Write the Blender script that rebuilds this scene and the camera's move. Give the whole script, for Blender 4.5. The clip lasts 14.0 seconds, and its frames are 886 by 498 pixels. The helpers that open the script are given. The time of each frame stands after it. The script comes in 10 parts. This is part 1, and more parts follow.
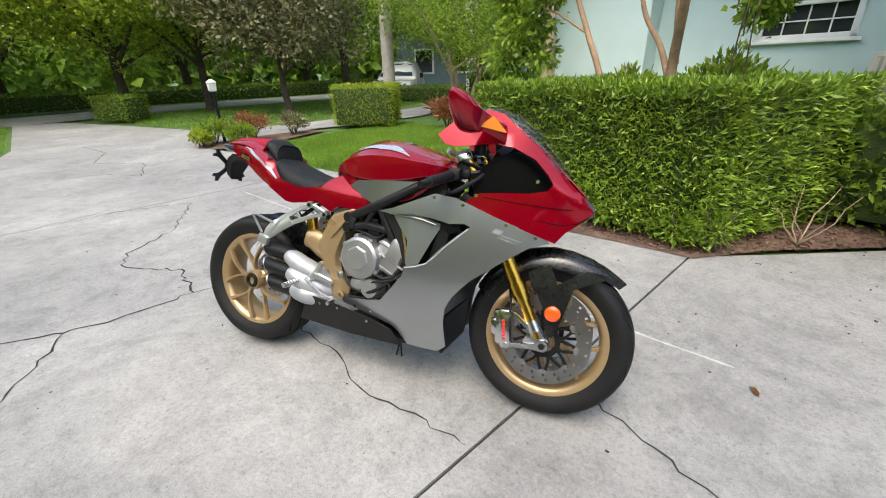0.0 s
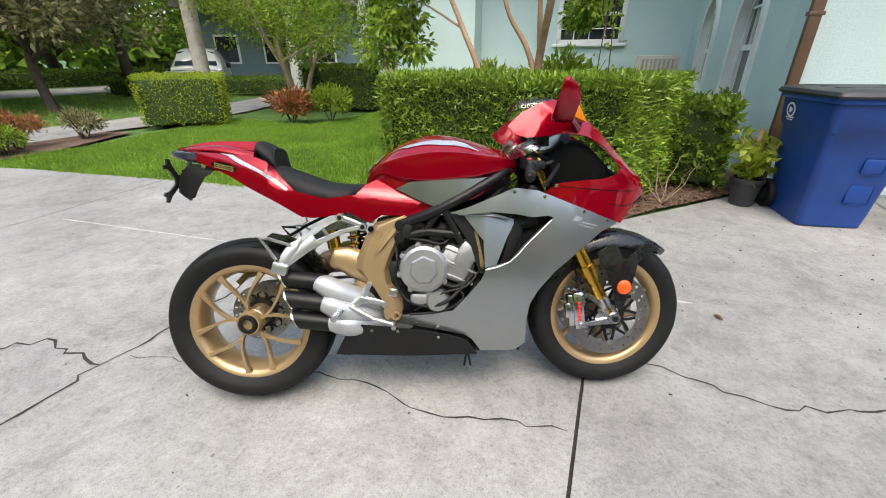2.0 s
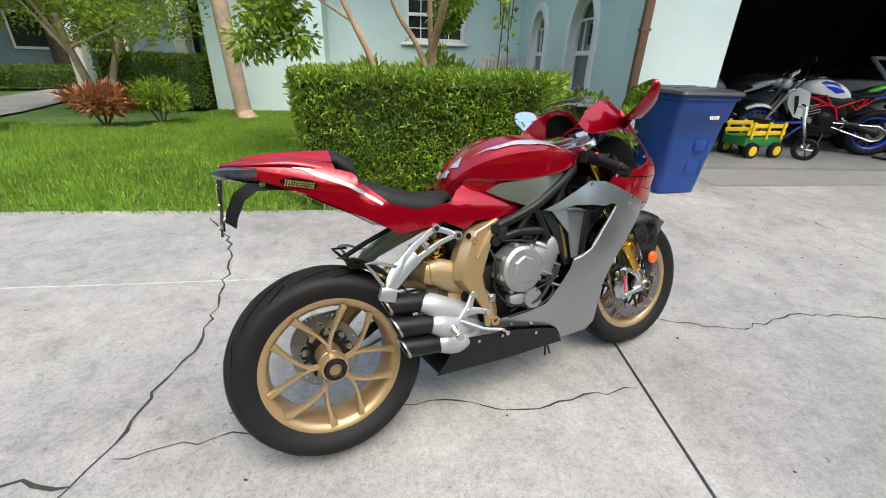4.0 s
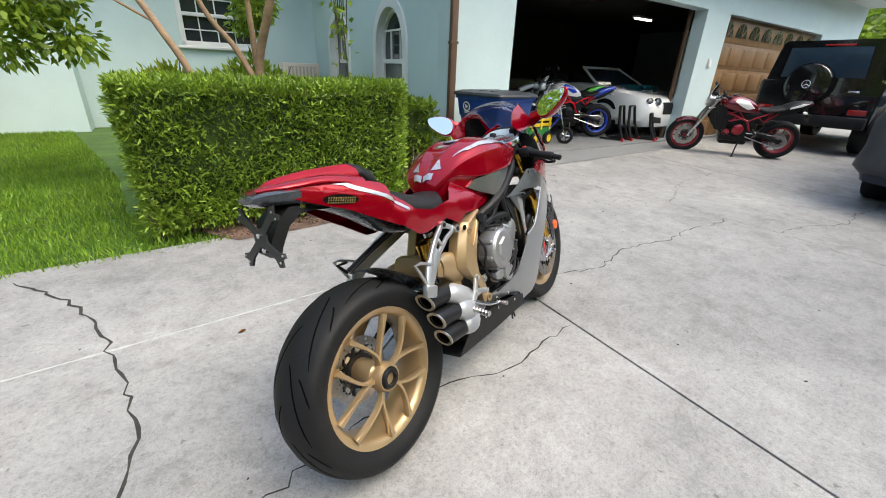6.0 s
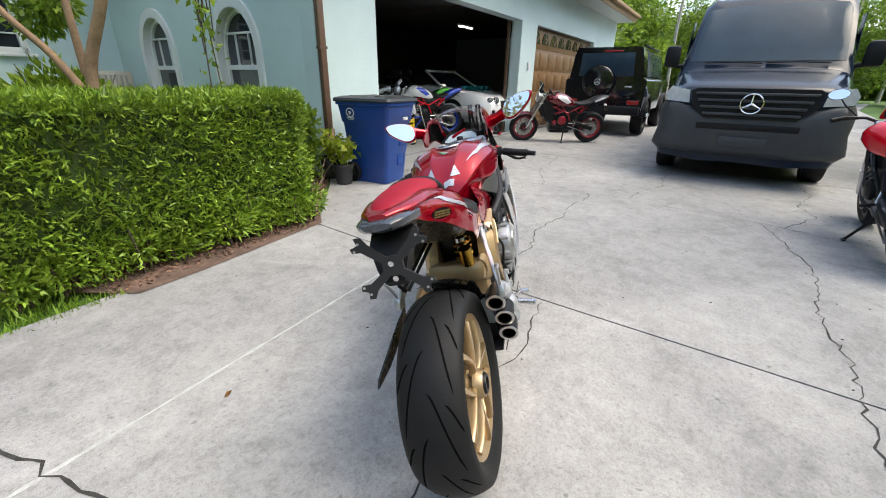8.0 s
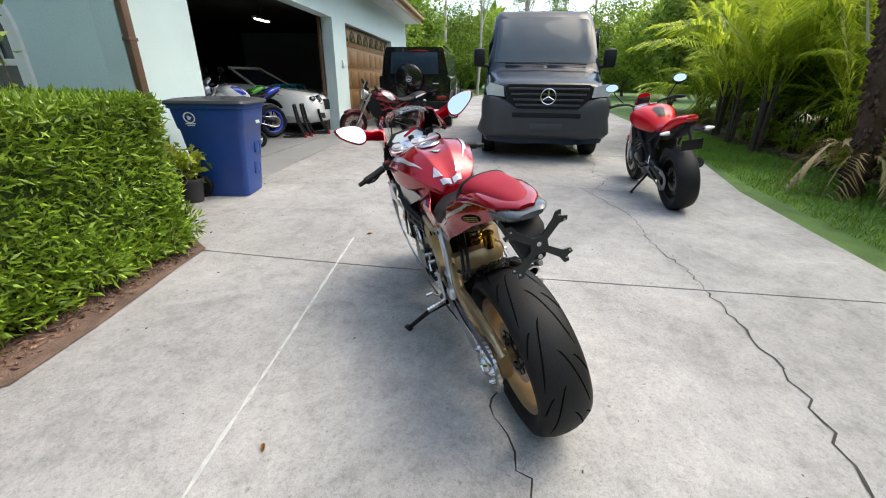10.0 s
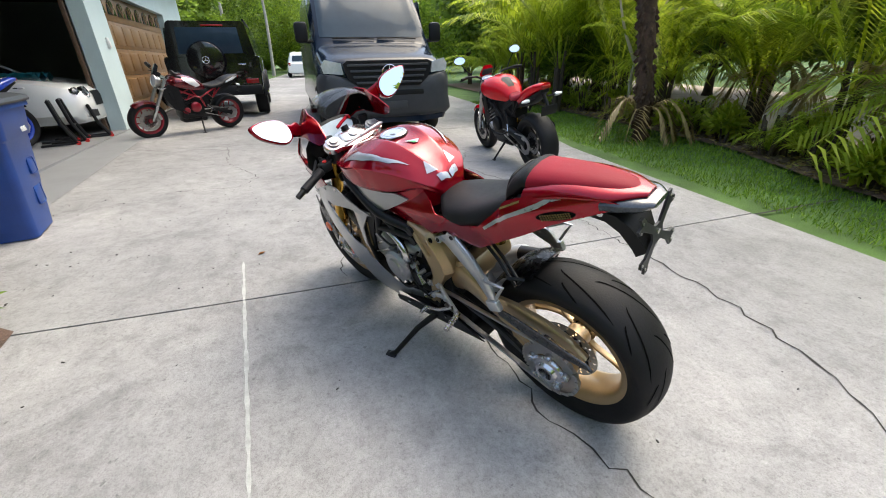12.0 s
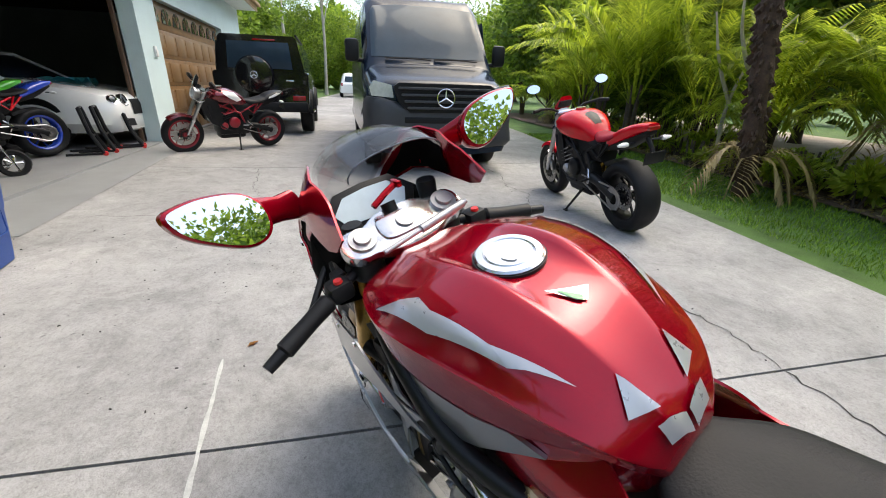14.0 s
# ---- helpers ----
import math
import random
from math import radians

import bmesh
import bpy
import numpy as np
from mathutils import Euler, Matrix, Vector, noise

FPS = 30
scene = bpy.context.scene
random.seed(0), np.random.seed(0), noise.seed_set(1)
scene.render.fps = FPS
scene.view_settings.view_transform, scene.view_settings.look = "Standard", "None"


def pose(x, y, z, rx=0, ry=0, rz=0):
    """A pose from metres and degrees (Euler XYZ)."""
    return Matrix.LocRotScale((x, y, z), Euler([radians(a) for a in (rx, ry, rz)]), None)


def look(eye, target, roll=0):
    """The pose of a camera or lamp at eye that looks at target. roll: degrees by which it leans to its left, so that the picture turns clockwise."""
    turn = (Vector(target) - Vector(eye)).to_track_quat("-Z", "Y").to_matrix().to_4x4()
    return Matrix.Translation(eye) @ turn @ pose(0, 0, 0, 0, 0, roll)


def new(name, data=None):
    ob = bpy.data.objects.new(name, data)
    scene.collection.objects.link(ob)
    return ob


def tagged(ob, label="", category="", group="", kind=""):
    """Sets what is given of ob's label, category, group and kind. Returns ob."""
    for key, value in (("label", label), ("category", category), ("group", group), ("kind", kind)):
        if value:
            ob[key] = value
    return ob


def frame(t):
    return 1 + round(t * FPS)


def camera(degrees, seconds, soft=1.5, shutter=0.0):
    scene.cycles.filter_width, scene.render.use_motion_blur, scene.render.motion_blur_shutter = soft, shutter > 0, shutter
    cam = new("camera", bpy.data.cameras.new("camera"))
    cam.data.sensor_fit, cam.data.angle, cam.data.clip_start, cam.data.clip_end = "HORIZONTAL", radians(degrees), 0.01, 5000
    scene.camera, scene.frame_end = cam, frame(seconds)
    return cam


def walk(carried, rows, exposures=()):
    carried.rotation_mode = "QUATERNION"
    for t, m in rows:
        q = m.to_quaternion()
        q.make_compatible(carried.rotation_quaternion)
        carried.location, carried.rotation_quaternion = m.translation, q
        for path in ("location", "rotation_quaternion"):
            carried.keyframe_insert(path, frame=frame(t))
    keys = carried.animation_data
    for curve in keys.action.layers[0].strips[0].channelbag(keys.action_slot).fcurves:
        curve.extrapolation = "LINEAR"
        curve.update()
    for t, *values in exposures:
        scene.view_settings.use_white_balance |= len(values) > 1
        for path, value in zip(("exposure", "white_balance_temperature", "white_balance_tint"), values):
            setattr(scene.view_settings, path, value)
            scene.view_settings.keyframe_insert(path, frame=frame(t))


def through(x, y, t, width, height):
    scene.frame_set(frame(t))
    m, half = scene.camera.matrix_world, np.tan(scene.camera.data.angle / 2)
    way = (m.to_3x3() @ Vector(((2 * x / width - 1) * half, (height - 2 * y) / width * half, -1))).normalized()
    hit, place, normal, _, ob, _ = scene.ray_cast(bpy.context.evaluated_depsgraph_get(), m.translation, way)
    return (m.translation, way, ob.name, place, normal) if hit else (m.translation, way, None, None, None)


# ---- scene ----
cam = camera(95.2, 14.0, 1.0)
PATH = [
    (0, (-0.085, 0.874, 1.202), (-0.212, 2.698, 0.393), -1.8),
    (0.5, (-0.33, 0.845, 1.218), (-0.209, 2.67, 0.409), -1.5),
    (1, (-0.507, 0.917, 1.203), (-0.187, 2.712, 0.383), -1.3),
    (1.5, (-0.684, 1.039, 1.199), (-0.184, 2.784, 0.359), -0.9),
    (2, (-0.897, 1.102, 1.199), (-0.218, 2.781, 0.351), -0.1),
    (2.2, (-0.998, 1.129, 1.21), (-0.257, 2.783, 0.364), 0.1),
    (4.3, (-1.632, 1.686, 1.193), (-0.222, 2.826, 0.351), 2.1),
    (4.5, (-1.666, 1.731, 1.192), (-0.196, 2.801, 0.359), 2.0),
    (5, (-1.76, 1.888, 1.179), (-0.165, 2.77, 0.354), 1.2),
    (5.5, (-1.863, 1.988, 1.177), (-0.164, 2.655, 0.362), 1.9),
    (6, (-2.012, 2.112, 1.193), (-0.234, 2.561, 0.394), 2.3),
    (6.5, (-2.073, 2.238, 1.19), (-0.256, 2.521, 0.403), 2.2),
    (7, (-2.066, 2.44, 1.183), (-0.23, 2.547, 0.398), 1.3),
    (7.2, (-2.071, 2.513, 1.188), (-0.232, 2.545, 0.403), 1.1),
    (9.3, (-1.986, 3.296, 1.185), (-0.327, 2.459, 0.444), 1.4),
    (9.5, (-1.95, 3.393, 1.195), (-0.341, 2.469, 0.447), 1.4),
    (10, (-1.876, 3.545, 1.196), (-0.39, 2.448, 0.431), 0.7),
    (10.5, (-1.717, 3.603, 1.181), (-0.368, 2.357, 0.388), -0.3),
    (11, (-1.547, 3.656, 1.18), (-0.378, 2.254, 0.364), -0.9),
    (11.5, (-1.367, 3.737, 1.183), (-0.378, 2.21, 0.351), -1.0),
    (12, (-1.205, 3.761, 1.182), (-0.356, 2.164, 0.328), -1.3),
    (12.5, (-0.982, 3.621, 1.183), (-0.196, 2.011, 0.295), -2.3),
    (13, (-0.815, 3.48, 1.179), (-0.074, 1.823, 0.339), 0.6),
    (13.5, (-0.65, 3.286, 1.197), (0.118, 1.621, 0.399), 2.0),
    (14, (-0.552, 3.001, 1.157), (0.457, 1.446, 0.407), 1.8),
]
walk(cam, [(t, look(eye, target, roll)) for t, eye, target, roll in PATH], [(0.0, 1.08, 6750, 4), (7.0, 1.1, 6750, 4), (10.0, 1.15, 6850, 4), (13.0, 1.18, 6900, 5), (14.0, 1.12, 6950, 5)])

# ---- world and light ----
world = bpy.data.worlds.new("sky")
scene.world = world
world.use_nodes = True
_n = world.node_tree.nodes
_sky = _n.new("ShaderNodeTexSky")
_sky.sky_type, _sky.sun_disc = "NISHITA", False
_sky.sun_elevation, _sky.sun_rotation = radians(64), radians(198)
_sky.air_density, _sky.dust_density, _sky.ozone_density = 1.0, 4.0, 1.0
world.node_tree.links.new(_sky.outputs[0], _n["Background"].inputs[0])
_n["Background"].inputs[1].default_value = 0.215
sun_data = bpy.data.lights.new("sun", "SUN")
sun_data.energy, sun_data.angle, sun_data.color = 0.55, radians(38), (1.0, 0.95, 0.86)
sun = new("sun", sun_data)
sun.matrix_world = look((-1.9, -5.9, 12.0), (0, 0, 0))


# ---- plan: u runs along the driveway, v towards the garage ----
PLAN = pose(-0.01, 0.065, 0, 0, 0, -42)


def soft_ramp(x):
    return 0.5 * (x + math.sqrt(x * x + 0.25))


def level(u, v):
    """Height of the ground: flat by the motorcycle, rising gently to the garage."""
    return 0.004 * soft_ramp(min(u, 16) - 0.5) + 0.03 * soft_ramp(min(v, 5) - 2)


def at(u, v, dz=0.0, turn=0.0):
    """Pose at the plan's (u, v), on the ground, turned by degrees."""
    return PLAN @ pose(u, v, level(u, v) + dz, 0, 0, turn)


# ---- materials ----
def node(nt, kind, **inputs):
    n = nt.nodes.new(kind)
    for key, value in inputs.items():
        n.inputs[key.replace("_", " ")].default_value = value
    return n


def noise_of(nt, scale, detail=6.0, rough=0.6):
    tc = nt.nodes.new("ShaderNodeTexCoord")
    n = node(nt, "ShaderNodeTexNoise", Scale=scale, Detail=detail, Roughness=rough)
    nt.links.new(tc.outputs["Object"], n.inputs["Vector"])
    return n


def ramp_of(nt, fac, stops):
    r = nt.nodes.new("ShaderNodeValToRGB")
    r.color_ramp.elements[0].position, r.color_ramp.elements[0].color = stops[0][0], (*stops[0][1], 1)
    r.color_ramp.elements[1].position, r.color_ramp.elements[1].color = stops[-1][0], (*stops[-1][1], 1)
    for p, c in stops[1:-1]:
        r.color_ramp.elements.new(p).color = (*c, 1)
    nt.links.new(fac, r.inputs[0])
    return r


def mix_of(nt, fac, a, b, blend="MIX"):
    m = nt.nodes.new("ShaderNodeMix")
    m.data_type, m.blend_type = "RGBA", blend
    for sock, val in ((m.inputs[0], fac), (m.inputs[6], a), (m.inputs[7], b)):
        if hasattr(val, "links"):
            nt.links.new(val, sock)
        elif isinstance(val, (int, float)):
            sock.default_value = val
        else:
            sock.default_value = (*val, 1)
    return m.outputs[2]


def material(name, base, rough=0.5, metal=0.0, vary=0.15, scale=6.0, fine=60.0, bump=0.1, coat=0.0, island=0.0, random_amount=0.0,
             alpha=1.0, transmission=0.0, flake=0.0, rough_vary=0.1, bump_scale=None, subsurface=0.0, ior=1.5, tint=None):
    m = bpy.data.materials.new(name)
    m.use_nodes = True
    nt = m.node_tree
    b = nt.nodes["Principled BSDF"]
    b.inputs["Metallic"].default_value, b.inputs["Roughness"].default_value = metal, rough
    b.inputs["Specular IOR Level"].default_value = 0.05 if max(base) < 0.005 else 0.28 if max(base) < 0.02 and not coat else 0.5
    b.inputs["Coat Weight"].default_value, b.inputs["Coat Roughness"].default_value = coat, 0.03
    b.inputs["IOR"].default_value = ior
    b.inputs["Transmission Weight"].default_value = transmission
    b.inputs["Alpha"].default_value = alpha
    dark = tuple(c * (1 - vary) for c in base)
    light = tuple(min(1.0, c * (1 + vary)) for c in (tint or base))
    big, small = noise_of(nt, scale), noise_of(nt, fine, 4)
    col = ramp_of(nt, big.outputs[0], [(0.3, dark), (0.7, light)]).outputs[0]
    grain = ramp_of(nt, small.outputs[0], [(0.3, (1 - vary,) * 3), (0.7, (1.0,) * 3)]).outputs[0]
    col = mix_of(nt, 1.0, col, grain, "MULTIPLY")
    if island or random_amount:
        src = nt.nodes.new("ShaderNodeNewGeometry").outputs["Random Per Island"] if island else nt.nodes.new("ShaderNodeObjectInfo").outputs["Random"]
        k = island or random_amount
        col = mix_of(nt, 1.0, col, ramp_of(nt, src, [(0.0, (1 - k,) * 3), (1.0, (1.0 + k * 0.3,) * 3)]).outputs[0], "MULTIPLY")
    if flake:
        v = node(nt, "ShaderNodeTexVoronoi", Scale=900.0)
        tc = nt.nodes.new("ShaderNodeTexCoord")
        nt.links.new(tc.outputs["Object"], v.inputs["Vector"])
        col = mix_of(nt, 1.0, col, ramp_of(nt, v.outputs["Distance"], [(0.0, (1 + flake,) * 3), (0.8, (1 - flake,) * 3)]).outputs[0], "MULTIPLY")
    nt.links.new(col, b.inputs["Base Color"])
    if rough_vary:
        rr = nt.nodes.new("ShaderNodeMapRange")
        rr.inputs["To Min"].default_value, rr.inputs["To Max"].default_value = max(0.0, rough - rough_vary), min(1.0, rough + rough_vary)
        nt.links.new(small.outputs[0], rr.inputs[0])
        nt.links.new(rr.outputs[0], b.inputs["Roughness"])
    if bump:
        bp = node(nt, "ShaderNodeBump", Strength=bump, Distance=0.01)
        src = noise_of(nt, bump_scale, 5) if bump_scale else small
        nt.links.new(src.outputs[0], bp.inputs["Height"])
        nt.links.new(bp.outputs[0], b.inputs["Normal"])
    return m


def glowing(name, colour, strength):
    m = bpy.data.materials.new(name)
    m.use_nodes = True
    b = m.node_tree.nodes["Principled BSDF"]
    b.inputs["Emission Color"].default_value, b.inputs["Emission Strength"].default_value = (*colour, 1), strength
    return m


def leaf_material(name, low, high, rough=0.45, through=0.25):
    """Leaves: colour varies leaf by leaf, and some light shines through."""
    m = material(name, low, rough, vary=0.2, scale=3, fine=30, bump=0.0, rough_vary=0.0)
    nt = m.node_tree
    b = nt.nodes["Principled BSDF"]
    geo = nt.nodes.new("ShaderNodeNewGeometry")
    mid = tuple((a + c) / 2 for a, c in zip(low, high))
    col = ramp_of(nt, geo.outputs["Random Per Island"], [(0.0, low), (0.55, mid), (1.0, high)]).outputs[0]
    big = noise_of(nt, 1.3, 3)
    col = mix_of(nt, 1.0, col, ramp_of(nt, big.outputs[0], [(0.3, (0.75,) * 3), (0.7, (1.15,) * 3)]).outputs[0], "MULTIPLY")
    nt.links.new(col, b.inputs["Base Color"])
    tr = nt.nodes.new("ShaderNodeBsdfTranslucent")
    nt.links.new(col, tr.inputs[0])
    mx = nt.nodes.new("ShaderNodeMixShader")
    mx.inputs[0].default_value = through
    nt.links.new(b.outputs[0], mx.inputs[1])
    nt.links.new(tr.outputs[0], mx.inputs[2])
    nt.links.new(mx.outputs[0], nt.nodes["Material Output"].inputs[0])
    return m


def concrete_material(name, base, warm):
    """Old brushed concrete: blotches, dirt, pale wear, fine grit."""
    m = material(name, base, 0.85, vary=0.1, scale=1.2, fine=160, bump=0.25, rough_vary=0.08)
    nt = m.node_tree
    b = nt.nodes["Principled BSDF"]
    a, c, d, e, g = noise_of(nt, 0.4, 8, 0.65), noise_of(nt, 1.9, 10, 0.78), noise_of(nt, 230, 3, 0.7), noise_of(nt, 9, 9, 0.82), noise_of(nt, 60, 5, 0.75)
    spots, smear = noise_of(nt, 26, 3, 0.5), noise_of(nt, 0.75, 6, 0.7)
    c.inputs["Distortion"].default_value, smear.inputs["Distortion"].default_value = 0.6, 1.4
    col = ramp_of(nt, a.outputs[0], [(0.36, tuple(x * 0.84 for x in base)), (0.5, base), (0.64, warm)]).outputs[0]
    layers = [(c, [(0.36, 0.78), (0.47, 0.97), (0.56, 1.03), (0.66, 1.15)]), (e, [(0.38, 0.83), (0.5, 1.0), (0.62, 1.10)]), (d, [(0.36, 0.78), (0.48, 1.0), (0.64, 1.09)]),
              (g, [(0.36, 0.80), (0.48, 1.0), (0.62, 1.07)]), (spots, [(0.26, 0.62), (0.31, 1.0), (0.70, 1.0), (0.75, 1.15)]), (smear, [(0.34, 0.84), (0.44, 1.0), (0.62, 1.02), (0.7, 1.10)])]
    for source, stops in layers:
        col = mix_of(nt, 1.0, col, ramp_of(nt, source.outputs[0], [(at_, (k, k, k * 1.005)) for at_, k in stops]).outputs[0], "MULTIPLY")
    nt.links.new(col, b.inputs["Base Color"])
    return m


CONCRETE = concrete_material("old_concrete", (0.246, 0.242, 0.235), (0.32, 0.312, 0.297))
GRASS_SOIL = material("lawn_ground", (0.07, 0.14, 0.025), 0.9, vary=0.35, scale=2.5, fine=90, bump=0.6)
SOIL = material("mulch_soil", (0.15, 0.095, 0.07), 0.95, vary=0.45, scale=9, fine=120, bump=0.8)
CRACK = material("crack_dirt", (0.035, 0.033, 0.03), 0.95, vary=0.4, scale=30, fine=200)
STUCCO = material("teal_stucco", (0.57, 0.695, 0.685), 0.85, vary=0.06, scale=1.0, fine=90, bump=0.5, bump_scale=45)
WHITE_PAINT = material("white_paint", (0.78, 0.78, 0.76), 0.5, vary=0.05, scale=4, fine=80, bump=0.05)
BROWN_PAINT = material("brown_paint", (0.13, 0.075, 0.045), 0.5, vary=0.15, scale=5, fine=80)
# dark base colour stands in for the shade inside the open garage
GARAGE_SHADE = material("garage_shade", (0.09, 0.085, 0.08), 0.9, vary=0.15, scale=1.5, fine=40)
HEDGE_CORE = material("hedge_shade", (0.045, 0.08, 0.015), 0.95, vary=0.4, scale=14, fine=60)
RED_PAINT = material("candy_red_paint", (0.32, 0.0006, 0.012), 0.18, metal=0.5, vary=0.04, scale=3, fine=30, bump=0.0, coat=0.8, rough_vary=0.01, flake=0.12)
RED_PAINT.node_tree.nodes["Principled BSDF"].inputs["Specular IOR Level"].default_value = 0.1
SILVER_PAINT = material("silver_grey_paint", (0.33, 0.345, 0.355), 0.29, metal=0.85, vary=0.03, scale=3, fine=30, bump=0.0, flake=0.15, coat=0.8, rough_vary=0.01)
BLACK_PLASTIC = material("black_plastic", (0.009, 0.009, 0.010), 0.55, vary=0.2, scale=12, fine=200, bump=0.05)
RUBBER = material("tyre_rubber", (0.008, 0.008, 0.009), 0.62, vary=0.25, scale=9, fine=150, bump=0.1)
VAN_GREY = material("dark_blue_grey_paint", (0.009, 0.017, 0.032), 0.16, metal=0.0, vary=0.1, scale=3, fine=30, bump=0.0, ior=1.32, coat=0.1)
VAN_GREY.node_tree.nodes["Principled BSDF"].inputs["Specular IOR Level"].default_value = 0.4
BLACK_PAINT = material("black_car_paint", (0.008, 0.008, 0.009), 0.15, vary=0.1, scale=3, fine=100, bump=0.0, coat=1.0)
BIN_BLUE = material("blue_bin_plastic", (0.01, 0.055, 0.26), 0.42, vary=0.12, scale=5, fine=120, bump=0.05)


# ---- mesh helpers ----
def mesh_of(name, bm, mats, smooth=40):
    me = bpy.data.meshes.new(name)
    bm.normal_update()
    bm.to_mesh(me)
    bm.free()
    for m in mats if isinstance(mats, (list, tuple)) else [mats]:
        me.materials.append(m)
    if smooth:
        for p in me.polygons:
            p.use_smooth = True
        me.set_sharp_from_angle(angle=radians(smooth))
    return me


def part(name, bm, mats, parent=None, label="", smooth=40, m=None):
    """Links a bmesh as one mesh object under a thing or a part."""
    ob = new(name, mesh_of(name, bm, mats, smooth))
    if parent is not None:
        ob.parent = parent
    if m is not None:
        ob.matrix_local = m
    return tagged(ob, label)


def thing(name, label, category, m=None, group="", kind=""):
    ob = new(name)
    ob.empty_display_size = 0.05
    if m is not None:
        ob.matrix_world = m
    return tagged(ob, label, category, group, kind)


def solid(name, bm, mats, label, category="", m=None, group="", kind="", smooth=40):
    ob = part(name, bm, mats, None, "", smooth, m)
    return tagged(ob, label, category, group, kind)


def box(bm, size, centre=(0, 0, 0), bevel=0.0, turn=(0, 0, 0), segments=2):
    m = pose(*centre, *turn) @ Matrix.Diagonal((*size, 1))
    vs = bmesh.ops.create_cube(bm, size=1.0, matrix=m)["verts"]
    if bevel:
        es = list({e for v in vs for e in v.link_edges})
        bmesh.ops.bevel(bm, geom=es, offset=bevel, segments=segments, affect="EDGES", profile=0.5)
    return bm


def ring_faces(bm, a, b, closed=True):
    n = len(a)
    for i in range(n if closed else n - 1):
        j = (i + 1) % n
        try:
            bm.faces.new((a[i], a[j], b[j], b[i]))
        except ValueError:
            pass


def loft(bm, rings, cap=True, closed=True):
    """Skin over rings of points, each with the same count."""
    vs = [[bm.verts.new(p) for p in ring] for ring in rings]
    for a, b in zip(vs, vs[1:]):
        ring_faces(bm, a, b, closed)
    if cap and closed:
        for ring in (vs[0][::-1], vs[-1]):
            try:
                bm.faces.new(ring)
            except ValueError:
                pass
    bmesh.ops.recalc_face_normals(bm, faces=bm.faces)
    return bm


def frame_to(d):
    d = Vector(d).normalized()
    s = d.cross(Vector((0, 0, 1)))
    if s.length < 1e-3:
        s = d.cross(Vector((0, 1, 0)))
    s.normalize()
    return s, s.cross(d).normalized()


def tube(bm, pts, r, n=10, cap=True):
    """Round bar along points; r one radius or one for each point."""
    pts = [Vector(p) for p in pts]
    rs = r if isinstance(r, (list, tuple)) else [r] * len(pts)
    rings, s = [], None
    for i, p in enumerate(pts):
        d = (pts[min(i + 1, len(pts) - 1)] - pts[max(i - 1, 0)]).normalized()
        if s is None:
            s, up = frame_to(d)
        else:
            s = (s - d * s.dot(d)).normalized()
        up = s.cross(d).normalized()
        rings.append([p + (s * math.cos(a) + up * math.sin(a)) * rs[i] for a in (2 * math.pi * k / n for k in range(n))])
    return loft(bm, rings, cap)


def bar(bm, a, b, r, r2=None, n=12):
    return tube(bm, [a, b], [r, r if r2 is None else r2], n)


def lathe(bm, profile, n=32, m=None, closed=False):
    """Turn a profile of (radius, y) about the y axis."""
    m = m or Matrix()
    rings = []
    for k in range(n):
        a = 2 * math.pi * k / n
        rings.append([m @ Vector((r * math.cos(a), y, r * math.sin(a))) for r, y in profile])
    vs = [[bm.verts.new(p) for p in ring] for ring in rings]
    for k in range(n):
        ring_faces(bm, vs[k], vs[(k + 1) % n], closed)
    bmesh.ops.remove_doubles(bm, verts=[v for ring in vs for v in ring], dist=1e-5)
    bmesh.ops.recalc_face_normals(bm, faces=bm.faces)
    return bm


def slab(bm, outline, z0, z1, m=None, bevel=0.0):
    """A flat plate: outline in x and y, from z0 to z1."""
    m = m or Matrix()
    vs = [bm.verts.new(m @ Vector((x, y, z0))) for x, y in outline]
    f = bm.faces.new(vs)
    up = bmesh.ops.extrude_face_region(bm, geom=[f])["geom"]
    d = m.to_3x3() @ Vector((0, 0, z1 - z0))
    top = [g for g in up if isinstance(g, bmesh.types.BMVert)]
    bmesh.ops.translate(bm, verts=top, vec=d)
    if bevel:
        es = list({e for v in top for e in v.link_edges if all(w in top for w in e.verts)})
        bmesh.ops.bevel(bm, geom=es, offset=bevel, segments=2, affect="EDGES", profile=0.5)
    bmesh.ops.recalc_face_normals(bm, faces=bm.faces)
    return bm


def curve_through(pts, steps=6):
    """A smooth line through the points (Catmull-Rom)."""
    pts = [Vector(p) for p in pts]
    ext = [pts[0] * 2 - pts[1], *pts, pts[-1] * 2 - pts[-2]]
    out = []
    for i in range(1, len(ext) - 2):
        a, b, c, d = ext[i - 1:i + 3]
        for k in range(steps):
            t = k / steps
            out.append(0.5 * (2 * b + (c - a) * t + (2 * a - 5 * b + 4 * c - d) * t * t + (3 * b - a - 3 * c + d) * t ** 3))
    out.append(pts[-1])
    return out


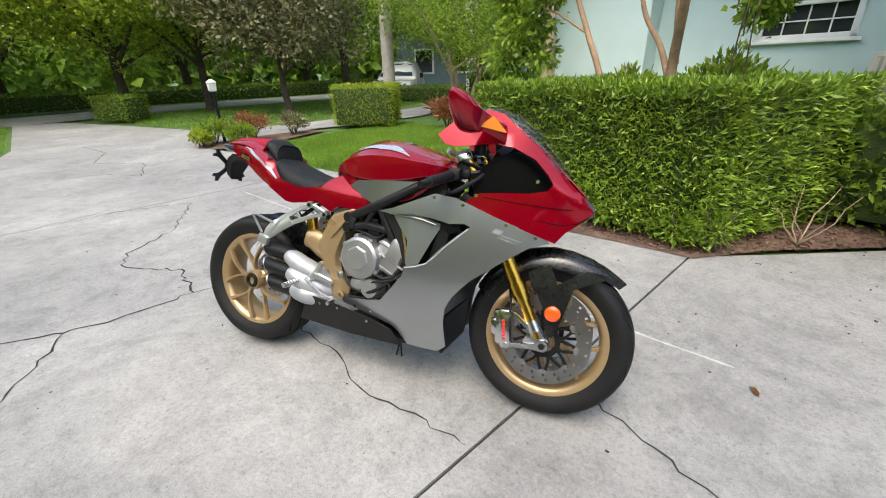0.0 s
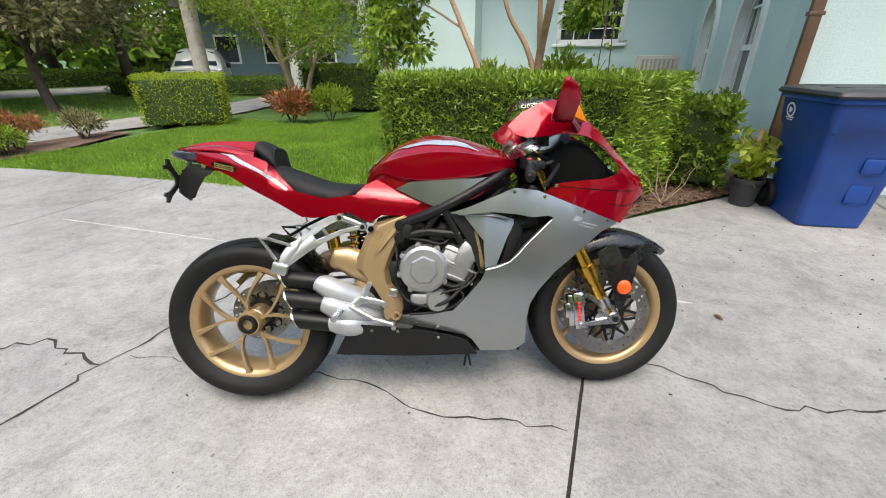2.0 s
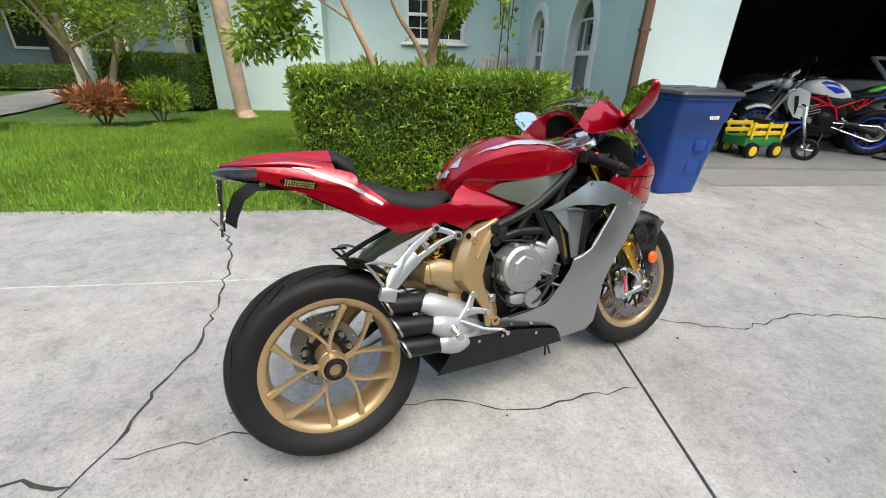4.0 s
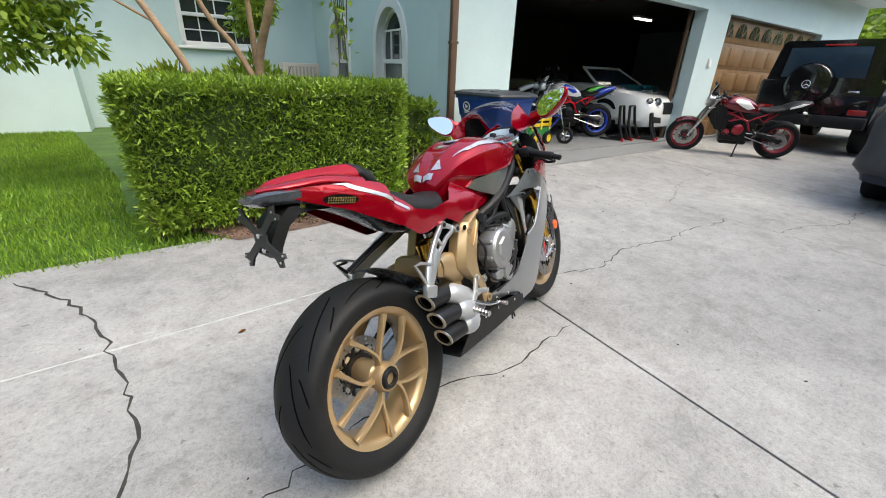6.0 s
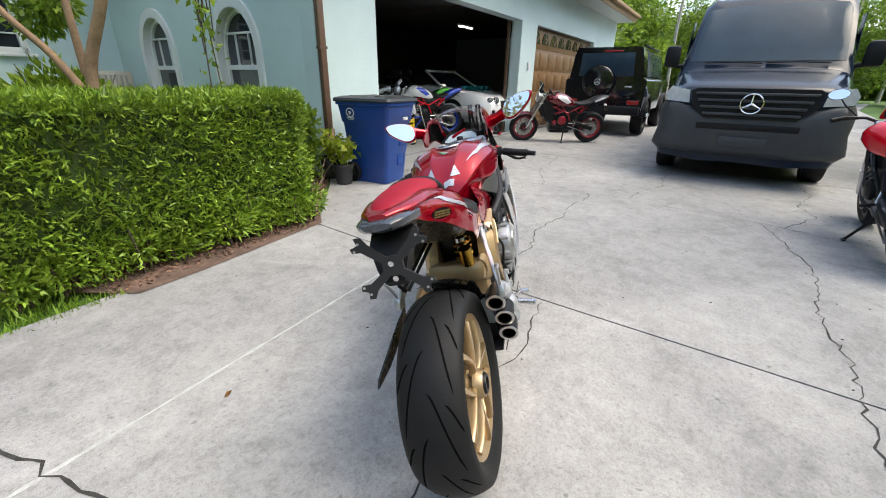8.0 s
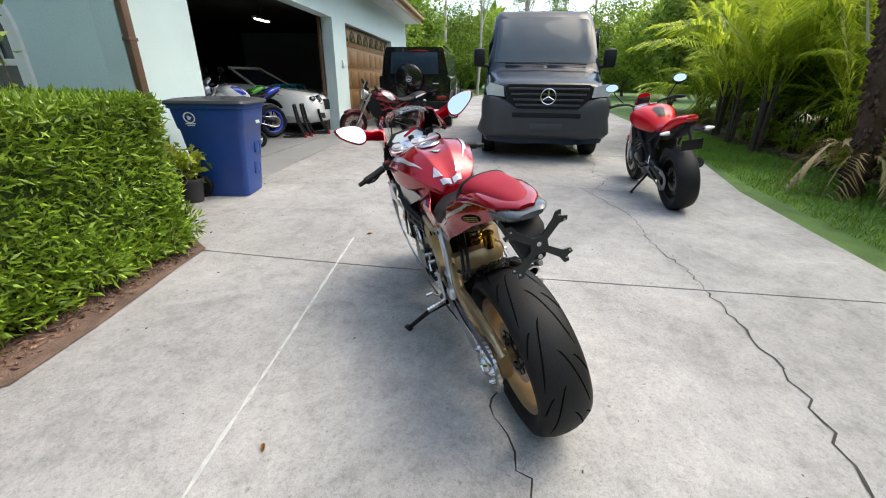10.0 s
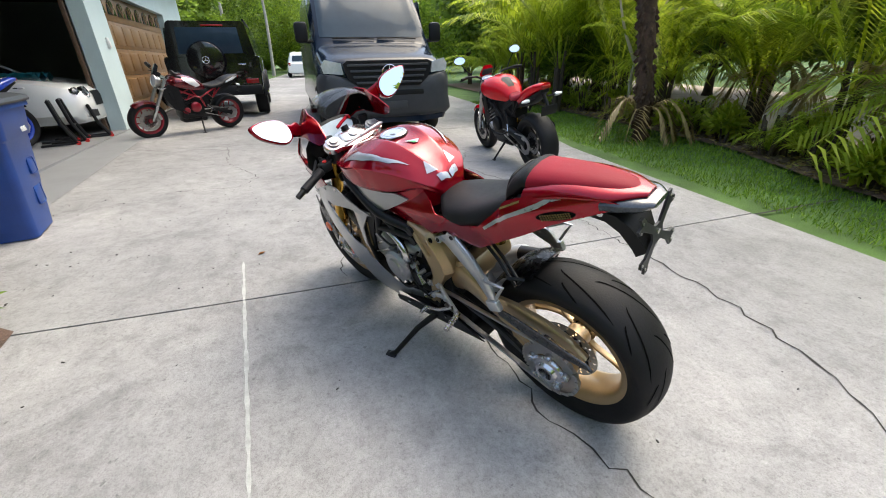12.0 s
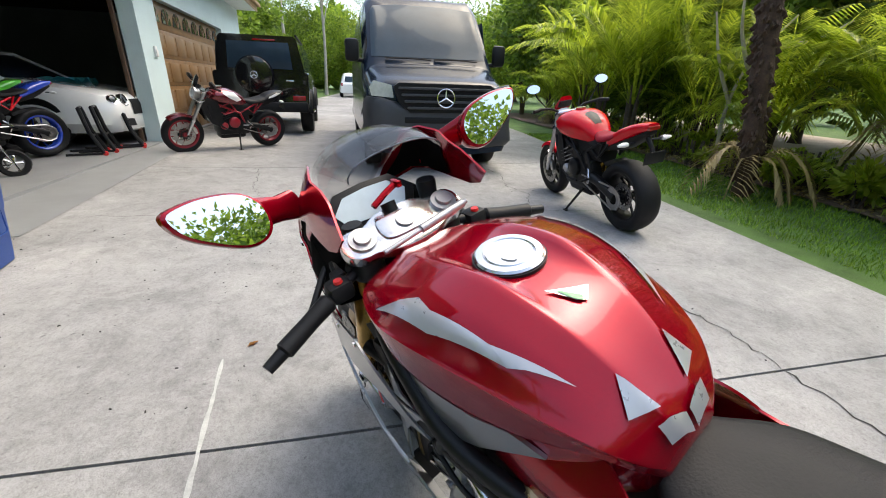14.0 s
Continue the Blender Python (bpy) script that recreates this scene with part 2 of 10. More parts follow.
def sheet(outline, step, height, top=None):
    """A ground sheet: outline in u and v, cut into cells so that it can follow height(u, v)."""
    bm = bmesh.new()
    f = bm.faces.new([bm.verts.new((u, v, 0)) for u, v in outline])
    bmesh.ops.triangulate(bm, faces=[f])
    us, vs = [p[0] for p in outline], [p[1] for p in outline]
    for axis, lo, hi in ((0, min(us), max(us)), (1, min(vs), max(vs))):
        k = math.ceil(lo / step)
        while k * step < hi:
            co, no = [0, 0, 0], [0, 0, 0]
            co[axis], no[axis] = k * step, 1
            bmesh.ops.bisect_plane(bm, geom=[*bm.verts, *bm.edges, *bm.faces], plane_co=co, plane_no=no, dist=1e-5)
            k += 1
    for v in bm.verts:
        v.co.z = height(v.co.x, v.co.y)
    bmesh.ops.recalc_face_normals(bm, faces=bm.faces)
    if bm.faces[:] and sum(f.normal.z for f in bm.faces) < 0:
        bmesh.ops.reverse_faces(bm, faces=bm.faces)
    return bm


# ---- ground and driveway ----
def ground_level(u, v):
    return level(u, v) - 0.035


def big_ground():
    bm = bmesh.new()
    ticks = [-900, -300, -120, -60, -40, -30, -24, *range(-20, 31, 1), 36, 45, 60, 120, 300, 900]
    vs = [[bm.verts.new((u, v, ground_level(u, v))) for v in ticks] for u in ticks]
    for a, b in zip(vs, vs[1:]):
        ring_faces(bm, a, b, False)
    bmesh.ops.recalc_face_normals(bm, faces=bm.faces)
    if bm.faces and sum(f.normal.z for f in bm.faces) < 0:
        bmesh.ops.reverse_faces(bm, faces=bm.faces)
    return bm


solid("ground", big_ground(), GRASS_SOIL, "wide green lawn ground around the driveway", "lawn", PLAN, kind="structure")

RIGHT_EDGE = [(-19.2, 0.2), (-12.15, 0.16), (-6.0, -0.85), (-2.05, -1.36), (-0.1, -1.58), (1.4, -1.76), (4.8, -2.6), (8.0, -3.1), (15.5, -3.9), (30.0, -5.6), (45, -9)]


def edge_at(edge, u):
    for (a, b), (c, d) in zip(edge, edge[1:]):
        if a <= u <= c:
            return b + (d - b) * (u - a) / (c - a)
    return edge[-1][1]


JOINTS = [(-5.62, 0.0), (-1.305, 0.035), (3.72, -0.03), (8.2, 0.0)]  # control joints across the drive: u on the middle line, and slant


def drive_pieces():
    """The drive's slabs between the joints, 13 mm apart."""
    drive = thing("driveway", "weathered pale grey concrete driveway with cracks and control joints", "driveway", PLAN, kind="structure")
    left = [(-19.0, 1.25), (-17.7, 1.77), (-15.15, 2.55), (-11.8, 3.43), (-9.5, 3.45), (-9.04, 2.69), (-7.7, 2.95), (-5.05, 3.22), (-3.3, 3.27),
            (-2.23, 3.33), (-1.16, 3.38), (-0.79, 3.72), (-0.17, 4.32), (0.10, 4.64), (14.4, 4.64), (14.5, 2.0), (30, 2.6), (45, 1.0)]
    cuts = [(-19.0, 0.0), *JOINTS, (45.0, 0.0)]

    def cut(joint, side, shift):
        u, slant = joint
        v = edge_at(side, u)
        u += slant * v + shift
        return u, edge_at(side, u)

    for j0, j1 in zip(cuts, cuts[1:]):
        (ra, rv), (rb, rw) = cut(j0, RIGHT_EDGE, 0.0065), cut(j1, RIGHT_EDGE, -0.0065)
        (la, lv), (lb, lw) = cut(j0, left, 0.0065), cut(j1, left, -0.0065)
        line_r = [(ra, rv), *[p for p in RIGHT_EDGE if ra < p[0] < rb], (rb, rw)]
        line_l = [(la, lv), *[p for p in left if la < p[0] < lb], (lb, lw)]
        bm = sheet(line_r + line_l[::-1], 0.5, level)
        rim = [e for e in bm.edges if e.is_boundary]
        down = bmesh.ops.extrude_edge_only(bm, edges=rim)["geom"]
        bmesh.ops.translate(bm, verts=[g for g in down if isinstance(g, bmesh.types.BMVert)], vec=(0, 0, -0.12))
        part("slab", bm, CONCRETE, drive, smooth=20)
    bm = sheet([(-11.8, 3.44), (-9.52, 3.47), (-9.3, 4.6), (-9.0, 6.4), (-9.2, 8.2), (-11.2, 14.6), (-12.5, 14.0), (-10.8, 8.0), (-10.6, 5.6), (-10.9, 4.1)], 1.0, level)
    part("slab", bm, CONCRETE, drive, smooth=20)


drive_pieces()
street = sheet([(-23.5, -30), (-19.1, -30), (-19.1, 30), (-23.5, 30)], 5.0, lambda u, v: level(u, v) - 0.01)
solid("street", street, CONCRETE, "pale grey residential street at the end of the drive", "street", PLAN, kind="structure")


def ribbon(bm, pts, width, seed, z=0.0025, jag=0.02, ragged=True):
    """A narrow uneven strip along (u, v) points on the drive."""
    rnd = random.Random(seed)
    line = []
    for (a, b), (c, d) in zip(pts, pts[1:]):
        n = max(2, int(math.hypot(c - a, d - b) / 0.05))
        for k in range(n):
            t = k / n
            j = jag if 0 < k else 0
            line.append((a + (c - a) * t + rnd.uniform(-j, j), b + (d - b) * t + rnd.uniform(-j, j)))
    line.append(pts[-1])
    prev = None
    for i, (u, v) in enumerate(line):
        p, q = line[max(0, i - 1)], line[min(len(line) - 1, i + 1)]
        d = Vector((q[0] - p[0], q[1] - p[1])).normalized()
        w = width * (rnd.uniform(0.45, 1.5) if ragged else 1.0) * 0.5
        if ragged and i in (0, len(line) - 1):
            w *= 0.3
        a = bm.verts.new((u - d.y * w, v + d.x * w, level(u, v) + z))
        b = bm.verts.new((u + d.y * w, v - d.x * w, level(u, v) + z))
        if prev:
            bm.faces.new((prev[0], prev[1], b, a))
        prev = (a, b)
    bmesh.ops.recalc_face_normals(bm, faces=bm.faces)
    if sum(f.normal.z for f in bm.faces) < 0:
        bmesh.ops.reverse_faces(bm, faces=bm.faces)
    return bm


# ---- house ----
FACADE, CORNER, BACK, SIDE_WALL = 4.68, 0.12, 9.9, 9.35
FLOOR = level(3.5, 4.7) + 0.03


def wall_with_holes(bm, length, height, thick, holes, arched=()):
    """A wall along x from 0 to length, its face at y = 0, going back to y = thick, with holes (x0, x1, z0, z1); an arched hole ends in a half circle above z1."""
    xs = sorted({0.0, length, *[h[0] for h in holes], *[h[1] for h in holes]})
    for x0, x1 in zip(xs, xs[1:]):
        inside = [h for h in holes if h[0] <= x0 + 1e-6 and h[1] >= x1 - 1e-6]
        if not inside:
            box(bm, (x1 - x0, thick, height), ((x0 + x1) / 2, thick / 2, height / 2))
            continue
        h = inside[0]
        if h[2] > 0:
            box(bm, (x1 - x0, thick, h[2]), ((x0 + x1) / 2, thick / 2, h[2] / 2))
        if h in arched:
            r = (h[1] - h[0]) / 2
            cx, n = (h[0] + h[1]) / 2, 16
            arc = [(cx - r * math.cos(math.pi * k / n), h[3] + r * 1.15 * math.sin(math.pi * k / n)) for k in range(n + 1)]
            slab(bm, [*arc, (h[1], height), (h[0], height)], 0, thick, Matrix(((1, 0, 0, 0), (0, 0, 1, 0), (0, 1, 0, 0), (0, 0, 0, 1))))
        elif h[3] < height:
            box(bm, (x1 - x0, thick, height - h[3]), ((x0 + x1) / 2, thick / 2, (height + h[3]) / 2))
    bmesh.ops.recalc_face_normals(bm, faces=bm.faces)
    return bm


WALL_H = 3.25
GLASS_DARK = material("window_glass", (0.03, 0.035, 0.04), 0.04, vary=0.1, bump=0.0, rough_vary=0.0, coat=0.5)
WOOD_DOOR = material("stained_wood_door", (0.26, 0.145, 0.06), 0.45, vary=0.2, scale=4, fine=70, bump=0.08)
GARAGE_FLOOR = material("painted_garage_floor", (0.22, 0.225, 0.23), 0.5, vary=0.12, scale=2, fine=80, bump=0.05)
FASCIA = material("brown_fascia", (0.30, 0.19, 0.09), 0.5, vary=0.12, scale=5, fine=80)
SOFFIT = material("white_soffit", (0.62, 0.64, 0.63), 0.7, vary=0.06, scale=3, fine=60)
SHINGLE = material("roof_shingle", (0.16, 0.13, 0.11), 0.9, vary=0.3, scale=6, fine=60, bump=0.4)


def house():
    # garage front
    bm = wall_with_holes(bmesh.new(), 14.15 - CORNER, WALL_H, 0.24, [(1.13 - CORNER, 5.74 - CORNER, 0, 2.42), (6.6 - CORNER, 11.45 - CORNER, 0, 2.42)])
    solid("wall_garage_front", bm, STUCCO, "pale teal stucco garage front wall", "wall", PLAN @ pose(CORNER, FACADE, FLOOR - 0.12), kind="structure", smooth=0)
    # side wall with arched windows
    arches = [(0.85, 1.81, 0.72, 1.52), (3.00, 3.96, 0.72, 1.52)]
    bm = wall_with_holes(bmesh.new(), BACK - FACADE - 0.24, WALL_H, 0.24, arches, arches)
    ob = part("wall_garage_side", bm, STUCCO, None, "", 0)
    ob.data.transform(PLAN @ pose(CORNER, FACADE + 0.24, FLOOR - 0.12) @ Matrix(((0, 1, 0, 0), (1, 0, 0, 0), (0, 0, 1, 0), (0, 0, 0, 1))))
    ob.data.flip_normals()
    tagged(ob, "teal stucco side wall with two arched windows", "wall", kind="structure")
    # back wall with the square window
    bm = wall_with_holes(bmesh.new(), 4.1, WALL_H + 0.6, 0.2, [(1.65, 2.85, 1.5, 2.6)])
    solid("wall_rear", bm, STUCCO, "pale teal stucco wall with a white grid window", "wall", PLAN @ pose(-3.98, BACK, level(-2, 9) - 0.1), kind="structure", smooth=0)
    # projecting wing
    bm = wall_with_holes(bmesh.new(), 2.3, WALL_H + 0.6, 0.2, [])
    box(bm, (0.2, 0.8, WALL_H + 0.6), (2.2, 0.6, (WALL_H + 0.6) / 2))
    box(bm, (0.2, 6.0, WALL_H + 0.6), (0.1, 3.2, (WALL_H + 0.6) / 2))
    solid("wall_wing", bm, STUCCO, "blank pale teal stucco wing wall", "wall", PLAN @ pose(-6.28, SIDE_WALL, level(-5, 9) - 0.1), kind="structure", smooth=0)
    # far end of the garage
    bm = box(bmesh.new(), (0.24, 6.5, WALL_H), (-0.12, 3.25, WALL_H / 2))
    solid("wall_garage_end", bm, STUCCO, "pale teal stucco end wall", "wall", PLAN @ pose(14.15, FACADE + 0.244, FLOOR - 0.12), kind="structure", smooth=0)
    # garage inside
    g = PLAN @ pose(CORNER + 0.25, FACADE + 0.25, FLOOR)
    solid("garage_floor", box(bmesh.new(), (13.6, 6.7, 0.1), (6.8, 3.1, -0.05)), GARAGE_FLOOR, "grey painted garage floor", "floor", g, kind="structure", smooth=0)
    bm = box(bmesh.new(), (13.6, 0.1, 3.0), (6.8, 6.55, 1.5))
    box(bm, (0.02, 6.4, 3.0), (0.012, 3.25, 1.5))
    solid("garage_wall", bm, GARAGE_SHADE, "dim plaster walls inside the garage", "wall", g, kind="structure", smooth=0)
    solid("garage_ceiling", box(bmesh.new(), (13.6, 6.7, 0.08), (6.8, 3.3, 2.84)), GARAGE_SHADE, "dim garage ceiling", "ceiling", g, kind="structure", smooth=0)
    # apron strip before the sill
    bm = sheet([(1.0, 4.05), (6.05, 4.25), (6.05, 4.93), (1.0, 4.93)], 0.5, lambda u, v: level(u, v) + 0.006)
    solid("garage_apron", bm, GARAGE_FLOOR, "grey painted concrete strip before the garage", "floor", PLAN, kind="structure")
    # eaves and roof
    z = FLOOR - 0.12 + WALL_H
    bm = box(bmesh.new(), (15.0, 0.62, 0.04), (7.1, -0.30, 0))
    solid("soffit", bm, SOFFIT, "white soffit under the eaves", "soffit", PLAN @ pose(CORNER - 0.6, FACADE, z + 0.02), kind="structure", smooth=0)
    bm = box(bmesh.new(), (15.05, 0.03, 0.24), (7.1, -0.63, 0.10), 0.004)
    box(bm, (15.05, 0.11, 0.10), (7.1, -0.70, 0.17), 0.02)
    solid("fascia", bm, FASCIA, "brown fascia board with a gutter", "fascia", PLAN @ pose(CORNER - 0.6, FACADE, z), kind="structure", smooth=0)
    bm = bmesh.new()
    loft(bm, [[(-0.7, -0.7, 0), (-0.7, 3.6, 2.0), (-0.7, 8.0, 0), (-0.7, 8, -0.05), (-0.7, 3.6, 1.9), (-0.7, -0.7, -0.05)], [(14.6, -0.7, 0), (12.0, 3.6, 2.0), (14.6, 8.0, 0), (14.6, 8, -0.05), (12.0, 3.6, 1.9), (14.6, -0.7, -0.05)]])
    solid("roof", bm, SHINGLE, "brown shingle roof over the garage", "roof", PLAN @ pose(CORNER, FACADE, z + 0.24), kind="structure", smooth=0)
    bm = box(bmesh.new(), (7.2, 9.0, 0.12), (3.2, 4.2, 0))
    solid("roof", bm, SHINGLE, "flat eaves over the house wing", "roof", PLAN @ pose(-6.6, SIDE_WALL - 0.5, level(-3, 9) + WALL_H + 0.62), kind="structure", smooth=0)


house()


def downpipe():
    t = thing("downpipe", "brown square metal downpipe at the house corner", "downpipe", PLAN @ pose(CORNER - 0.01, FACADE - 0.01, FLOOR - 0.1))
    bm = box(bmesh.new(), (0.085, 0.065, WALL_H - 0.1), (0.045, -0.034, (WALL_H - 0.1) / 2 + 0.1), 0.01)
    tube(bm, [(0.045, -0.034, 0.14), (0.045, -0.06, 0.06), (0.045, -0.16, 0.03)], 0.045, 8)
    part("pipe", bm, BROWN_PAINT, t)
    for z in (0.5, 1.5, 2.5):
        part("strap", box(bmesh.new(), (0.11, 0.07, 0.03), (0.045, -0.035, z), 0.003), BROWN_PAINT, t)


downpipe()


def arched_window(v0, name):
    """White framed arched sash window set in the side wall; y runs into the wall."""
    t = thing(name, "white framed arched sash window with muntins", "window", kind="structure")
    t.matrix_world = PLAN @ pose(CORNER, v0, FLOOR - 0.12 + 0.72, 0, 0, 90)
    w, h, r = 0.96, 0.80, 0.48
    to = Matrix(((1, 0, 0, 0), (0, 0, 1, 0), (0, 1, 0, 0), (0, 0, 0, 1)))

    def arch(inset, n=18):
        rr = r - inset
        return [(-w / 2 + inset, inset), (w / 2 - inset, inset), *[(rr * math.cos(math.pi * k / n), h + rr * 1.15 * math.sin(math.pi * k / n)) for k in range(n + 1)]]

    def arch_frame(bm, a, b, y0, y1):
        loop_a, loop_b = arch(a), arch(b)
        rings = [[to @ Vector((x, z, y)) for x, z in lp] for lp, y in ((loop_a, y0), (loop_a, y1), (loop_b, y1), (loop_b, y0), (loop_a, y0))]
        vs = [[bm.verts.new(p) for p in ring] for ring in rings]
        for p, q in zip(vs, vs[1:]):
            ring_faces(bm, p, q)
        bmesh.ops.remove_doubles(bm, verts=bm.verts, dist=1e-5)
        bmesh.ops.recalc_face_normals(bm, faces=bm.faces)
        return bm

    part("window_frame", arch_frame(bmesh.new(), -0.07, 0.04, -0.10, 0.035), WHITE_PAINT, t)
    part("sash", arch_frame(bmesh.new(), 0.045, 0.09, -0.13, -0.07), WHITE_PAINT, t)
    bm = bmesh.new()
    bm.faces.new([bm.verts.new(to @ Vector((x, z, -0.11))) for x, z in arch(0.06)])
    part("pane", bm, GLASS_DARK, t, smooth=0)
    bm = bmesh.new()
    for z in (0.60, 1.02):
        box(bm, (w - 0.12, 0.03, 0.024 if z > 0.7 else 0.06), (0, -0.095, z))
    for x in (-0.15, 0.15):
        box(bm, (0.016, 0.025, 0.42), (x, -0.095, 0.81))
    part("muntin", bm, WHITE_PAINT, t, smooth=0)
    part("window_sill", box(bmesh.new(), (w + 0.14, 0.10, 0.06), (0, 0.02, -0.035), 0.008), WHITE_PAINT, t)


# (the window's x runs along the wall, its y into the house)
for k, v0 in enumerate((FACADE + 0.24 + 1.33, FACADE + 0.24 + 3.48)):
    arched_window(v0, f"window_{k + 1}")


def grid_window():
    t = thing("window_3", "white framed window with a grid of panes", "window", PLAN @ pose(-3.98 + 1.65, BACK, level(-2, 9) + 1.4), kind="structure")
    bm = bmesh.new()
    for x, z, sx, sz in ((0.6, 0.03, 1.3, 0.09), (0.6, 1.07, 1.3, 0.09), (0.0, 0.55, 0.09, 1.13), (1.2, 0.55, 0.09, 1.13), (0.6, 0.52, 1.15, 0.06)):
        box(bm, (sx, 0.08, sz), (x, 0.0, z), 0.006)
    part("window_frame", bm, WHITE_PAINT, t)
    part("window_sill", box(bmesh.new(), (1.42, 0.12, 0.05), (0.6, -0.02, -0.03), 0.006), WHITE_PAINT, t)
    bm = bmesh.new()
    for k in range(1, 4):
        box(bm, (0.02, 0.03, 1.05), (0.3 * k, 0.03, 0.55))
    for z in (0.27, 0.79):
        box(bm, (1.15, 0.03, 0.02), (0.6, 0.034, z))
    part("muntin", bm, WHITE_PAINT, t, smooth=0)
    part("pane", box(bmesh.new(), (1.2, 0.01, 1.1), (0.6, 0.06, 0.55)), GLASS_DARK, t, smooth=0)


grid_window()


def garage_door():
    t = thing("door_1", "closed brown wood-look panelled garage door with a row of arched lights", "garage door", PLAN @ pose(6.6, FACADE + 0.16, FLOOR - 0.10), kind="structure")
    w, h = 4.85, 2.42
    for k in range(5):
        part("panel", box(bmesh.new(), (w, 0.05, h / 5 - 0.006), (w / 2, 0, (k + 0.5) * h / 5), 0.006), WOOD_DOOR, t)
    for c in range(8):
        x = (c + 0.5) * w / 8
        for k in range(4):
            part("inset_panel", box(bmesh.new(), (w / 8 - 0.10, 0.03, h / 5 - 0.13), (x, -0.022, (k + 0.5) * h / 5), 0.012), WOOD_DOOR, t)
        bm = bmesh.new()
        n = 10
        pts = [(x - 0.22 * math.cos(math.pi * i / n), 4.25 * h / 5 + 0.26 * math.sin(math.pi * i / n)) for i in range(n + 1)]
        slab(bm, pts, 0.0, 0.02, Matrix(((1, 0, 0, 0), (0, 0, -1, -0.024), (0, 1, 0, 0), (0, 0, 0, 1))))
        light = part("light", bm, GLASS_DARK, t, smooth=0)
        bm = bmesh.new()
        for a in (45, 90, 135):
            d = (math.cos(radians(a)) * 0.24, math.sin(radians(a)) * 0.26)
            bar(bm, (x, -0.046, 4.25 * h / 5), (x - d[0], -0.046, 4.25 * h / 5 + d[1]), 0.009, n=6)
        part("muntin", bm, WOOD_DOOR, light)


garage_door()


# ---- cracks, the painted line, litter on the drive ----
PALE_LINE = material("faded_white_line", (0.42, 0.42, 0.41), 0.9, vary=0.2, scale=20, fine=200, bump=0.1)
CRACKS = [
    ([(-3.75, 3.12), (-3.51, 2.8), (-3.35, 2.5), (-3.25, 2.14), (-3.19, 1.91), (-3.16, 1.68), (-3.18, 1.4), (-3.19, 1.2), (-3.22, 0.96)], 0.022),
    ([(-3.22, 0.96), (-3.65, 1.0), (-3.85, 0.82), (-4.0, 0.73), (-4.28, 0.78), (-4.58, 1.17), (-5.39, 1.52)], 0.022),
    ([(-3.22, 0.96), (-3.22, 0.59), (-3.26, 0.35), (-3.38, 0.12), (-3.6, -0.5), (-3.5, -1.2)], 0.024),
    ([(-2.87, 1.12), (-2.66, 1.18), (-2.51, 1.25), (-2.26, 1.24), (-1.97, 1.24), (-1.78, 1.2), (-1.58, 1.24), (-1.43, 1.26), (-1.29, 1.29)], 0.012),
    ([(-3.16, 1.05), (-2.87, 1.12)], 0.012),
    ([(-1.15, 1.76), (-0.94, 1.77), (-0.81, 1.73), (-0.65, 1.69), (-0.48, 1.68), (-0.27, 1.75), (-0.02, 1.79), (0.45, 1.73), (0.86, 1.78), (1.15, 1.73), (1.46, 1.76)], 0.014),
    ([(1.46, 1.34), (1.95, 1.28), (2.4, 1.1), (2.9, 1.18), (3.37, 1.11), (3.7, 1.14)], 0.013),
    ([(1.3, 0.16), (1.05, 0.06), (0.6, -0.02), (0.3, -0.12), (-0.1, -0.1), (-0.45, -0.06), (-0.72, -0.06), (-1.0, -0.12), (-1.3, -0.08)], 0.015),
    ([(1.47, 3.95), (1.475, 2.97), (1.48, 2.34), (1.46, 1.76), (1.45, 1.34), (1.38, 0.7), (1.31, 0.16), (1.24, -0.1), (1.05, -1.06), (1.02, -1.6)], 0.008),
    ([(1.22, 3.1), (1.15, 2.55), (1.48, 2.34), (1.9, 2.5), (2.1, 2.62), (2.54, 2.76), (3.1, 2.78), (3.6, 2.88)], 0.011),
    ([(-1.3, -0.08), (-1.64, -0.09), (-1.94, -0.06), (-2.2, -0.05), (-2.38, -0.01), (-2.55, 0.03), (-2.71, 0.07), (-2.85, 0.14), (-3.0, 0.24), (-3.26, 0.35)], 0.02),
    ([(1.25, -0.03), (1.41, -0.1), (1.62, -0.22), (1.89, -0.33), (2.3, -0.22), (2.9, -0.4), (3.7, -0.33)], 0.013),
    ([(-5.62, 0.3), (-5.7, 0.72), (-5.39, 1.52)], 0.016),
    ([(-7.97, 1.09), (-7.33, 1.43), (-8.36, 1.66), (-9.06, 1.09)], 0.025),
    ([(-9.06, 1.09), (-10.2, 1.4), (-11.5, 1.2)], 0.025),
]
for k, (pts, wide) in enumerate(CRACKS):
    solid("crack", ribbon(bmesh.new(), pts, wide * 0.5, k, jag=0.023), CRACK, "dark jagged crack in the concrete", "crack", PLAN, "cracks in the drive", "structure", 0)
bm = ribbon(bmesh.new(), [(-5.4, 2.05), (-3.53, 2.165), (-2.17, 2.255), (-0.72, 2.36)], 0.014, 50, 0.002, 0.002)
solid("chalk_line", bm, PALE_LINE, "faded white line along the concrete", "line", PLAN, kind="structure", smooth=0)
for k, (u, slant) in enumerate(JOINTS):
    solid("joint_filler", ribbon(bmesh.new(), [(u + slant * v, v) for v in (-3.2, -1.0, 0.0, 1.5, 3.0, 4.6)], 0.024, 70 + k, -0.012, 0.0, False), CRACK, "dark dirt in a control joint", "joint", PLAN, kind="structure", smooth=0)
DRY_LEAF = material("dry_leaf", (0.36, 0.16, 0.04), 0.7, vary=0.3, scale=40, fine=200, bump=0.2)


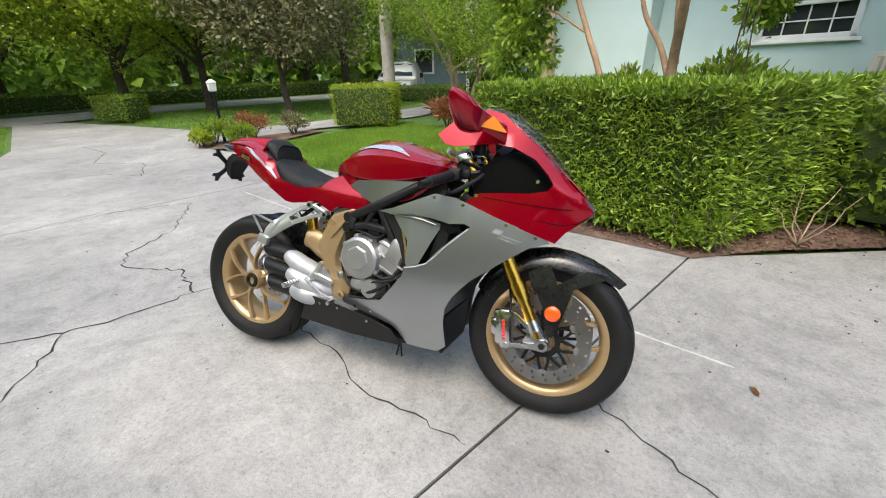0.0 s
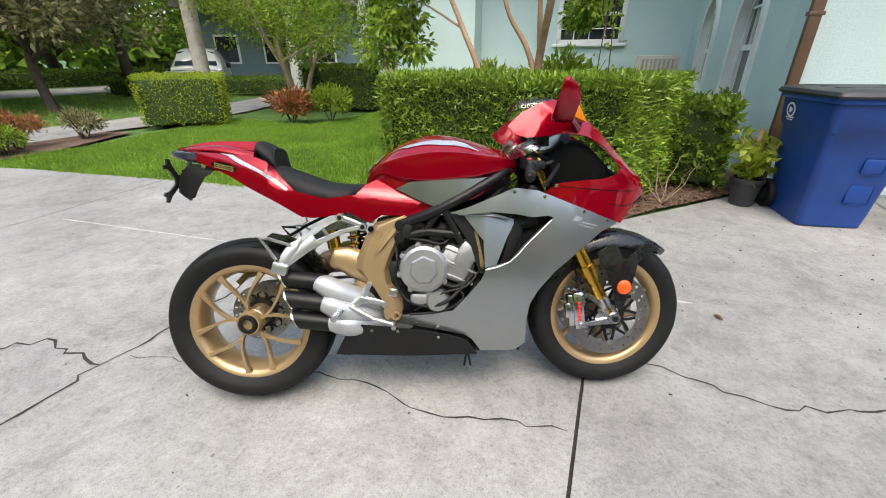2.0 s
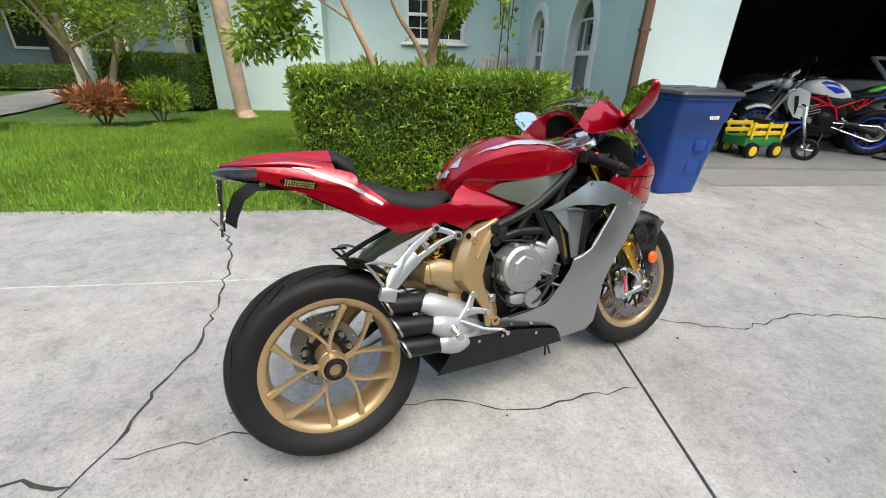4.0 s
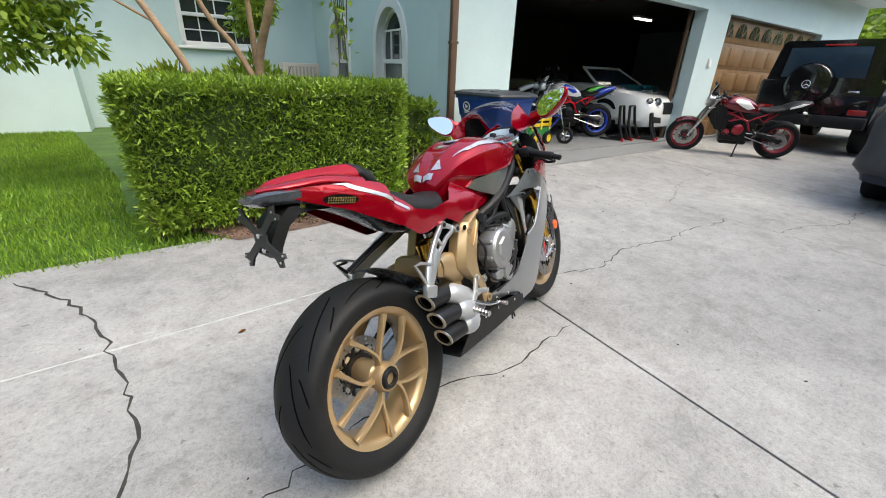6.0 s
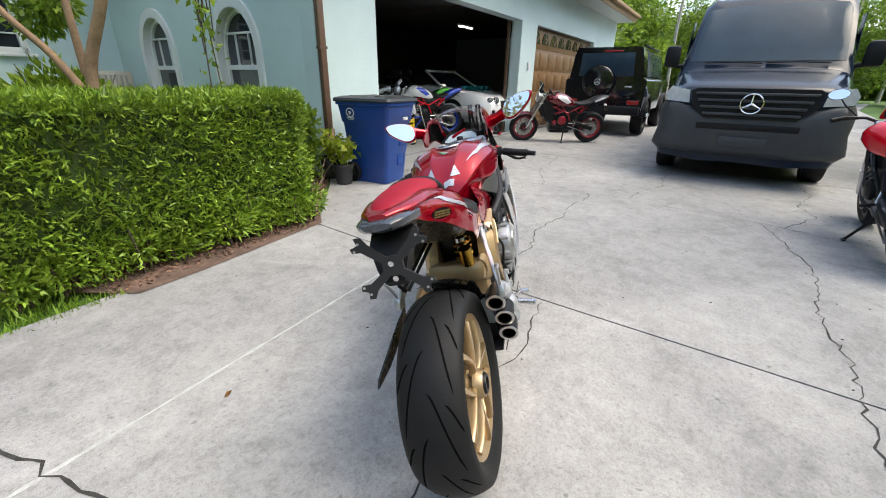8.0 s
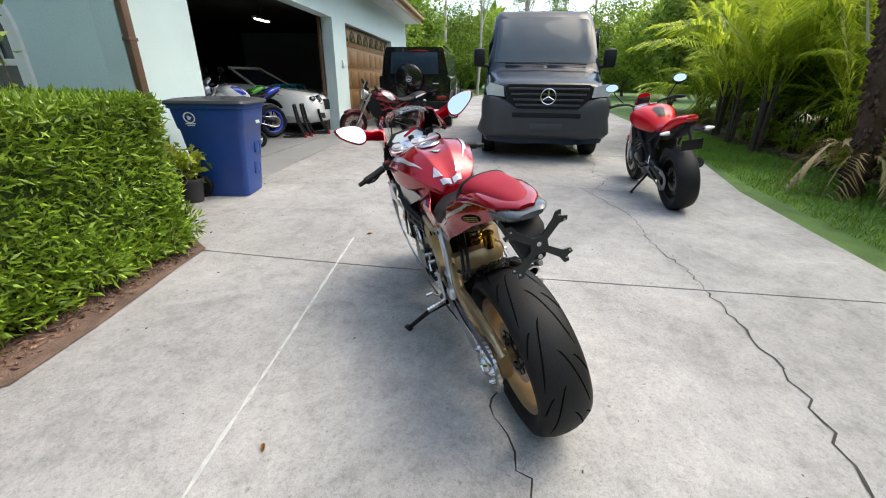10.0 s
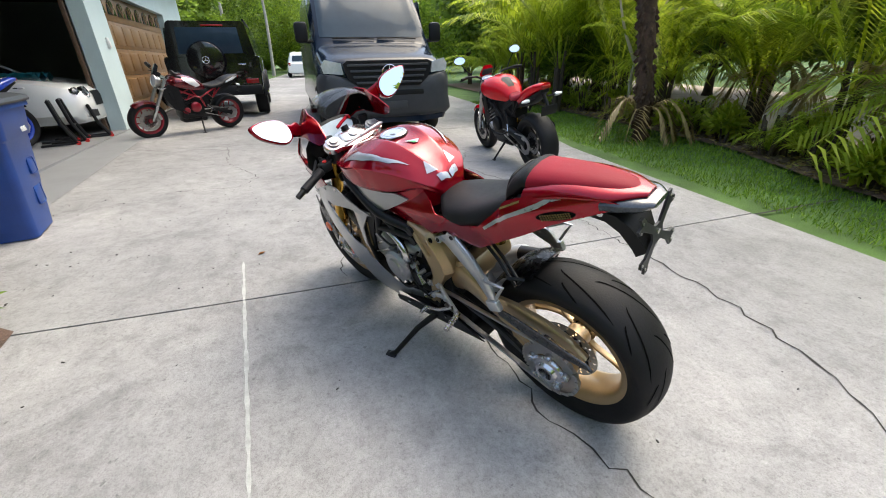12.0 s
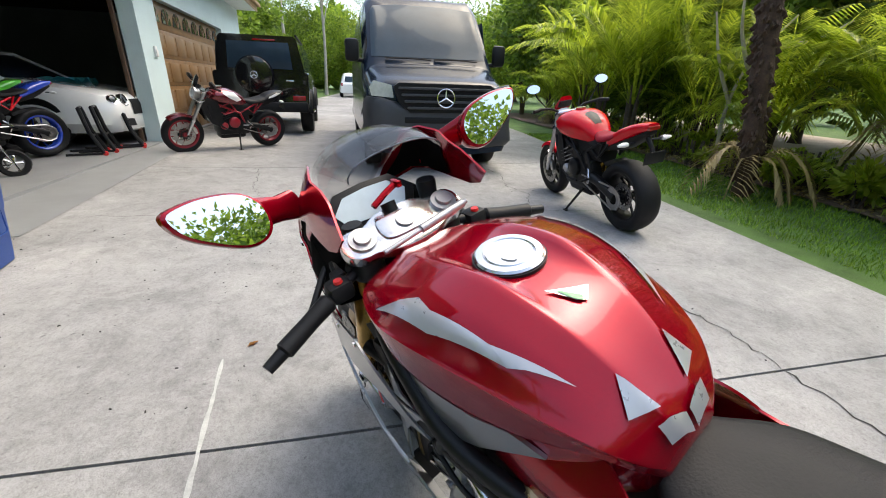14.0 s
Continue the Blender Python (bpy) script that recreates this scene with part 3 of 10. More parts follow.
def fallen_leaf(u, v, size, turn):
    bm = bmesh.new()
    pts = [(-1, 0), (-0.4, 0.3), (0.3, 0.32), (1, 0), (0.3, -0.3), (-0.4, -0.28)]
    ring = [bm.verts.new((x * size, y * size, 0.012 + 0.006 * abs(y) / 0.3 * (1 + x))) for x, y in pts]
    c = bm.verts.new((0, 0, 0.006))
    for a, b in zip(ring, ring[1:] + ring[:1]):
        bm.faces.new((a, b, c))
    bmesh.ops.solidify(bm, geom=bm.faces[:], thickness=0.0008)
    solid("fallen_leaf", bm, DRY_LEAF, "dry curled brown leaf on the concrete", "leaf", at(u, v, -0.004, turn), "fallen leaves")


fallen_leaf(-2.75, 2.05, 0.022, 20)
fallen_leaf(-0.63, 2.25, 0.03, 130)
_r = random.Random(4)
bm = bmesh.new()
for k in range(260):
    if k < 120:
        u, v = _r.uniform(-1.1, 1.2), _r.uniform(2.2, 4.3)
    else:
        u, v = _r.uniform(-6, 3), _r.uniform(-1.3, 3.1)
    s = _r.uniform(0.0015, 0.006)
    box(bm, (s * 2.2, s, s * 0.7), (u, v, level(u, v) + s * 0.3), 0, (_r.uniform(-20, 20), _r.uniform(-20, 20), _r.uniform(0, 180)))
solid("grit", bm, CRACK, "scattered dark grit and twigs on the concrete", "grit", PLAN, kind="stuff", smooth=0)

# ---- leaves ----
LEAF_HEDGE = leaf_material("hedge_leaf", (0.10, 0.19, 0.014), (0.34, 0.49, 0.05))
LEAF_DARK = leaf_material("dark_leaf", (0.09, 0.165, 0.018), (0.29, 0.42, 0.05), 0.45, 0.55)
LEAF_MID = leaf_material("mid_leaf", (0.12, 0.22, 0.019), (0.40, 0.53, 0.06), 0.45, 0.55)
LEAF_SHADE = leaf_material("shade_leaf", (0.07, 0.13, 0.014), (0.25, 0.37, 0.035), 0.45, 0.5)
LEAF_LIME = leaf_material("lime_leaf", (0.24, 0.34, 0.025), (0.56, 0.63, 0.07), 0.45, 0.6)
LEAF_RED = leaf_material("red_croton_leaf", (0.20, 0.06, 0.03), (0.46, 0.22, 0.08))
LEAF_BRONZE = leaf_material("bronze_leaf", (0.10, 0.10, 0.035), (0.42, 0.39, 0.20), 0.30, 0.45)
LEAF_DRY = leaf_material("straw_frond", (0.22, 0.15, 0.06), (0.42, 0.32, 0.14))
GRASS_BLADE = leaf_material("grass_blade", (0.10, 0.215, 0.018), (0.30, 0.46, 0.045), 0.5, 0.3)
BARK_PALE = material("pale_smooth_bark", (0.36, 0.27, 0.19), 0.8, vary=0.25, scale=6, fine=60, bump=0.3)
BARK_DARK = material("dark_bark", (0.09, 0.065, 0.05), 0.9, vary=0.35, scale=9, fine=70, bump=0.7)
BARK_BROWN = material("shaggy_brown_palm_bark", (0.085, 0.048, 0.028), 0.9, vary=0.4, scale=12, fine=60, bump=0.8)
BARK_TAN = material("tan_bark", (0.40, 0.26, 0.16), 0.75, vary=0.25, scale=8, fine=50, bump=0.3)
BARK_GREY = material("grey_palm_bark", (0.42, 0.38, 0.33), 0.85, vary=0.2, scale=6, fine=40, bump=0.4)


def unit(a):
    return a / np.maximum(1e-6, np.linalg.norm(a, axis=1, keepdims=True))


def leaf_mesh(name, pos, ways, length, width, seed, mat, fold=0.25):
    """Many single leaves: each a folded lozenge of its own."""
    rng = np.random.RandomState(seed)
    n = len(pos)
    ways = unit(ways)
    side = unit(np.cross(ways, rng.normal(size=(n, 3))))
    up = np.cross(side, ways)
    ln = length * rng.uniform(0.6, 1.25, (n, 1))
    wd = width * rng.uniform(0.7, 1.2, (n, 1))
    mid = pos + ways * ln * 0.45
    v = np.empty((n, 4, 3))
    v[:, 0], v[:, 2] = pos, pos + ways * ln - up * ln * 0.12
    v[:, 1], v[:, 3] = mid + side * wd * 0.5 + up * wd * fold, mid - side * wd * 0.5 + up * wd * fold
    me = bpy.data.meshes.new(name)
    me.vertices.add(n * 4)
    me.vertices.foreach_set("co", v.reshape(-1))
    idx = np.arange(n * 4).reshape(n, 4)
    me.loops.add(n * 4)
    me.loops.foreach_set("vertex_index", idx.reshape(-1))
    me.polygons.add(n)
    me.polygons.foreach_set("loop_start", np.arange(0, n * 4, 4))
    me.polygons.foreach_set("loop_total", np.full(n, 4))
    me.materials.append(mat)
    me.update(calc_edges=True)
    return me


def foliage(name, parent, pos, ways, length, width, seed, mat, label="", fold=0.25):
    ob = new(name, leaf_mesh(name, np.asarray(pos), np.asarray(ways), length, width, seed, mat, fold))
    if parent is not None:
        ob.parent = parent
    return tagged(ob, label)


def clipped_hedge(label, m, size, count, leaf, mat, wobble=0.04, seed=1, taper=0.0, length=0.05, skirt=0.0, shear=0.0):
    """A clipped hedge: a dark core for the shade inside, leaves all over its faces; shear slants its far end."""
    sx, sy, sz = size
    t = thing("hedge", label, "hedge", m)
    # plain dark green box gives the shade seen between the leaves
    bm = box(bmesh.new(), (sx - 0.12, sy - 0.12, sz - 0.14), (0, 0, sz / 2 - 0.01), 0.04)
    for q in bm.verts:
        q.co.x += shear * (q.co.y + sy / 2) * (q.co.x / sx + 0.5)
    part("shade_core", bm, HEDGE_CORE, t)
    rng = np.random.RandomState(seed)
    areas = np.array([sx * sz, sx * sz, sy * sz, sy * sz, sx * sy])
    face = rng.choice(5, count, p=areas / areas.sum())
    a, b = rng.uniform(-0.5, 0.5, count), rng.uniform(0, 1, count)
    pos, way = np.zeros((count, 3)), np.zeros((count, 3))
    for f, (axis, s) in enumerate(((1, -1), (1, 1), (0, -1), (0, 1))):
        k = face == f
        pos[k, axis] = s * (sy if axis else sx) / 2
        pos[k, 1 - axis] = a[k] * (sx if axis else sy)
        pos[k, 2] = 0.03 + b[k] ** 0.9 * (sz - 0.03)
        way[k, axis] = s
    k = face == 4
    pos[k, 0], pos[k, 1], pos[k, 2] = a[k] * sx, (b[k] - 0.5) * sy, sz
    way[k, 2] = 1
    # uneven clipping: shallow waves and pockets
    wave = np.sin(pos[:, 0] * 5.1 + pos[:, 2] * 4.3) * np.sin(pos[:, 1] * 6.7 - pos[:, 2] * 7.9 + 1.3) + 0.6 * np.sin(pos[:, 0] * 13.0 + pos[:, 1] * 11.0 + pos[:, 2] * 15.0)
    depth = rng.uniform(-1.6, 0.5, count) * wobble + wave * wobble * 0.45 - 0.03
    pos += way * depth[:, None]
    pos[:, :2] *= (1 + taper * (pos[:, 2:3] / sz - 0.5))
    pos[:, 1] *= 1 + skirt * np.maximum(0, 0.55 - pos[:, 2] / sz)
    pos[:, 0] += shear * (pos[:, 1] + sy / 2) * np.clip(pos[:, 0] / sx + 0.5, 0, 1)
    way = way * 0.8 + rng.normal(size=(count, 3)) * 0.55 + np.array([0, 0, 0.25])
    foliage("foliage", t, pos, way, length, leaf, seed, mat)
    return t


def bush(label, m, size, count, length, width, mat, seed, name="bush", category="bush", stems=6, centre=0.5):
    """A loose shrub: stems from the base and leaves in a lumpy mass."""
    sx, sy, sz = size
    t = thing(name, label, category, m)
    rng = np.random.RandomState(seed)
    bm = bmesh.new()
    for k in range(stems):
        a = 2 * math.pi * k / stems + rng.uniform(-0.3, 0.3)
        e = (sx * 0.33 * math.cos(a), sy * 0.33 * math.sin(a), sz * rng.uniform(0.55, 0.85))
        tube(bm, [(0.03 * math.cos(a), 0.03 * math.sin(a), 0), (e[0] * 0.45, e[1] * 0.45, e[2] * 0.5), e], [0.012, 0.009, 0.004], 6)
    part("stem", bm, BARK_DARK, t)
    clumps = rng.normal(size=(26, 3))
    clumps = unit(clumps) * rng.uniform(0.5, 0.95, (26, 1))
    clumps[:, 2] = np.abs(clumps[:, 2]) * 1.0 - 0.35
    pick = rng.randint(0, 26, count)
    d = unit(rng.normal(size=(count, 3)))
    pos = clumps[pick] * 0.72 + d * rng.uniform(0.1, 0.36, (count, 1))
    way = d + clumps[pick] * 0.6 + np.array([0, 0, 0.3])
    pos = pos * np.array([sx / 2, sy / 2, sz * 0.5]) + np.array([0, 0, sz * centre])
    pos[:, 2] = np.maximum(pos[:, 2], 0.02)
    foliage("foliage", t, pos, way, length, width, seed, mat)
    return t


def tree(label, m, height, spread, trunk_r, count, leaf, mat, bark, seed, trunks=1, crown_low=0.35, leaf_w=None, lean=0.0, name="tree", clumps=60, limb_drop=0.0, flat=0.7):
    """Tapered trunk with limbs, and a crown of many leaves in uneven clumps."""
    t = thing(name, label, "tree", m)
    rng = np.random.RandomState(seed)
    bm = bmesh.new()
    ends = []
    for k in range(trunks):
        a = 2 * math.pi * k / trunks + rng.uniform(0, 1)
        out = 0.0 if trunks == 1 else 0.28
        top = Vector((math.cos(a) * out * spread * 0.5 + lean, math.sin(a) * out * spread * 0.5, height * crown_low * 1.35))
        base = Vector((math.cos(a) * out * 0.3, math.sin(a) * out * 0.3, -0.05))
        mid = base.lerp(top, 0.5) + Vector((rng.uniform(-0.1, 0.1), rng.uniform(-0.1, 0.1), 0)) * height * 0.15
        line = curve_through([base, mid, top], 5)
        rs = [trunk_r * (1.25 if i == 0 else 1.0) * (1 - 0.45 * i / (len(line) - 1)) for i in range(len(line))]
        tube(bm, line, rs, 10)
        for j in range(7 if trunks == 1 else 4):
            b = a + 2 * math.pi * j / (7 if trunks == 1 else 4) + rng.uniform(-0.4, 0.4)
            start = line[int(len(line) * rng.uniform(0.55, 0.98))]
            reach = spread * rng.uniform(0.28, 0.46)
            end = start + Vector((math.cos(b) * reach, math.sin(b) * reach, height * rng.uniform(0.12, 0.45)))
            bend = start.lerp(end, 0.5) + Vector((0, 0, height * rng.uniform(-0.02, 0.06)))
            limb = curve_through([start, bend, end], 4)
            tube(bm, limb, [trunk_r * 0.42 * (1 - 0.75 * i / (len(limb) - 1)) for i in range(len(limb))], 7)
            ends += [limb[-1], limb[-3], limb[len(limb) // 2]]
    part("trunk", bm, bark, t)
    centres = []
    for i in range(clumps):
        if i < len(ends):
            centres.append(np.array(ends[i]))
        else:
            d = unit(rng.normal(size=(1, 3)))[0] * rng.uniform(0.55, 1.0)
            centres.append(np.array([lean + d[0] * spread / 2, d[1] * spread / 2, height * (crown_low + (1 - crown_low) * (0.5 + 0.5 * d[2]))]))
    centres = np.array(centres)
    size = rng.uniform(0.10, 0.2, (len(centres), 1)) * spread
    pick = rng.randint(0, len(centres), count)
    d = unit(rng.normal(size=(count, 3))) * rng.uniform(0.25, 1.0, (count, 1)) ** 0.6
    d[:, 2] *= flat
    pos = centres[pick] + d * size[pick]
    pos[:, 2] = np.maximum(pos[:, 2], 0.25)
    way = d + rng.normal(size=(count, 3)) * 0.5 + np.array([0, 0, -limb_drop])
    foliage("crown", t, pos, way, leaf, leaf_w or leaf * 0.5, seed, mat)
    return t


# hedges
clipped_hedge("clipped bright green hedge of narrow leaves beside the drive", at(-2.13, 4.0), (2.0, 1.08, 1.02), 46000, 0.015, LEAF_HEDGE, 0.045, 3, 0.02, 0.058, 0.30, 0.5)
clipped_hedge("small clipped square hedge on the lawn", at(-8.62, 6.1, 0, 38), (1.35, 1.0, 0.88), 7000, 0.022, LEAF_LIME, 0.05, 5, 0.0, 0.05)
clipped_hedge("low dark clipped hedge by the street", at(-17.0, 2.75, 0, 25), (1.6, 0.8, 0.75), 4000, 0.03, LEAF_MID, 0.05, 6, 0.0, 0.07)
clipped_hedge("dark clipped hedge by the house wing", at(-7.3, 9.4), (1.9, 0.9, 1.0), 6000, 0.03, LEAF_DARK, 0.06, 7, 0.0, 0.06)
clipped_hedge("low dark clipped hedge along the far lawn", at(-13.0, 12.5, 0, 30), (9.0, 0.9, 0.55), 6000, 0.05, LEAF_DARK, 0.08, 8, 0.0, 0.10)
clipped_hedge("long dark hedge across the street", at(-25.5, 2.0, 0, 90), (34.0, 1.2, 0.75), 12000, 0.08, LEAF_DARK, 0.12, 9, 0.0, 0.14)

# shrubs by the house
clipped_hedge("clipped darker hedge of broad leaves between hedge and house", at(-0.53, 4.82, 0, -4), (0.72, 0.8, 0.79), 4200, 0.036, LEAF_DARK, 0.06, 11, 0.0, 0.075)
for k in range(11):
    bush("low leafy tuft at the foot of the hedge", at(-3.02 + 0.19 * k, 3.47 + 0.03 * (k % 3)), (0.34, 0.26, 0.30 + 0.05 * (k % 4)), 240, 0.06, 0.018, LEAF_HEDGE, 610 + k, stems=3, centre=0.42)
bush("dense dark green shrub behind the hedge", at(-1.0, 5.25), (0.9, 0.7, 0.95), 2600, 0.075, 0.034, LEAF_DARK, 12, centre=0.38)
bush("bright lime green rounded shrub by the wall", at(-2.72, 5.85), (0.95, 0.9, 1.32), 4200, 0.10, 0.04, LEAF_LIME, 13)
bush("mid green leafy shrub by the wall", at(-1.85, 6.25), (1.55, 1.0, 1.42), 5200, 0.10, 0.045, LEAF_MID, 14)
bush("red and orange leaved croton shrub", at(-6.95, 6.95), (1.1, 0.8, 0.75), 1600, 0.12, 0.035, LEAF_RED, 15)
bush("low green border shrub on the lawn", at(-6.3, 7.3), (1.1, 0.9, 0.8), 1600, 0.10, 0.03, LEAF_MID, 16)
for k, (u, v, s, mt, lab) in enumerate(((-9.3, 3.0, 0.55, LEAF_MID, "green flowering border plant by the lamp post"), (-9.0, 3.6, 0.6, LEAF_RED, "reddish border plant in the flower bed"), (-8.75, 3.3, 0.45, LEAF_MID, "small green border plant in the flower bed"),
                                        (-8.9, 4.4, 0.5, LEAF_BRONZE, "bronze border plant in the flower bed"), (-9.1, 2.7, 0.35, LEAF_LIME, "low lime border plant at the bed edge"))):
    bush(lab, at(u, v), (s * 1.5, s * 1.4, s * 1.1), 1300, 0.06, 0.025, mt, 20 + k)
solid("mulch_bed", sheet([(-1.5, 3.30), (-1.16, 3.33), (-0.85, 3.74), (-0.2, 4.34), (0.1, 4.66), (0.1, 5.4), (-3.0, 5.2), (-2.9, 3.6), (-2.6, 3.2), (-2.2, 3.22)], 0.3, lambda u, v: level(u, v) + 0.005), SOIL, "brown mulch bed under the hedge", "mulch", PLAN, kind="structure")
solid("mulch_bed", sheet([(-9.45, 2.75), (-9.0, 2.6), (-8.5, 2.9), (-8.4, 3.8), (-8.7, 5.0), (-9.2, 4.9), (-9.4, 3.7)], 0.4, lambda u, v: level(u, v) + 0.005), SOIL, "brown flower bed by the lamp post", "mulch", PLAN, kind="structure")
solid("mulch_bed", sheet([(-6, -2.0), (-3.0, -2.4), (-1.12, -2.85), (0.52, -3.6), (2.2, -3.85), (4.2, -4.0), (9, -4.6), (16, -5.2), (16, -7.0), (9, -6.5), (3.0, -5.6), (-0.4, -4.2), (-3, -3.4), (-6, -3.0)], 0.8, lambda u, v: level(u, v) + 0.004), SOIL, "brown mulch bed under the palms", "mulch", PLAN, kind="structure")
SAND = material("pale_sand", (0.50, 0.42, 0.34), 0.9, vary=0.15, scale=2, fine=60, bump=0.2)
solid("sandy_path", sheet([(-8, -3.6), (-3, -3.7), (-0.4, -4.5), (3.0, -6.0), (9, -7.2), (18, -9), (18, -15), (9, -13.2), (3, -12.4), (-1, -11.6), (-4, -11.0), (-8, -10.6)], 1.0, lambda u, v: level(u, v) - 0.02), SAND, "pale sandy path behind the palms", "path", PLAN, kind="structure")
_rng = np.random.RandomState(77)
_p = np.stack([_rng.uniform(-2.7, 0.1, 6000), _rng.uniform(3.2, 4.6, 6000), np.zeros(6000)], 1)
_ok = _p[:, 1] > np.interp(_p[:, 0], [-3.3, -1.2, -0.8, -0.15, 0.1], [3.22, 3.36, 3.76, 4.37, 4.66])
_p = _p[_ok]
_p[:, 2] = [level(a, b) + 0.014 for a, b in _p[:, :2]]
ob = foliage("mulch_chips", None, _p, _rng.normal(size=_p.shape) * np.array([1, 1, 0.15]), 0.035, 0.012, 5, material("mulch_chip", (0.24, 0.13, 0.09), 0.9, vary=0.4, scale=40, fine=90, bump=0.0, island=0.5), "", 0.05)
ob.matrix_world = PLAN
tagged(ob, "loose reddish mulch chips in the bed", "mulch", kind="stuff")


# crape tree behind the hedge
def garden_tree():
    t = thing("tree", "small multi-trunk garden tree with tan bark behind the hedge", "tree", at(-2.05, 4.95))
    bm = bmesh.new()
    lines = [[(0.04, -0.05, 0), (0.05, -0.06, 0.7), (0.06, -0.10, 1.15), (0.17, -0.40, 1.7), (0.22, -0.55, 2.4), (0.35, -0.7, 3.3)], [(0.02, 0, 0.95), (-0.12, 0.05, 1.25), (-0.35, 0.1, 1.6), (-0.5, 0.15, 2.2), (-0.7, 0.1, 3.0)],
             [(0.05, 0, 1.1), (0.02, -0.1, 1.6), (0.0, -0.2, 2.2), (0.1, -0.3, 3.0)], [(-0.45, -0.2, 0), (-0.53, -0.22, 0.9), (-0.74, -0.2, 1.4), (-1.0, -0.1, 1.9), (-1.15, 0.0, 2.4), (-1.5, 0, 2.9)]]
    for ln, r in zip(lines, (0.055, 0.032, 0.03, 0.036)):
        c = curve_through(ln, 6)
        tube(bm, c, [r * (1 - 0.6 * i / (len(c) - 1)) for i in range(len(c))], 10)
    for s, e in (((-0.74, -0.2, 1.4), (-1.7, -0.1, 1.75)), ((-1.0, -0.1, 1.9), (-1.75, -0.2, 2.1)), ((0.17, -0.40, 1.7), (0.3, 0.9, 2.1)), ((0.3, 0.9, 2.1), (0.42, 1.7, 1.85))):
        s, e = Vector(s), Vector(e)
        c = curve_through([s, s.lerp(e, 0.5) + Vector((0, 0, 0.08)), e], 4)
        tube(bm, c, [0.014 * (1 - 0.7 * i / (len(c) - 1)) for i in range(len(c))], 6)
    part("trunk", bm, BARK_TAN, t)
    rng = np.random.RandomState(31)
    centres = np.array([(-1.7, -0.1, 1.75), (-1.75, -0.15, 2.05), (-1.5, 0, 2.3), (-1.6, -0.2, 1.45), (-1.9, 0.0, 1.95), (-1.2, -0.1, 2.5), (-0.8, 0, 2.7), (-1.4, 0.2, 2.6), (0.38, 1.5, 1.75), (0.5, 1.8, 1.9), (0.25, 1.6, 2.15), (0.5, 1.7, 2.2), (0.2, -0.2, 2.7),
                        (-0.3, -0.2, 2.7), (0.3, 0.1, 3.0), (-0.5, 0.1, 3.0), (-2.1, -0.1, 2.3), (-1.75, -0.2, 1.2), (-0.95, -0.3, 2.2), (0.45, 1.2, 2.4), (-1.42, -0.1, 1.55), (-1.28, -0.15, 1.85), (-1.36, -0.1, 1.25), (-1.12, -0.1, 2.1), (0.30, 1.7, 1.62)])
    pick = rng.randint(0, len(centres), 8200)
    d = unit(rng.normal(size=(8200, 3))) * rng.uniform(0.1, 1, (8200, 1)) ** 0.7
    foliage("crown", t, centres[pick] + d * np.array([0.24, 0.24, 0.19]), d + np.array([0, 0, -0.4]) + rng.normal(size=(8200, 3)) * 0.3, 0.085, 0.042, 32, LEAF_MID)


garden_tree()


def vine():
    t = thing("hanging_vine", "hanging green vine with pale stems behind the hedge", "vine", PLAN @ pose(-1.38, 4.25, 0.80))
    bm = bmesh.new()
    rng = np.random.RandomState(41)
    pos = []
    for k in range(8):
        x, y = rng.uniform(-0.09, 0.08), rng.uniform(-0.09, 0.09)
        low = rng.uniform(0.22, 1.0)
        c = curve_through([(x, y, 2.4), (x + rng.uniform(-0.06, 0.06), y + rng.uniform(-0.06, 0.06), 1.6), (x, y + rng.uniform(-0.06, 0.06), low)], 6)
        tube(bm, c, 0.005, 5)
        for q in c:
            for i in range(3):
                pos.append(np.array(q) + rng.normal(size=3) * 0.04)
    part("stem", bm, BARK_DARK, t)
    pos = np.array(pos)
    foliage("foliage", t, pos, rng.normal(size=pos.shape) + np.array([0, 0, -0.8]), 0.07, 0.045, 42, LEAF_MID)


vine()


# ---- trees beyond the lawn ----
tree("leafy light green tree by the lawn edge", at(-8.0, 8.6), 5.2, 4.6, 0.07, 19000, 0.10, LEAF_MID, BARK_PALE, 51, 3, 0.22, 0.04, clumps=70)
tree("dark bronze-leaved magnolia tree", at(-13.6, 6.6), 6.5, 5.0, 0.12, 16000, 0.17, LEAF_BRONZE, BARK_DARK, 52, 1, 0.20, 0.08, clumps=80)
tree("large spreading dark oak tree", at(-18.0, 5.6), 7.6, 9.0, 0.17, 30000, 0.15, LEAF_MID, BARK_DARK, 53, 1, 0.24, 0.08, clumps=130, flat=0.5)
tree("large spreading yellow-green oak tree", at(-19.6, 3.4), 7.8, 9.5, 0.18, 30000, 0.15, LEAF_LIME, BARK_DARK, 54, 1, 0.24, 0.08, clumps=130, flat=0.45)
tree("dark shade tree behind the palm", at(-16.6, 10.6), 8.0, 8.0, 0.2, 18000, 0.18, LEAF_MID, BARK_DARK, 55, 1, 0.25, 0.09, clumps=80)
tree("tall dark oak tree over the street", at(-21.5, -1.5), 8.5, 10.0, 0.22, 22000, 0.17, LEAF_MID, BARK_DARK, 56, 1, 0.25, 0.09, clumps=90, flat=0.5)
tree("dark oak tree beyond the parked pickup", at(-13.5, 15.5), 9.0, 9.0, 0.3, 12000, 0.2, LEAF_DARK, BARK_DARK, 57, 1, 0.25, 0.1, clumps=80)
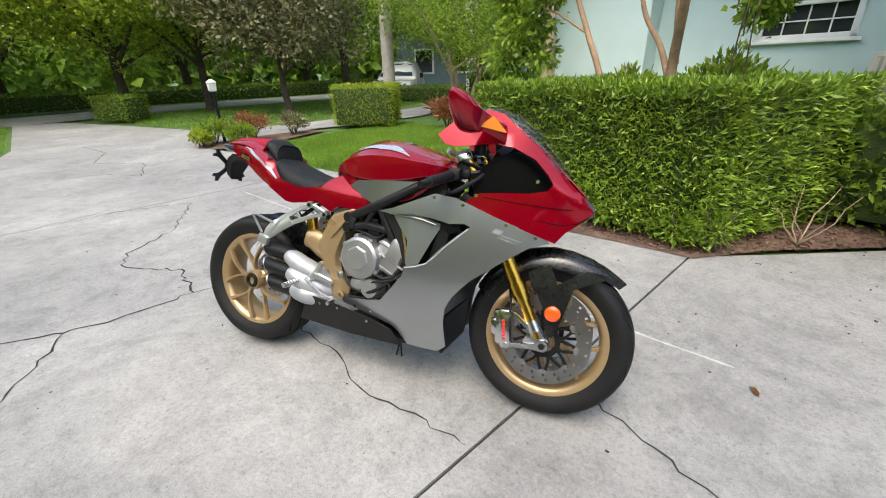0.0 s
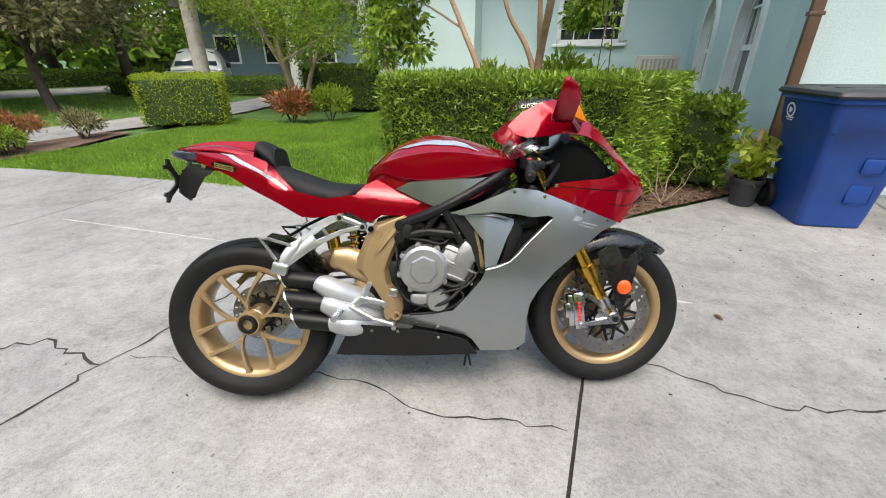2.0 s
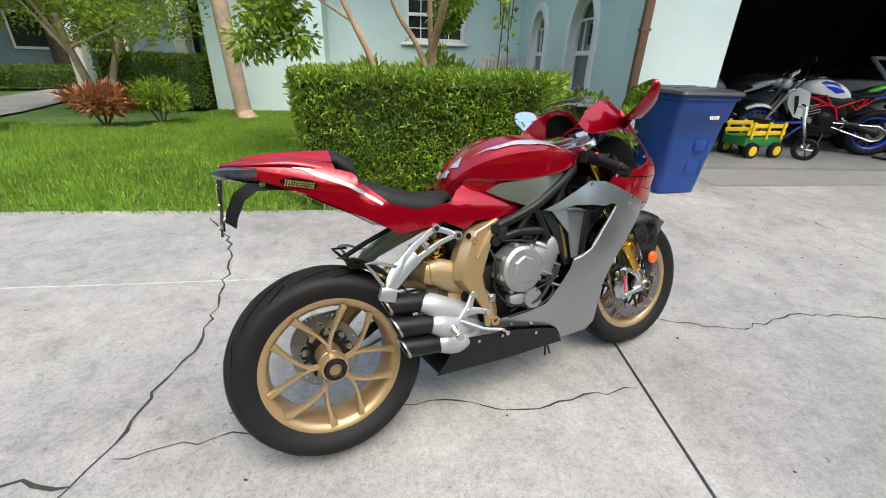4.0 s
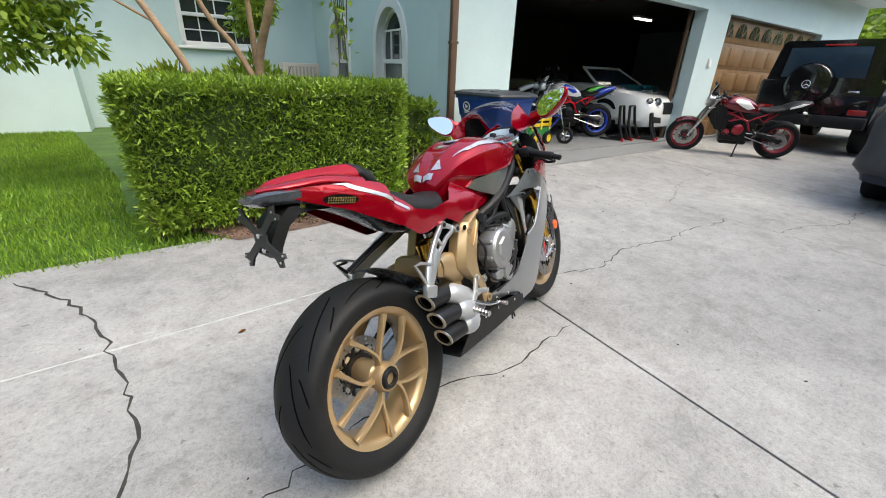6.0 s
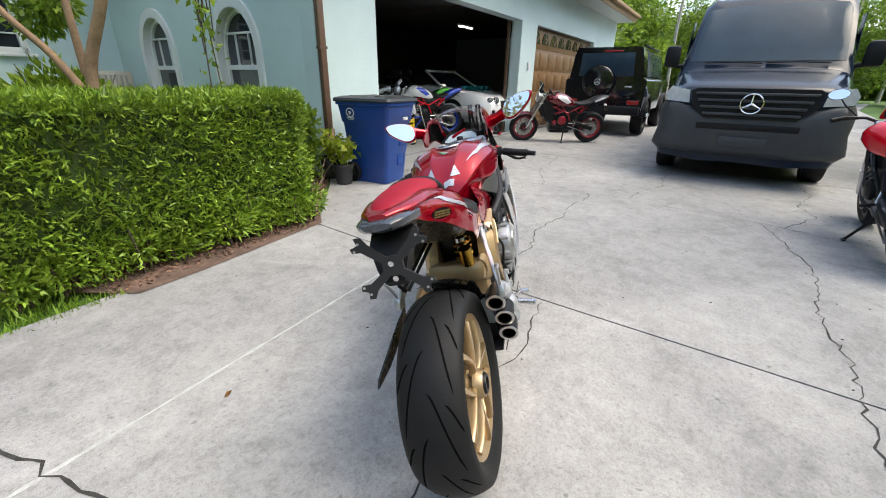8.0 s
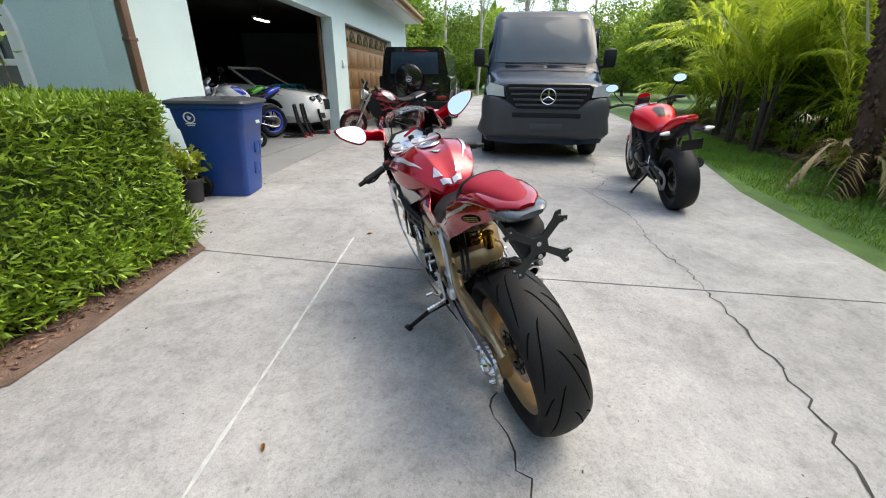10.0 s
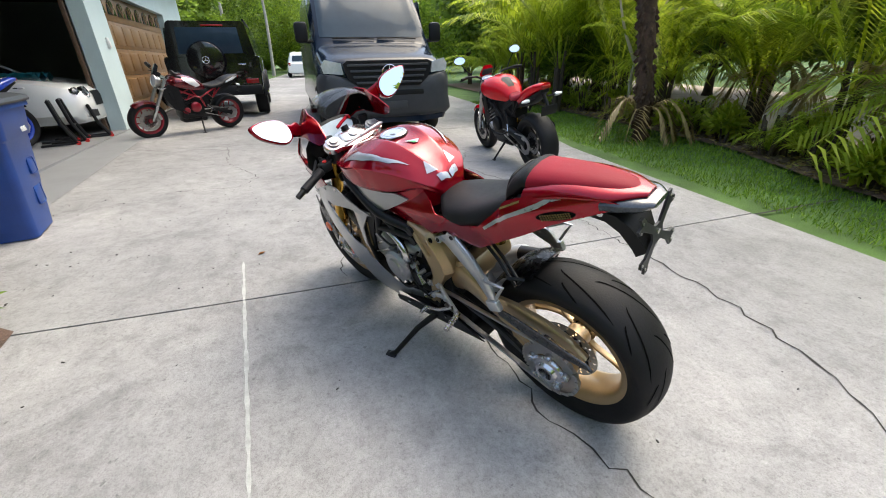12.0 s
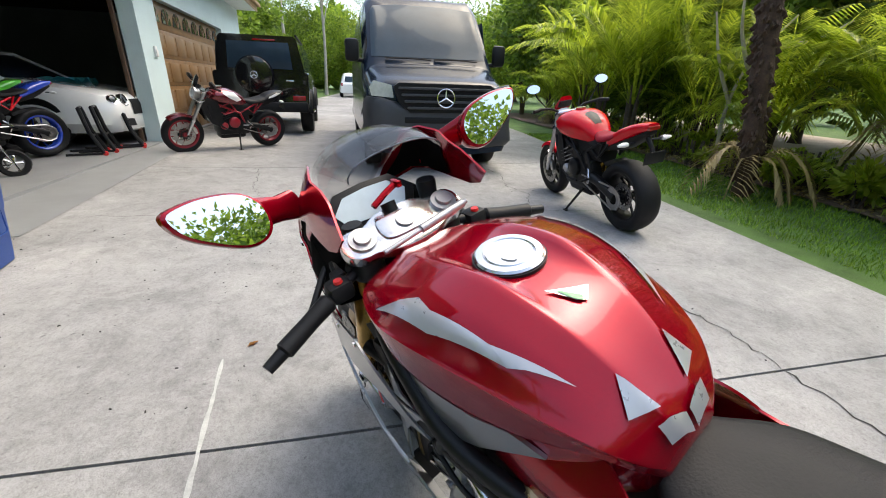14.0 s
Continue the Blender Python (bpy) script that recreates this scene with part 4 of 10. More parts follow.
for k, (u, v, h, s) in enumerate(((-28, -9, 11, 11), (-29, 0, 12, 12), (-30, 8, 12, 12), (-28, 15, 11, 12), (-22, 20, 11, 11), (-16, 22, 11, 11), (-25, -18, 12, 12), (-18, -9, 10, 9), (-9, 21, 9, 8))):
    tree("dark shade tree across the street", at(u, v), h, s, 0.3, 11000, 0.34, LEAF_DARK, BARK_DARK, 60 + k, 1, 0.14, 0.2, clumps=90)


def straight_palm(label, m, height, r, lean, seed, bark, fronds=10):
    t = thing("palm_tree", label, "palm tree", m)
    bm = bmesh.new()
    c = curve_through([(0, 0, -0.05), (lean * 0.15, 0, 0.35), (lean * 0.5, 0, height * 0.5), (lean, 0, height)], 10)
    tube(bm, c, [r * (1.45 if i == 0 else 1.2 if i < 4 else 1.0) * (1 - 0.15 * i / len(c)) * (1 + 0.02 * (i % 2)) for i in range(len(c))], 14)
    part("trunk", bm, bark, t)
    fr = new("crown", frond_mesh("crown", fronds, 2.6, 0.55, seed, LEAF_MID))
    fr.parent = t
    fr.matrix_local = pose(lean, 0, height)
    return t


def frond_mesh(name, count, length, rise, seed, mat, leaflets=34, leaf_len=0.42, base_r=0.05, spread=(0, 360), width=0.028):
    """A rosette of feather fronds: arching ribs with narrow leaflets."""
    rng = np.random.RandomState(seed)
    verts, faces = [], []

    def blade(p, d, ln, w, sag):
        d = np.array(d) / np.linalg.norm(d)
        s = np.cross(d, [0, 0, 1])
        s /= max(1e-6, np.linalg.norm(s))
        a = len(verts)
        mid, tip = p + d * ln * 0.45, p + d * ln + np.array([0, 0, -sag])
        verts.extend([p, mid + s * w / 2, tip, mid - s * w / 2])
        faces.append((a, a + 1, a + 2, a + 3))

    for k in range(count):
        az = math.radians(rng.uniform(*spread))
        el = rng.uniform(0.7, 1.42)
        ln = length * rng.uniform(0.7, 1.1)
        h = np.array([math.cos(az), math.sin(az), 0])
        prev = None
        n = leaflets
        sag = rise * rng.uniform(0.7, 1.3)
        for i in range(n + 1):
            f = i / n
            p = h * (base_r + ln * math.cos(el) * f) + np.array([0, 0, ln * math.sin(el) * f - sag * ln * f * f])
            if prev is not None:
                d = p - prev
                d /= np.linalg.norm(d)
                s = np.cross(d, [0, 0, 1])
                s /= max(1e-6, np.linalg.norm(s))
                w = 0.014 * (1 - f) + 0.003
                a = len(verts)
                verts.extend([prev + s * w, p + s * w, p - s * w, prev - s * w])
                faces.append((a, a + 1, a + 2, a + 3))
                if f > 0.16:
                    size = leaf_len * (0.45 + 0.9 * math.sin(math.pi * min(1, f * 0.95)) ** 0.8) * rng.uniform(0.85, 1.1)
                    for sd in (-1, 1):
                        blade(p, s * sd * 0.85 + d * 0.55 + np.array([0, 0, 0.22]), size, width, size * rng.uniform(0.2, 0.45))
            prev = p
    me = bpy.data.meshes.new(name)
    me.from_pydata([tuple(v) for v in verts], [], faces)
    me.materials.append(mat)
    me.update()
    return me


straight_palm("tall pale-trunked palm leaning on the lawn", at(-5.25, 8.15, 0, 150), 6.5, 0.145, 0.7, 71, BARK_PALE)
straight_palm("tall pale grey palm beyond the small hedge", at(-10.0, 7.8, 0, 120), 7.5, 0.17, 0.25, 72, BARK_GREY)

# palm thicket beside the drive
LEAF_PALM = leaf_material("palm_leaflet", (0.16, 0.25, 0.015), (0.56, 0.64, 0.07), 0.4, 0.7)
LEAF_PALM_LIGHT = leaf_material("sunlit_palm_leaflet", (0.22, 0.34, 0.03), (0.64, 0.72, 0.10), 0.4, 0.7)
AR = [frond_mesh("frond_crown", 15, 2.3, 0.42, 80, LEAF_PALM, 34, 0.42), frond_mesh("frond_crown", 13, 1.9, 0.65, 81, LEAF_PALM_LIGHT, 30, 0.38), frond_mesh("frond_crown", 12, 1.2, 0.7, 82, LEAF_PALM_LIGHT, 26, 0.24, width=0.02), frond_mesh("frond_crown", 14, 2.9, 0.42, 83, LEAF_PALM, 40, 0.5),
      frond_mesh("dry_skirt", 10, 1.1, 1.25, 84, LEAF_DRY, 22, 0.28)]


def clump_palm(u, v, kind, turn, scale, label, dry=False, stem=0.35):
    t = thing("palm_clump", label, "palm", at(u, v, 0, turn), "palms beside the drive")
    bm = bmesh.new()
    rnd = random.Random(int(u * 100) + kind)
    for k in range(5):
        a = k * 1.256
        tube(bm, [(0.06 * math.cos(a), 0.06 * math.sin(a), -0.03), (0.09 * math.cos(a), 0.09 * math.sin(a), stem), (0.13 * math.cos(a), 0.13 * math.sin(a), stem + 0.35)], [0.035, 0.028, 0.014], 7)
    part("stem", bm, BARK_DARK, t)
    f = new("frond_crown", AR[kind])
    f.parent = t
    f.matrix_local = pose(0, 0, stem) @ Matrix.Diagonal((scale, scale, scale, 1))
    if dry:
        d = new("dry_skirt", AR[4])
        d.parent = t
        d.matrix_local = pose(0, 0, stem + 0.1, 0, 0, 40)
    return t


_rnd = random.Random(9)
for k in range(34):
    u = -5.5 + k * 0.62 + _rnd.uniform(-0.25, 0.25)
    row = k % 3
    edge = edge_at(RIGHT_EDGE, u)
    v = edge - (1.85, 2.75, 3.7)[row] - _rnd.uniform(-0.15, 0.5)
    if row == 0:
        v -= 0.45
    kind = (2, 0, 3)[row] if _rnd.random() < 0.7 else 1
    if row == 2 and -3.5 < u < 5.5:
        continue
    clump_palm(u, v, kind, _rnd.uniform(0, 360), _rnd.uniform(0.85, 1.1) * (1.0 if row == 0 else 1.3), ("low yellow-green feathery palm at the bed edge" if kind == 2 else "dense green feathery palm in the thicket"), row == 0 and _rnd.random() < 0.4, 0.12 if kind == 2 else _rnd.uniform(0.25, 0.6))
for k, (u, v) in enumerate(((-0.3, -4.3), (0.9, -4.5), (-2.4, -3.6), (-3.6, -3.1), (2.6, -4.6), (4.2, -4.9), (6.4, -5.1), (8.6, -5.5))):
    clump_palm(u, v, 3 if k % 2 else 0, k * 67, 1.15, "dense green feathery palm in the thicket", k < 4, 0.7)

for k, (u, v) in enumerate(((4.9, -3.9), (6.2, -4.1), (7.6, -4.5))):
    clump_palm(u, v, 3, 40 + k * 95, 1.35, "tall drooping palm over the bed edge", False, 0.9)
# dark leafy shrubs behind the palms
for k in range(14):
    u = -7.5 + 2.5 * k + _rnd.uniform(-0.5, 0.5)
    v = edge_at(RIGHT_EDGE, u) - 14.5 - _rnd.uniform(0, 2.5)
    bush("tall green shrub across the sandy path", at(u, v), (4.2, 3.0, _rnd.uniform(4.0, 6.5)), 3600, 0.24, 0.09, LEAF_MID if k % 2 else LEAF_LIME, 430 + k, centre=0.45)
for k, (u, v) in enumerate(((5.6, -5.2), (6.9, -5.6), (8.4, -6.0), (7.0, -7.0), (8.6, -7.6), (10.4, -7.9), (12.4, -8.4), (-5.6, -6.4), (-7.2, -6.0))):
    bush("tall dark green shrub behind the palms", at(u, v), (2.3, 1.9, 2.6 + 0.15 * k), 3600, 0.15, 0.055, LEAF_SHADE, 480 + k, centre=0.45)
# low ferns and bright plants along the front of the bed
for k in range(30):
    u = -3.6 + 0.36 * k + _rnd.uniform(-0.12, 0.12)
    v = float(np.interp(u, [-6, -3, -1.12, 0.52, 2.2, 4.2, 9], [-2.0, -2.4, -2.85, -3.6, -3.85, -4.0, -4.6])) - _rnd.uniform(0.1, 0.9)
    if k % 3:
        clump_palm(u, v, 2, _rnd.uniform(0, 360), _rnd.uniform(0.42, 0.75), "low yellow-green feathery fern at the bed edge", False, 0.06)
    else:
        bush("bright yellow-green broad-leaved plant in the bed", at(u, v), (0.5, 0.5, _rnd.uniform(0.4, 0.7)), 420, 0.13, 0.055, LEAF_LIME, 400 + k, stems=4)
_q = np.stack([_rng.uniform(-5, 9, 9000), _rng.uniform(-5.0, -1.8, 9000), np.zeros(9000)], 1)
_q = _q[_q[:, 1] < np.interp(_q[:, 0], [-6, -3, -1.12, 0.52, 2.2, 4.2, 9], [-2.05, -2.45, -2.9, -3.64, -3.9, -4.05, -4.65])]
_q[:, 2] = [level(a, b) + 0.014 for a, b in _q[:, :2]]
ob = foliage("leaf_litter", None, _q, _rng.normal(size=_q.shape) * np.array([1, 1, 0.15]), 0.07, 0.028, 6, LEAF_DRY, "", 0.05)
ob.matrix_world = PLAN
tagged(ob, "dry brown leaf litter under the palms", "leaf litter", kind="stuff")


def rough_palm():
    t = thing("palm_tree", "dark shaggy-trunked palm at the bed edge", "palm tree", at(1.55, -3.05, 0, 200))
    bm = bmesh.new()
    c = curve_through([(0.04, 0, -0.05), (0.0, 0.02, 0.5), (-0.13, 0.03, 1.4), (-0.26, 0.02, 2.4), (-0.42, 0.02, 4.2)], 8)
    tube(bm, c, [0.095 + 0.014 * math.sin(i * 1.3) + 0.03 * i / len(c) for i in range(len(c))], 14)
    trunk = part("trunk", bm, BARK_BROWN, t)
    bm = bmesh.new()
    rnd = random.Random(3)
    for i in range(330):
        f = rnd.uniform(0.12, 1.0)
        q = c[int(f * (len(c) - 1))]
        a = rnd.uniform(0, 2 * math.pi)
        r = 0.10 + 0.035 * f
        p = q + Vector((math.cos(a) * r, math.sin(a) * r, rnd.uniform(-0.1, 0.1)))
        box(bm, (0.05, 0.025, 0.075), p, 0.006, (0, -38, math.degrees(a)), 1)
    tagged(part("leaf_base_cover", bm, BARK_BROWN, trunk), kind="stuff")
    f = new("frond_crown", AR[3])
    f.parent = t
    f.matrix_local = pose(-0.42, 0.02, 4.1)
    d = new("dry_skirt", AR[4])
    d.parent = t
    d.matrix_local = pose(0, 0, 0.35)


rough_palm()
bm = bmesh.new()
for ln in ([(0, 0, 0), (0.05, 0, 0.9), (-0.1, 0, 1.6), (-0.5, 0.1, 2.2)], [(0.02, 0, 1.0), (0.3, 0, 1.6), (0.5, 0.1, 2.3)], [(-0.1, 0, 1.5), (0.1, 0.2, 2.0), (0.2, 0.3, 2.6)], [(-0.2, 0.02, 1.75), (-0.8, 0.0, 1.9), (-1.1, 0.1, 2.1)]):
    c = curve_through(ln, 5)
    tube(bm, c, [0.035 * (1 - 0.7 * i / len(c)) for i in range(len(c))], 7)
solid("bare_shrub", bm, BARK_GREY, "bare grey branching shrub in the thicket", "shrub", at(3.1, -4.3, 0, 40))
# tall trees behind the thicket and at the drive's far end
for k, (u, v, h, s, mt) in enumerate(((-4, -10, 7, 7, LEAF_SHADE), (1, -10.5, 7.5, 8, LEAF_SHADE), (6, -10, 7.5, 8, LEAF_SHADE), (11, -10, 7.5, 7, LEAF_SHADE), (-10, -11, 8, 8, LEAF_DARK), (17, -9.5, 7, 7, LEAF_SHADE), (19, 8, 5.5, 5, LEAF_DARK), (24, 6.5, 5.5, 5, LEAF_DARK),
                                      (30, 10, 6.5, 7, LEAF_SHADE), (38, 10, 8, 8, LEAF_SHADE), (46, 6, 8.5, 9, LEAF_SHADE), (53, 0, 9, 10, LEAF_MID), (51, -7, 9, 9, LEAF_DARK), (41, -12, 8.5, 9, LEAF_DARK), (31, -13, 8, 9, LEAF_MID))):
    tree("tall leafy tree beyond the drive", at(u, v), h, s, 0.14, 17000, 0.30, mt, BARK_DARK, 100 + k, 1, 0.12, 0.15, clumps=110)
rng_p = random.Random(17)
for k in range(9):
    u, v = 30 + 2.6 * k, 9 - 2.4 * k + rng_p.uniform(-1.5, 1.5)
    tree("tall thin pine beyond the drive", at(u, v), rng_p.uniform(13, 17), 4.0, 0.14, 3000, 0.3, LEAF_DARK, BARK_GREY, 130 + k, 1, 0.5, 0.06, clumps=30)


# ---- lawn blades ----
def lawn(label, poly, count, seed, length=0.055, mat=GRASS_BLADE):
    rng = np.random.RandomState(seed)
    us, vs = [p[0] for p in poly], [p[1] for p in poly]
    pts = np.stack([rng.uniform(min(us), max(us), count), rng.uniform(min(vs), max(vs), count)], 1)
    inside = np.zeros(count, bool)
    j = len(poly) - 1
    for i in range(len(poly)):
        (a, b), (c, d) = poly[i], poly[j]
        hit = ((b > pts[:, 1]) != (d > pts[:, 1])) & (pts[:, 0] < (c - a) * (pts[:, 1] - b) / (d - b + 1e-9) + a)
        inside ^= hit
        j = i
    pts = pts[inside]
    pos = np.array([(u, v, ground_level(u, v)) for u, v in pts])
    way = rng.normal(size=pos.shape) * 0.42 + np.array([0, 0, 1.0])
    ob = foliage("grass", None, pos, way, length, 0.009, seed, mat, "", 0.1)
    ob.matrix_world = PLAN
    tagged(ob, label, "grass", kind="stuff")


lawn("bright green coarse lawn grass beside the drive", [(-8.9, 3.0), (-7.7, 2.95), (-5.05, 3.16), (-2.62, 3.22), (-2.9, 3.62), (-3.28, 4.2), (-3.4, 5.4), (-4.2, 9.2), (-6.2, 9.2), (-6.4, 6.8), (-8.4, 7.0), (-8.3, 4.0)], 150000, 201, 0.065)
lawn("bright green lawn strip along the palms", [(-6, -0.95), (-2.05, -1.58), (-0.27, -1.88), (1.76, -2.10), (3.9, -2.46), (8, -3.1), (8, -4.4), (4.2, -4.0), (2.2, -3.85), (0.52, -3.6), (-1.12, -2.85), (-3, -2.4), (-6, -1.8)], 60000, 202, 0.06)
lawn("bright green lawn beyond the drive edge", [(-19, 0.1), (-12.2, 0.05), (-6.2, -0.95), (-6, -1.8), (-12, -2.2), (-19, -3)], 30000, 204, 0.08)
lawn("green lawn by the street", [(-19, 3.2), (-15.2, 2.75), (-12.0, 3.7), (-11.1, 4.3), (-10.8, 5.8), (-11, 8), (-13, 12), (-19, 10)], 26000, 203, 0.09)


def far_woods():
    """A belt of woods all round, far off."""
    rng = np.random.RandomState(300)
    n = 42000
    a = rng.uniform(0, 2 * math.pi, n)
    r = rng.uniform(62, 84, n)
    top = 6 + 2.0 * np.sin(a * 7) + 1.5 * np.sin(a * 17 + 1) + 1.0 * np.sin(a * 41)
    z = rng.uniform(0, 1, n) ** 0.8 * top
    pos = np.stack([r * np.cos(a), r * np.sin(a), z], 1)
    way = rng.normal(size=(n, 3)) + np.stack([-np.cos(a), -np.sin(a), np.full(n, 0.4)], 1)
    ob = foliage("woods", None, pos, way, 2.2, 1.3, 301, LEAF_DARK)
    tagged(ob, "belt of dark green woods far behind", "woods", kind="stuff")


far_woods()


# ---- the motorcycle ----
from mathutils.bvhtree import BVHTree

GOLD = material("gold_painted_metal", (0.43, 0.305, 0.165), 0.36, metal=0.6, vary=0.08, scale=5, fine=150, bump=0.02, coat=0.3)
GOLD_ANODISED = material("gold_anodised_metal", (0.62, 0.36, 0.06), 0.22, metal=1.0, vary=0.08, scale=8, fine=120, bump=0.0)
ALUMINIUM = material("polished_aluminium", (0.62, 0.62, 0.63), 0.22, metal=1.0, vary=0.06, scale=9, fine=140, bump=0.01)
FORGED = material("bright_forged_aluminium", (0.56, 0.57, 0.58), 0.34, metal=0.85, vary=0.05, scale=12, fine=180, bump=0.02)
CAST_METAL = material("cast_silver_metal", (0.42, 0.42, 0.43), 0.42, metal=0.85, vary=0.1, scale=12, fine=220, bump=0.12)
STEEL = material("brushed_steel", (0.55, 0.54, 0.53), 0.34, metal=1.0, vary=0.12, scale=14, fine=180, bump=0.02)
EXHAUST_GREY = material("ceramic_grey_exhaust", (0.42, 0.43, 0.45), 0.40, metal=0.45, vary=0.08, scale=12, fine=160, bump=0.05)
CARBON = material("gloss_carbon_black", (0.009, 0.009, 0.010), 0.28, vary=0.3, scale=20, fine=60, bump=0.0, coat=0.3)
SATIN_BLACK = material("satin_black_metal", (0.012, 0.012, 0.013), 0.42, metal=0.2, vary=0.15, scale=14, fine=180, bump=0.03)
LEATHER = material("black_seat_vinyl", (0.016, 0.016, 0.017), 0.5, vary=0.12, scale=10, fine=260, bump=0.18)
LEATHER.node_tree.nodes["Principled BSDF"].inputs["Specular IOR Level"].default_value = 0.15
RED_VINYL = material("red_seat_vinyl", (0.27, 0.004, 0.018), 0.6, vary=0.08, scale=9, fine=260, bump=0.15)
RED_VINYL.node_tree.nodes["Principled BSDF"].inputs["Specular IOR Level"].default_value = 0.25
DECAL = material("pale_silver_decal", (0.42, 0.43, 0.46), 0.3, metal=0.5, vary=0.04, bump=0.0, coat=0.8)
GREEN_DECAL = material("green_decal", (0.02, 0.30, 0.08), 0.3, vary=0.05, bump=0.0)
BRACKET_GREY = material("satin_dark_grey_plate", (0.032, 0.032, 0.035), 0.38, metal=0.3, vary=0.12, scale=14, fine=180, bump=0.02)
AMBER = material("amber_plastic", (0.75, 0.22, 0.01), 0.2, vary=0.06, bump=0.0, coat=0.6)
ORANGE = material("orange_reflector", (0.85, 0.10, 0.01), 0.25, vary=0.08, fine=300, bump=0.1, coat=0.6)
CLEAR_LENS = material("smoked_clear_lens", (0.05, 0.058, 0.072), 0.10, vary=0.3, scale=30, fine=200, bump=0.1, coat=0.5)
SCREEN = material("grey_display", (0.52, 0.62, 0.66), 0.12, vary=0.06, bump=0.0, coat=0.6)
CALIPER_RED = material("red_lettering", (0.6, 0.02, 0.02), 0.4, vary=0.05, bump=0.0)
MESH_GOLD = material("gold_wire_mesh", (0.30, 0.22, 0.08), 0.4, metal=0.7, vary=0.3, scale=60, fine=400, bump=0.3)
TINT_RED = material("anodised_red", (0.5, 0.01, 0.02), 0.25, metal=0.9, vary=0.06, bump=0.0)


def mirror_material():
    m = bpy.data.materials.new("mirror_glass")
    m.use_nodes = True
    b = m.node_tree.nodes["Principled BSDF"]
    b.inputs["Base Color"].default_value = (0.85, 0.87, 0.88, 1)
    b.inputs["Metallic"].default_value, b.inputs["Roughness"].default_value = 1.0, 0.01
    return m


def clear_material(name, tint, clear=0.75, rough=0.02):
    """Thin clear plastic: mostly see-through, with a sheen."""
    m = bpy.data.materials.new(name)
    m.use_nodes = True
    nt = m.node_tree
    tr = nt.nodes.new("ShaderNodeBsdfTransparent")
    tr.inputs[0].default_value = (*tint, 1)
    gl = nt.nodes.new("ShaderNodeBsdfGlossy")
    gl.inputs["Roughness"].default_value = rough
    lw = nt.nodes.new("ShaderNodeLayerWeight")
    lw.inputs[0].default_value = 0.35
    mr = nt.nodes.new("ShaderNodeMapRange")
    mr.inputs["To Min"].default_value, mr.inputs["To Max"].default_value = 0.05, 1 - clear * 0.5
    mx = nt.nodes.new("ShaderNodeMixShader")
    nt.links.new(lw.outputs["Fresnel"], mr.inputs[0])
    nt.links.new(mr.outputs[0], mx.inputs[0])
    nt.links.new(tr.outputs[0], mx.inputs[1])
    nt.links.new(gl.outputs[0], mx.inputs[2])
    nt.links.new(mx.outputs[0], nt.nodes["Material Output"].inputs[0])
    return m


VOID_BLACK = material("matt_black_liner", (0.004, 0.004, 0.004), 0.9, vary=0.2, bump=0.0, rough_vary=0.0)
MIRROR = mirror_material()
SCREEN_CLEAR = clear_material("tinted_clear_plastic", (0.92, 0.93, 0.94), 1.2)


def fill_grid(outline, step):
    """Outline in two axes, filled and cut into cells."""
    bm = sheet(outline, step, lambda a, b: 0.0)
    return bm


def shell(outline, depth, side, thick=0.004, step=0.035):
    """A curved panel: outline in x and z, bulging to y = side * depth(x, z)."""
    bm = fill_grid(outline, step)
    for v in bm.verts:
        x, z = v.co.x, v.co.y
        v.co = (x, side * depth(x, z), z)
    bmesh.ops.recalc_face_normals(bm, faces=bm.faces)
    if sum(f.normal.y for f in bm.faces) * side < 0:
        bmesh.ops.reverse_faces(bm, faces=bm.faces)
    if thick:
        bmesh.ops.solidify(bm, geom=bm.faces[:], thickness=thick)
    return bm


def smooth_sections(secs, steps=4):
    """Sections (x, [(y, z), ...]) joined by smooth lines."""
    n = len(secs[0][1])
    tracks = [curve_through([(x, *pts[k]) for x, pts in secs], steps) for k in range(n)]
    return [[tracks[k][i] for k in range(n)] for i in range(len(tracks[0]))]


def body(secs, steps=4, sub=3):
    """A body symmetric about y = 0, from half sections that run from the top middle to the bottom middle."""
    rings = []
    for half in smooth_sections(secs, steps):
        line = curve_through(half, sub)
        rings.append([*line, *[Vector((p.x, -p.y, p.z)) for p in line[-2:0:-1]]])
    return loft(bmesh.new(), rings)


def surface_of(ob):
    return BVHTree.FromPolygons([v.co.copy() for v in ob.data.vertices], [p.vertices[:] for p in ob.data.polygons])


def decal(outline, tree, way, lift=0.0022, step=0.012):
    """A thin patch laid on a surface: outline in (x, y) from above, or in (x, z) from one side."""
    bm = fill_grid(outline, step)
    gone = []
    for v in bm.verts:
        a, b = v.co.x, v.co.y
        if way == "top":
            hit, no, _, _ = tree.ray_cast(Vector((a, b, 3)), Vector((0, 0, -1)))
        else:
            hit, no, _, _ = tree.ray_cast(Vector((a, way * 2, b)), Vector((0, -way, 0)))
        if hit is None:
            gone.append(v)
            continue
        v.co = hit + no * lift * (1 if no.dot(Vector((0, 0, 1)) if way == "top" else Vector((0, way, 0))) > 0 else -1)
    bmesh.ops.delete(bm, geom=gone, context="VERTS")
    bmesh.ops.recalc_face_normals(bm, faces=bm.faces)
    return bm


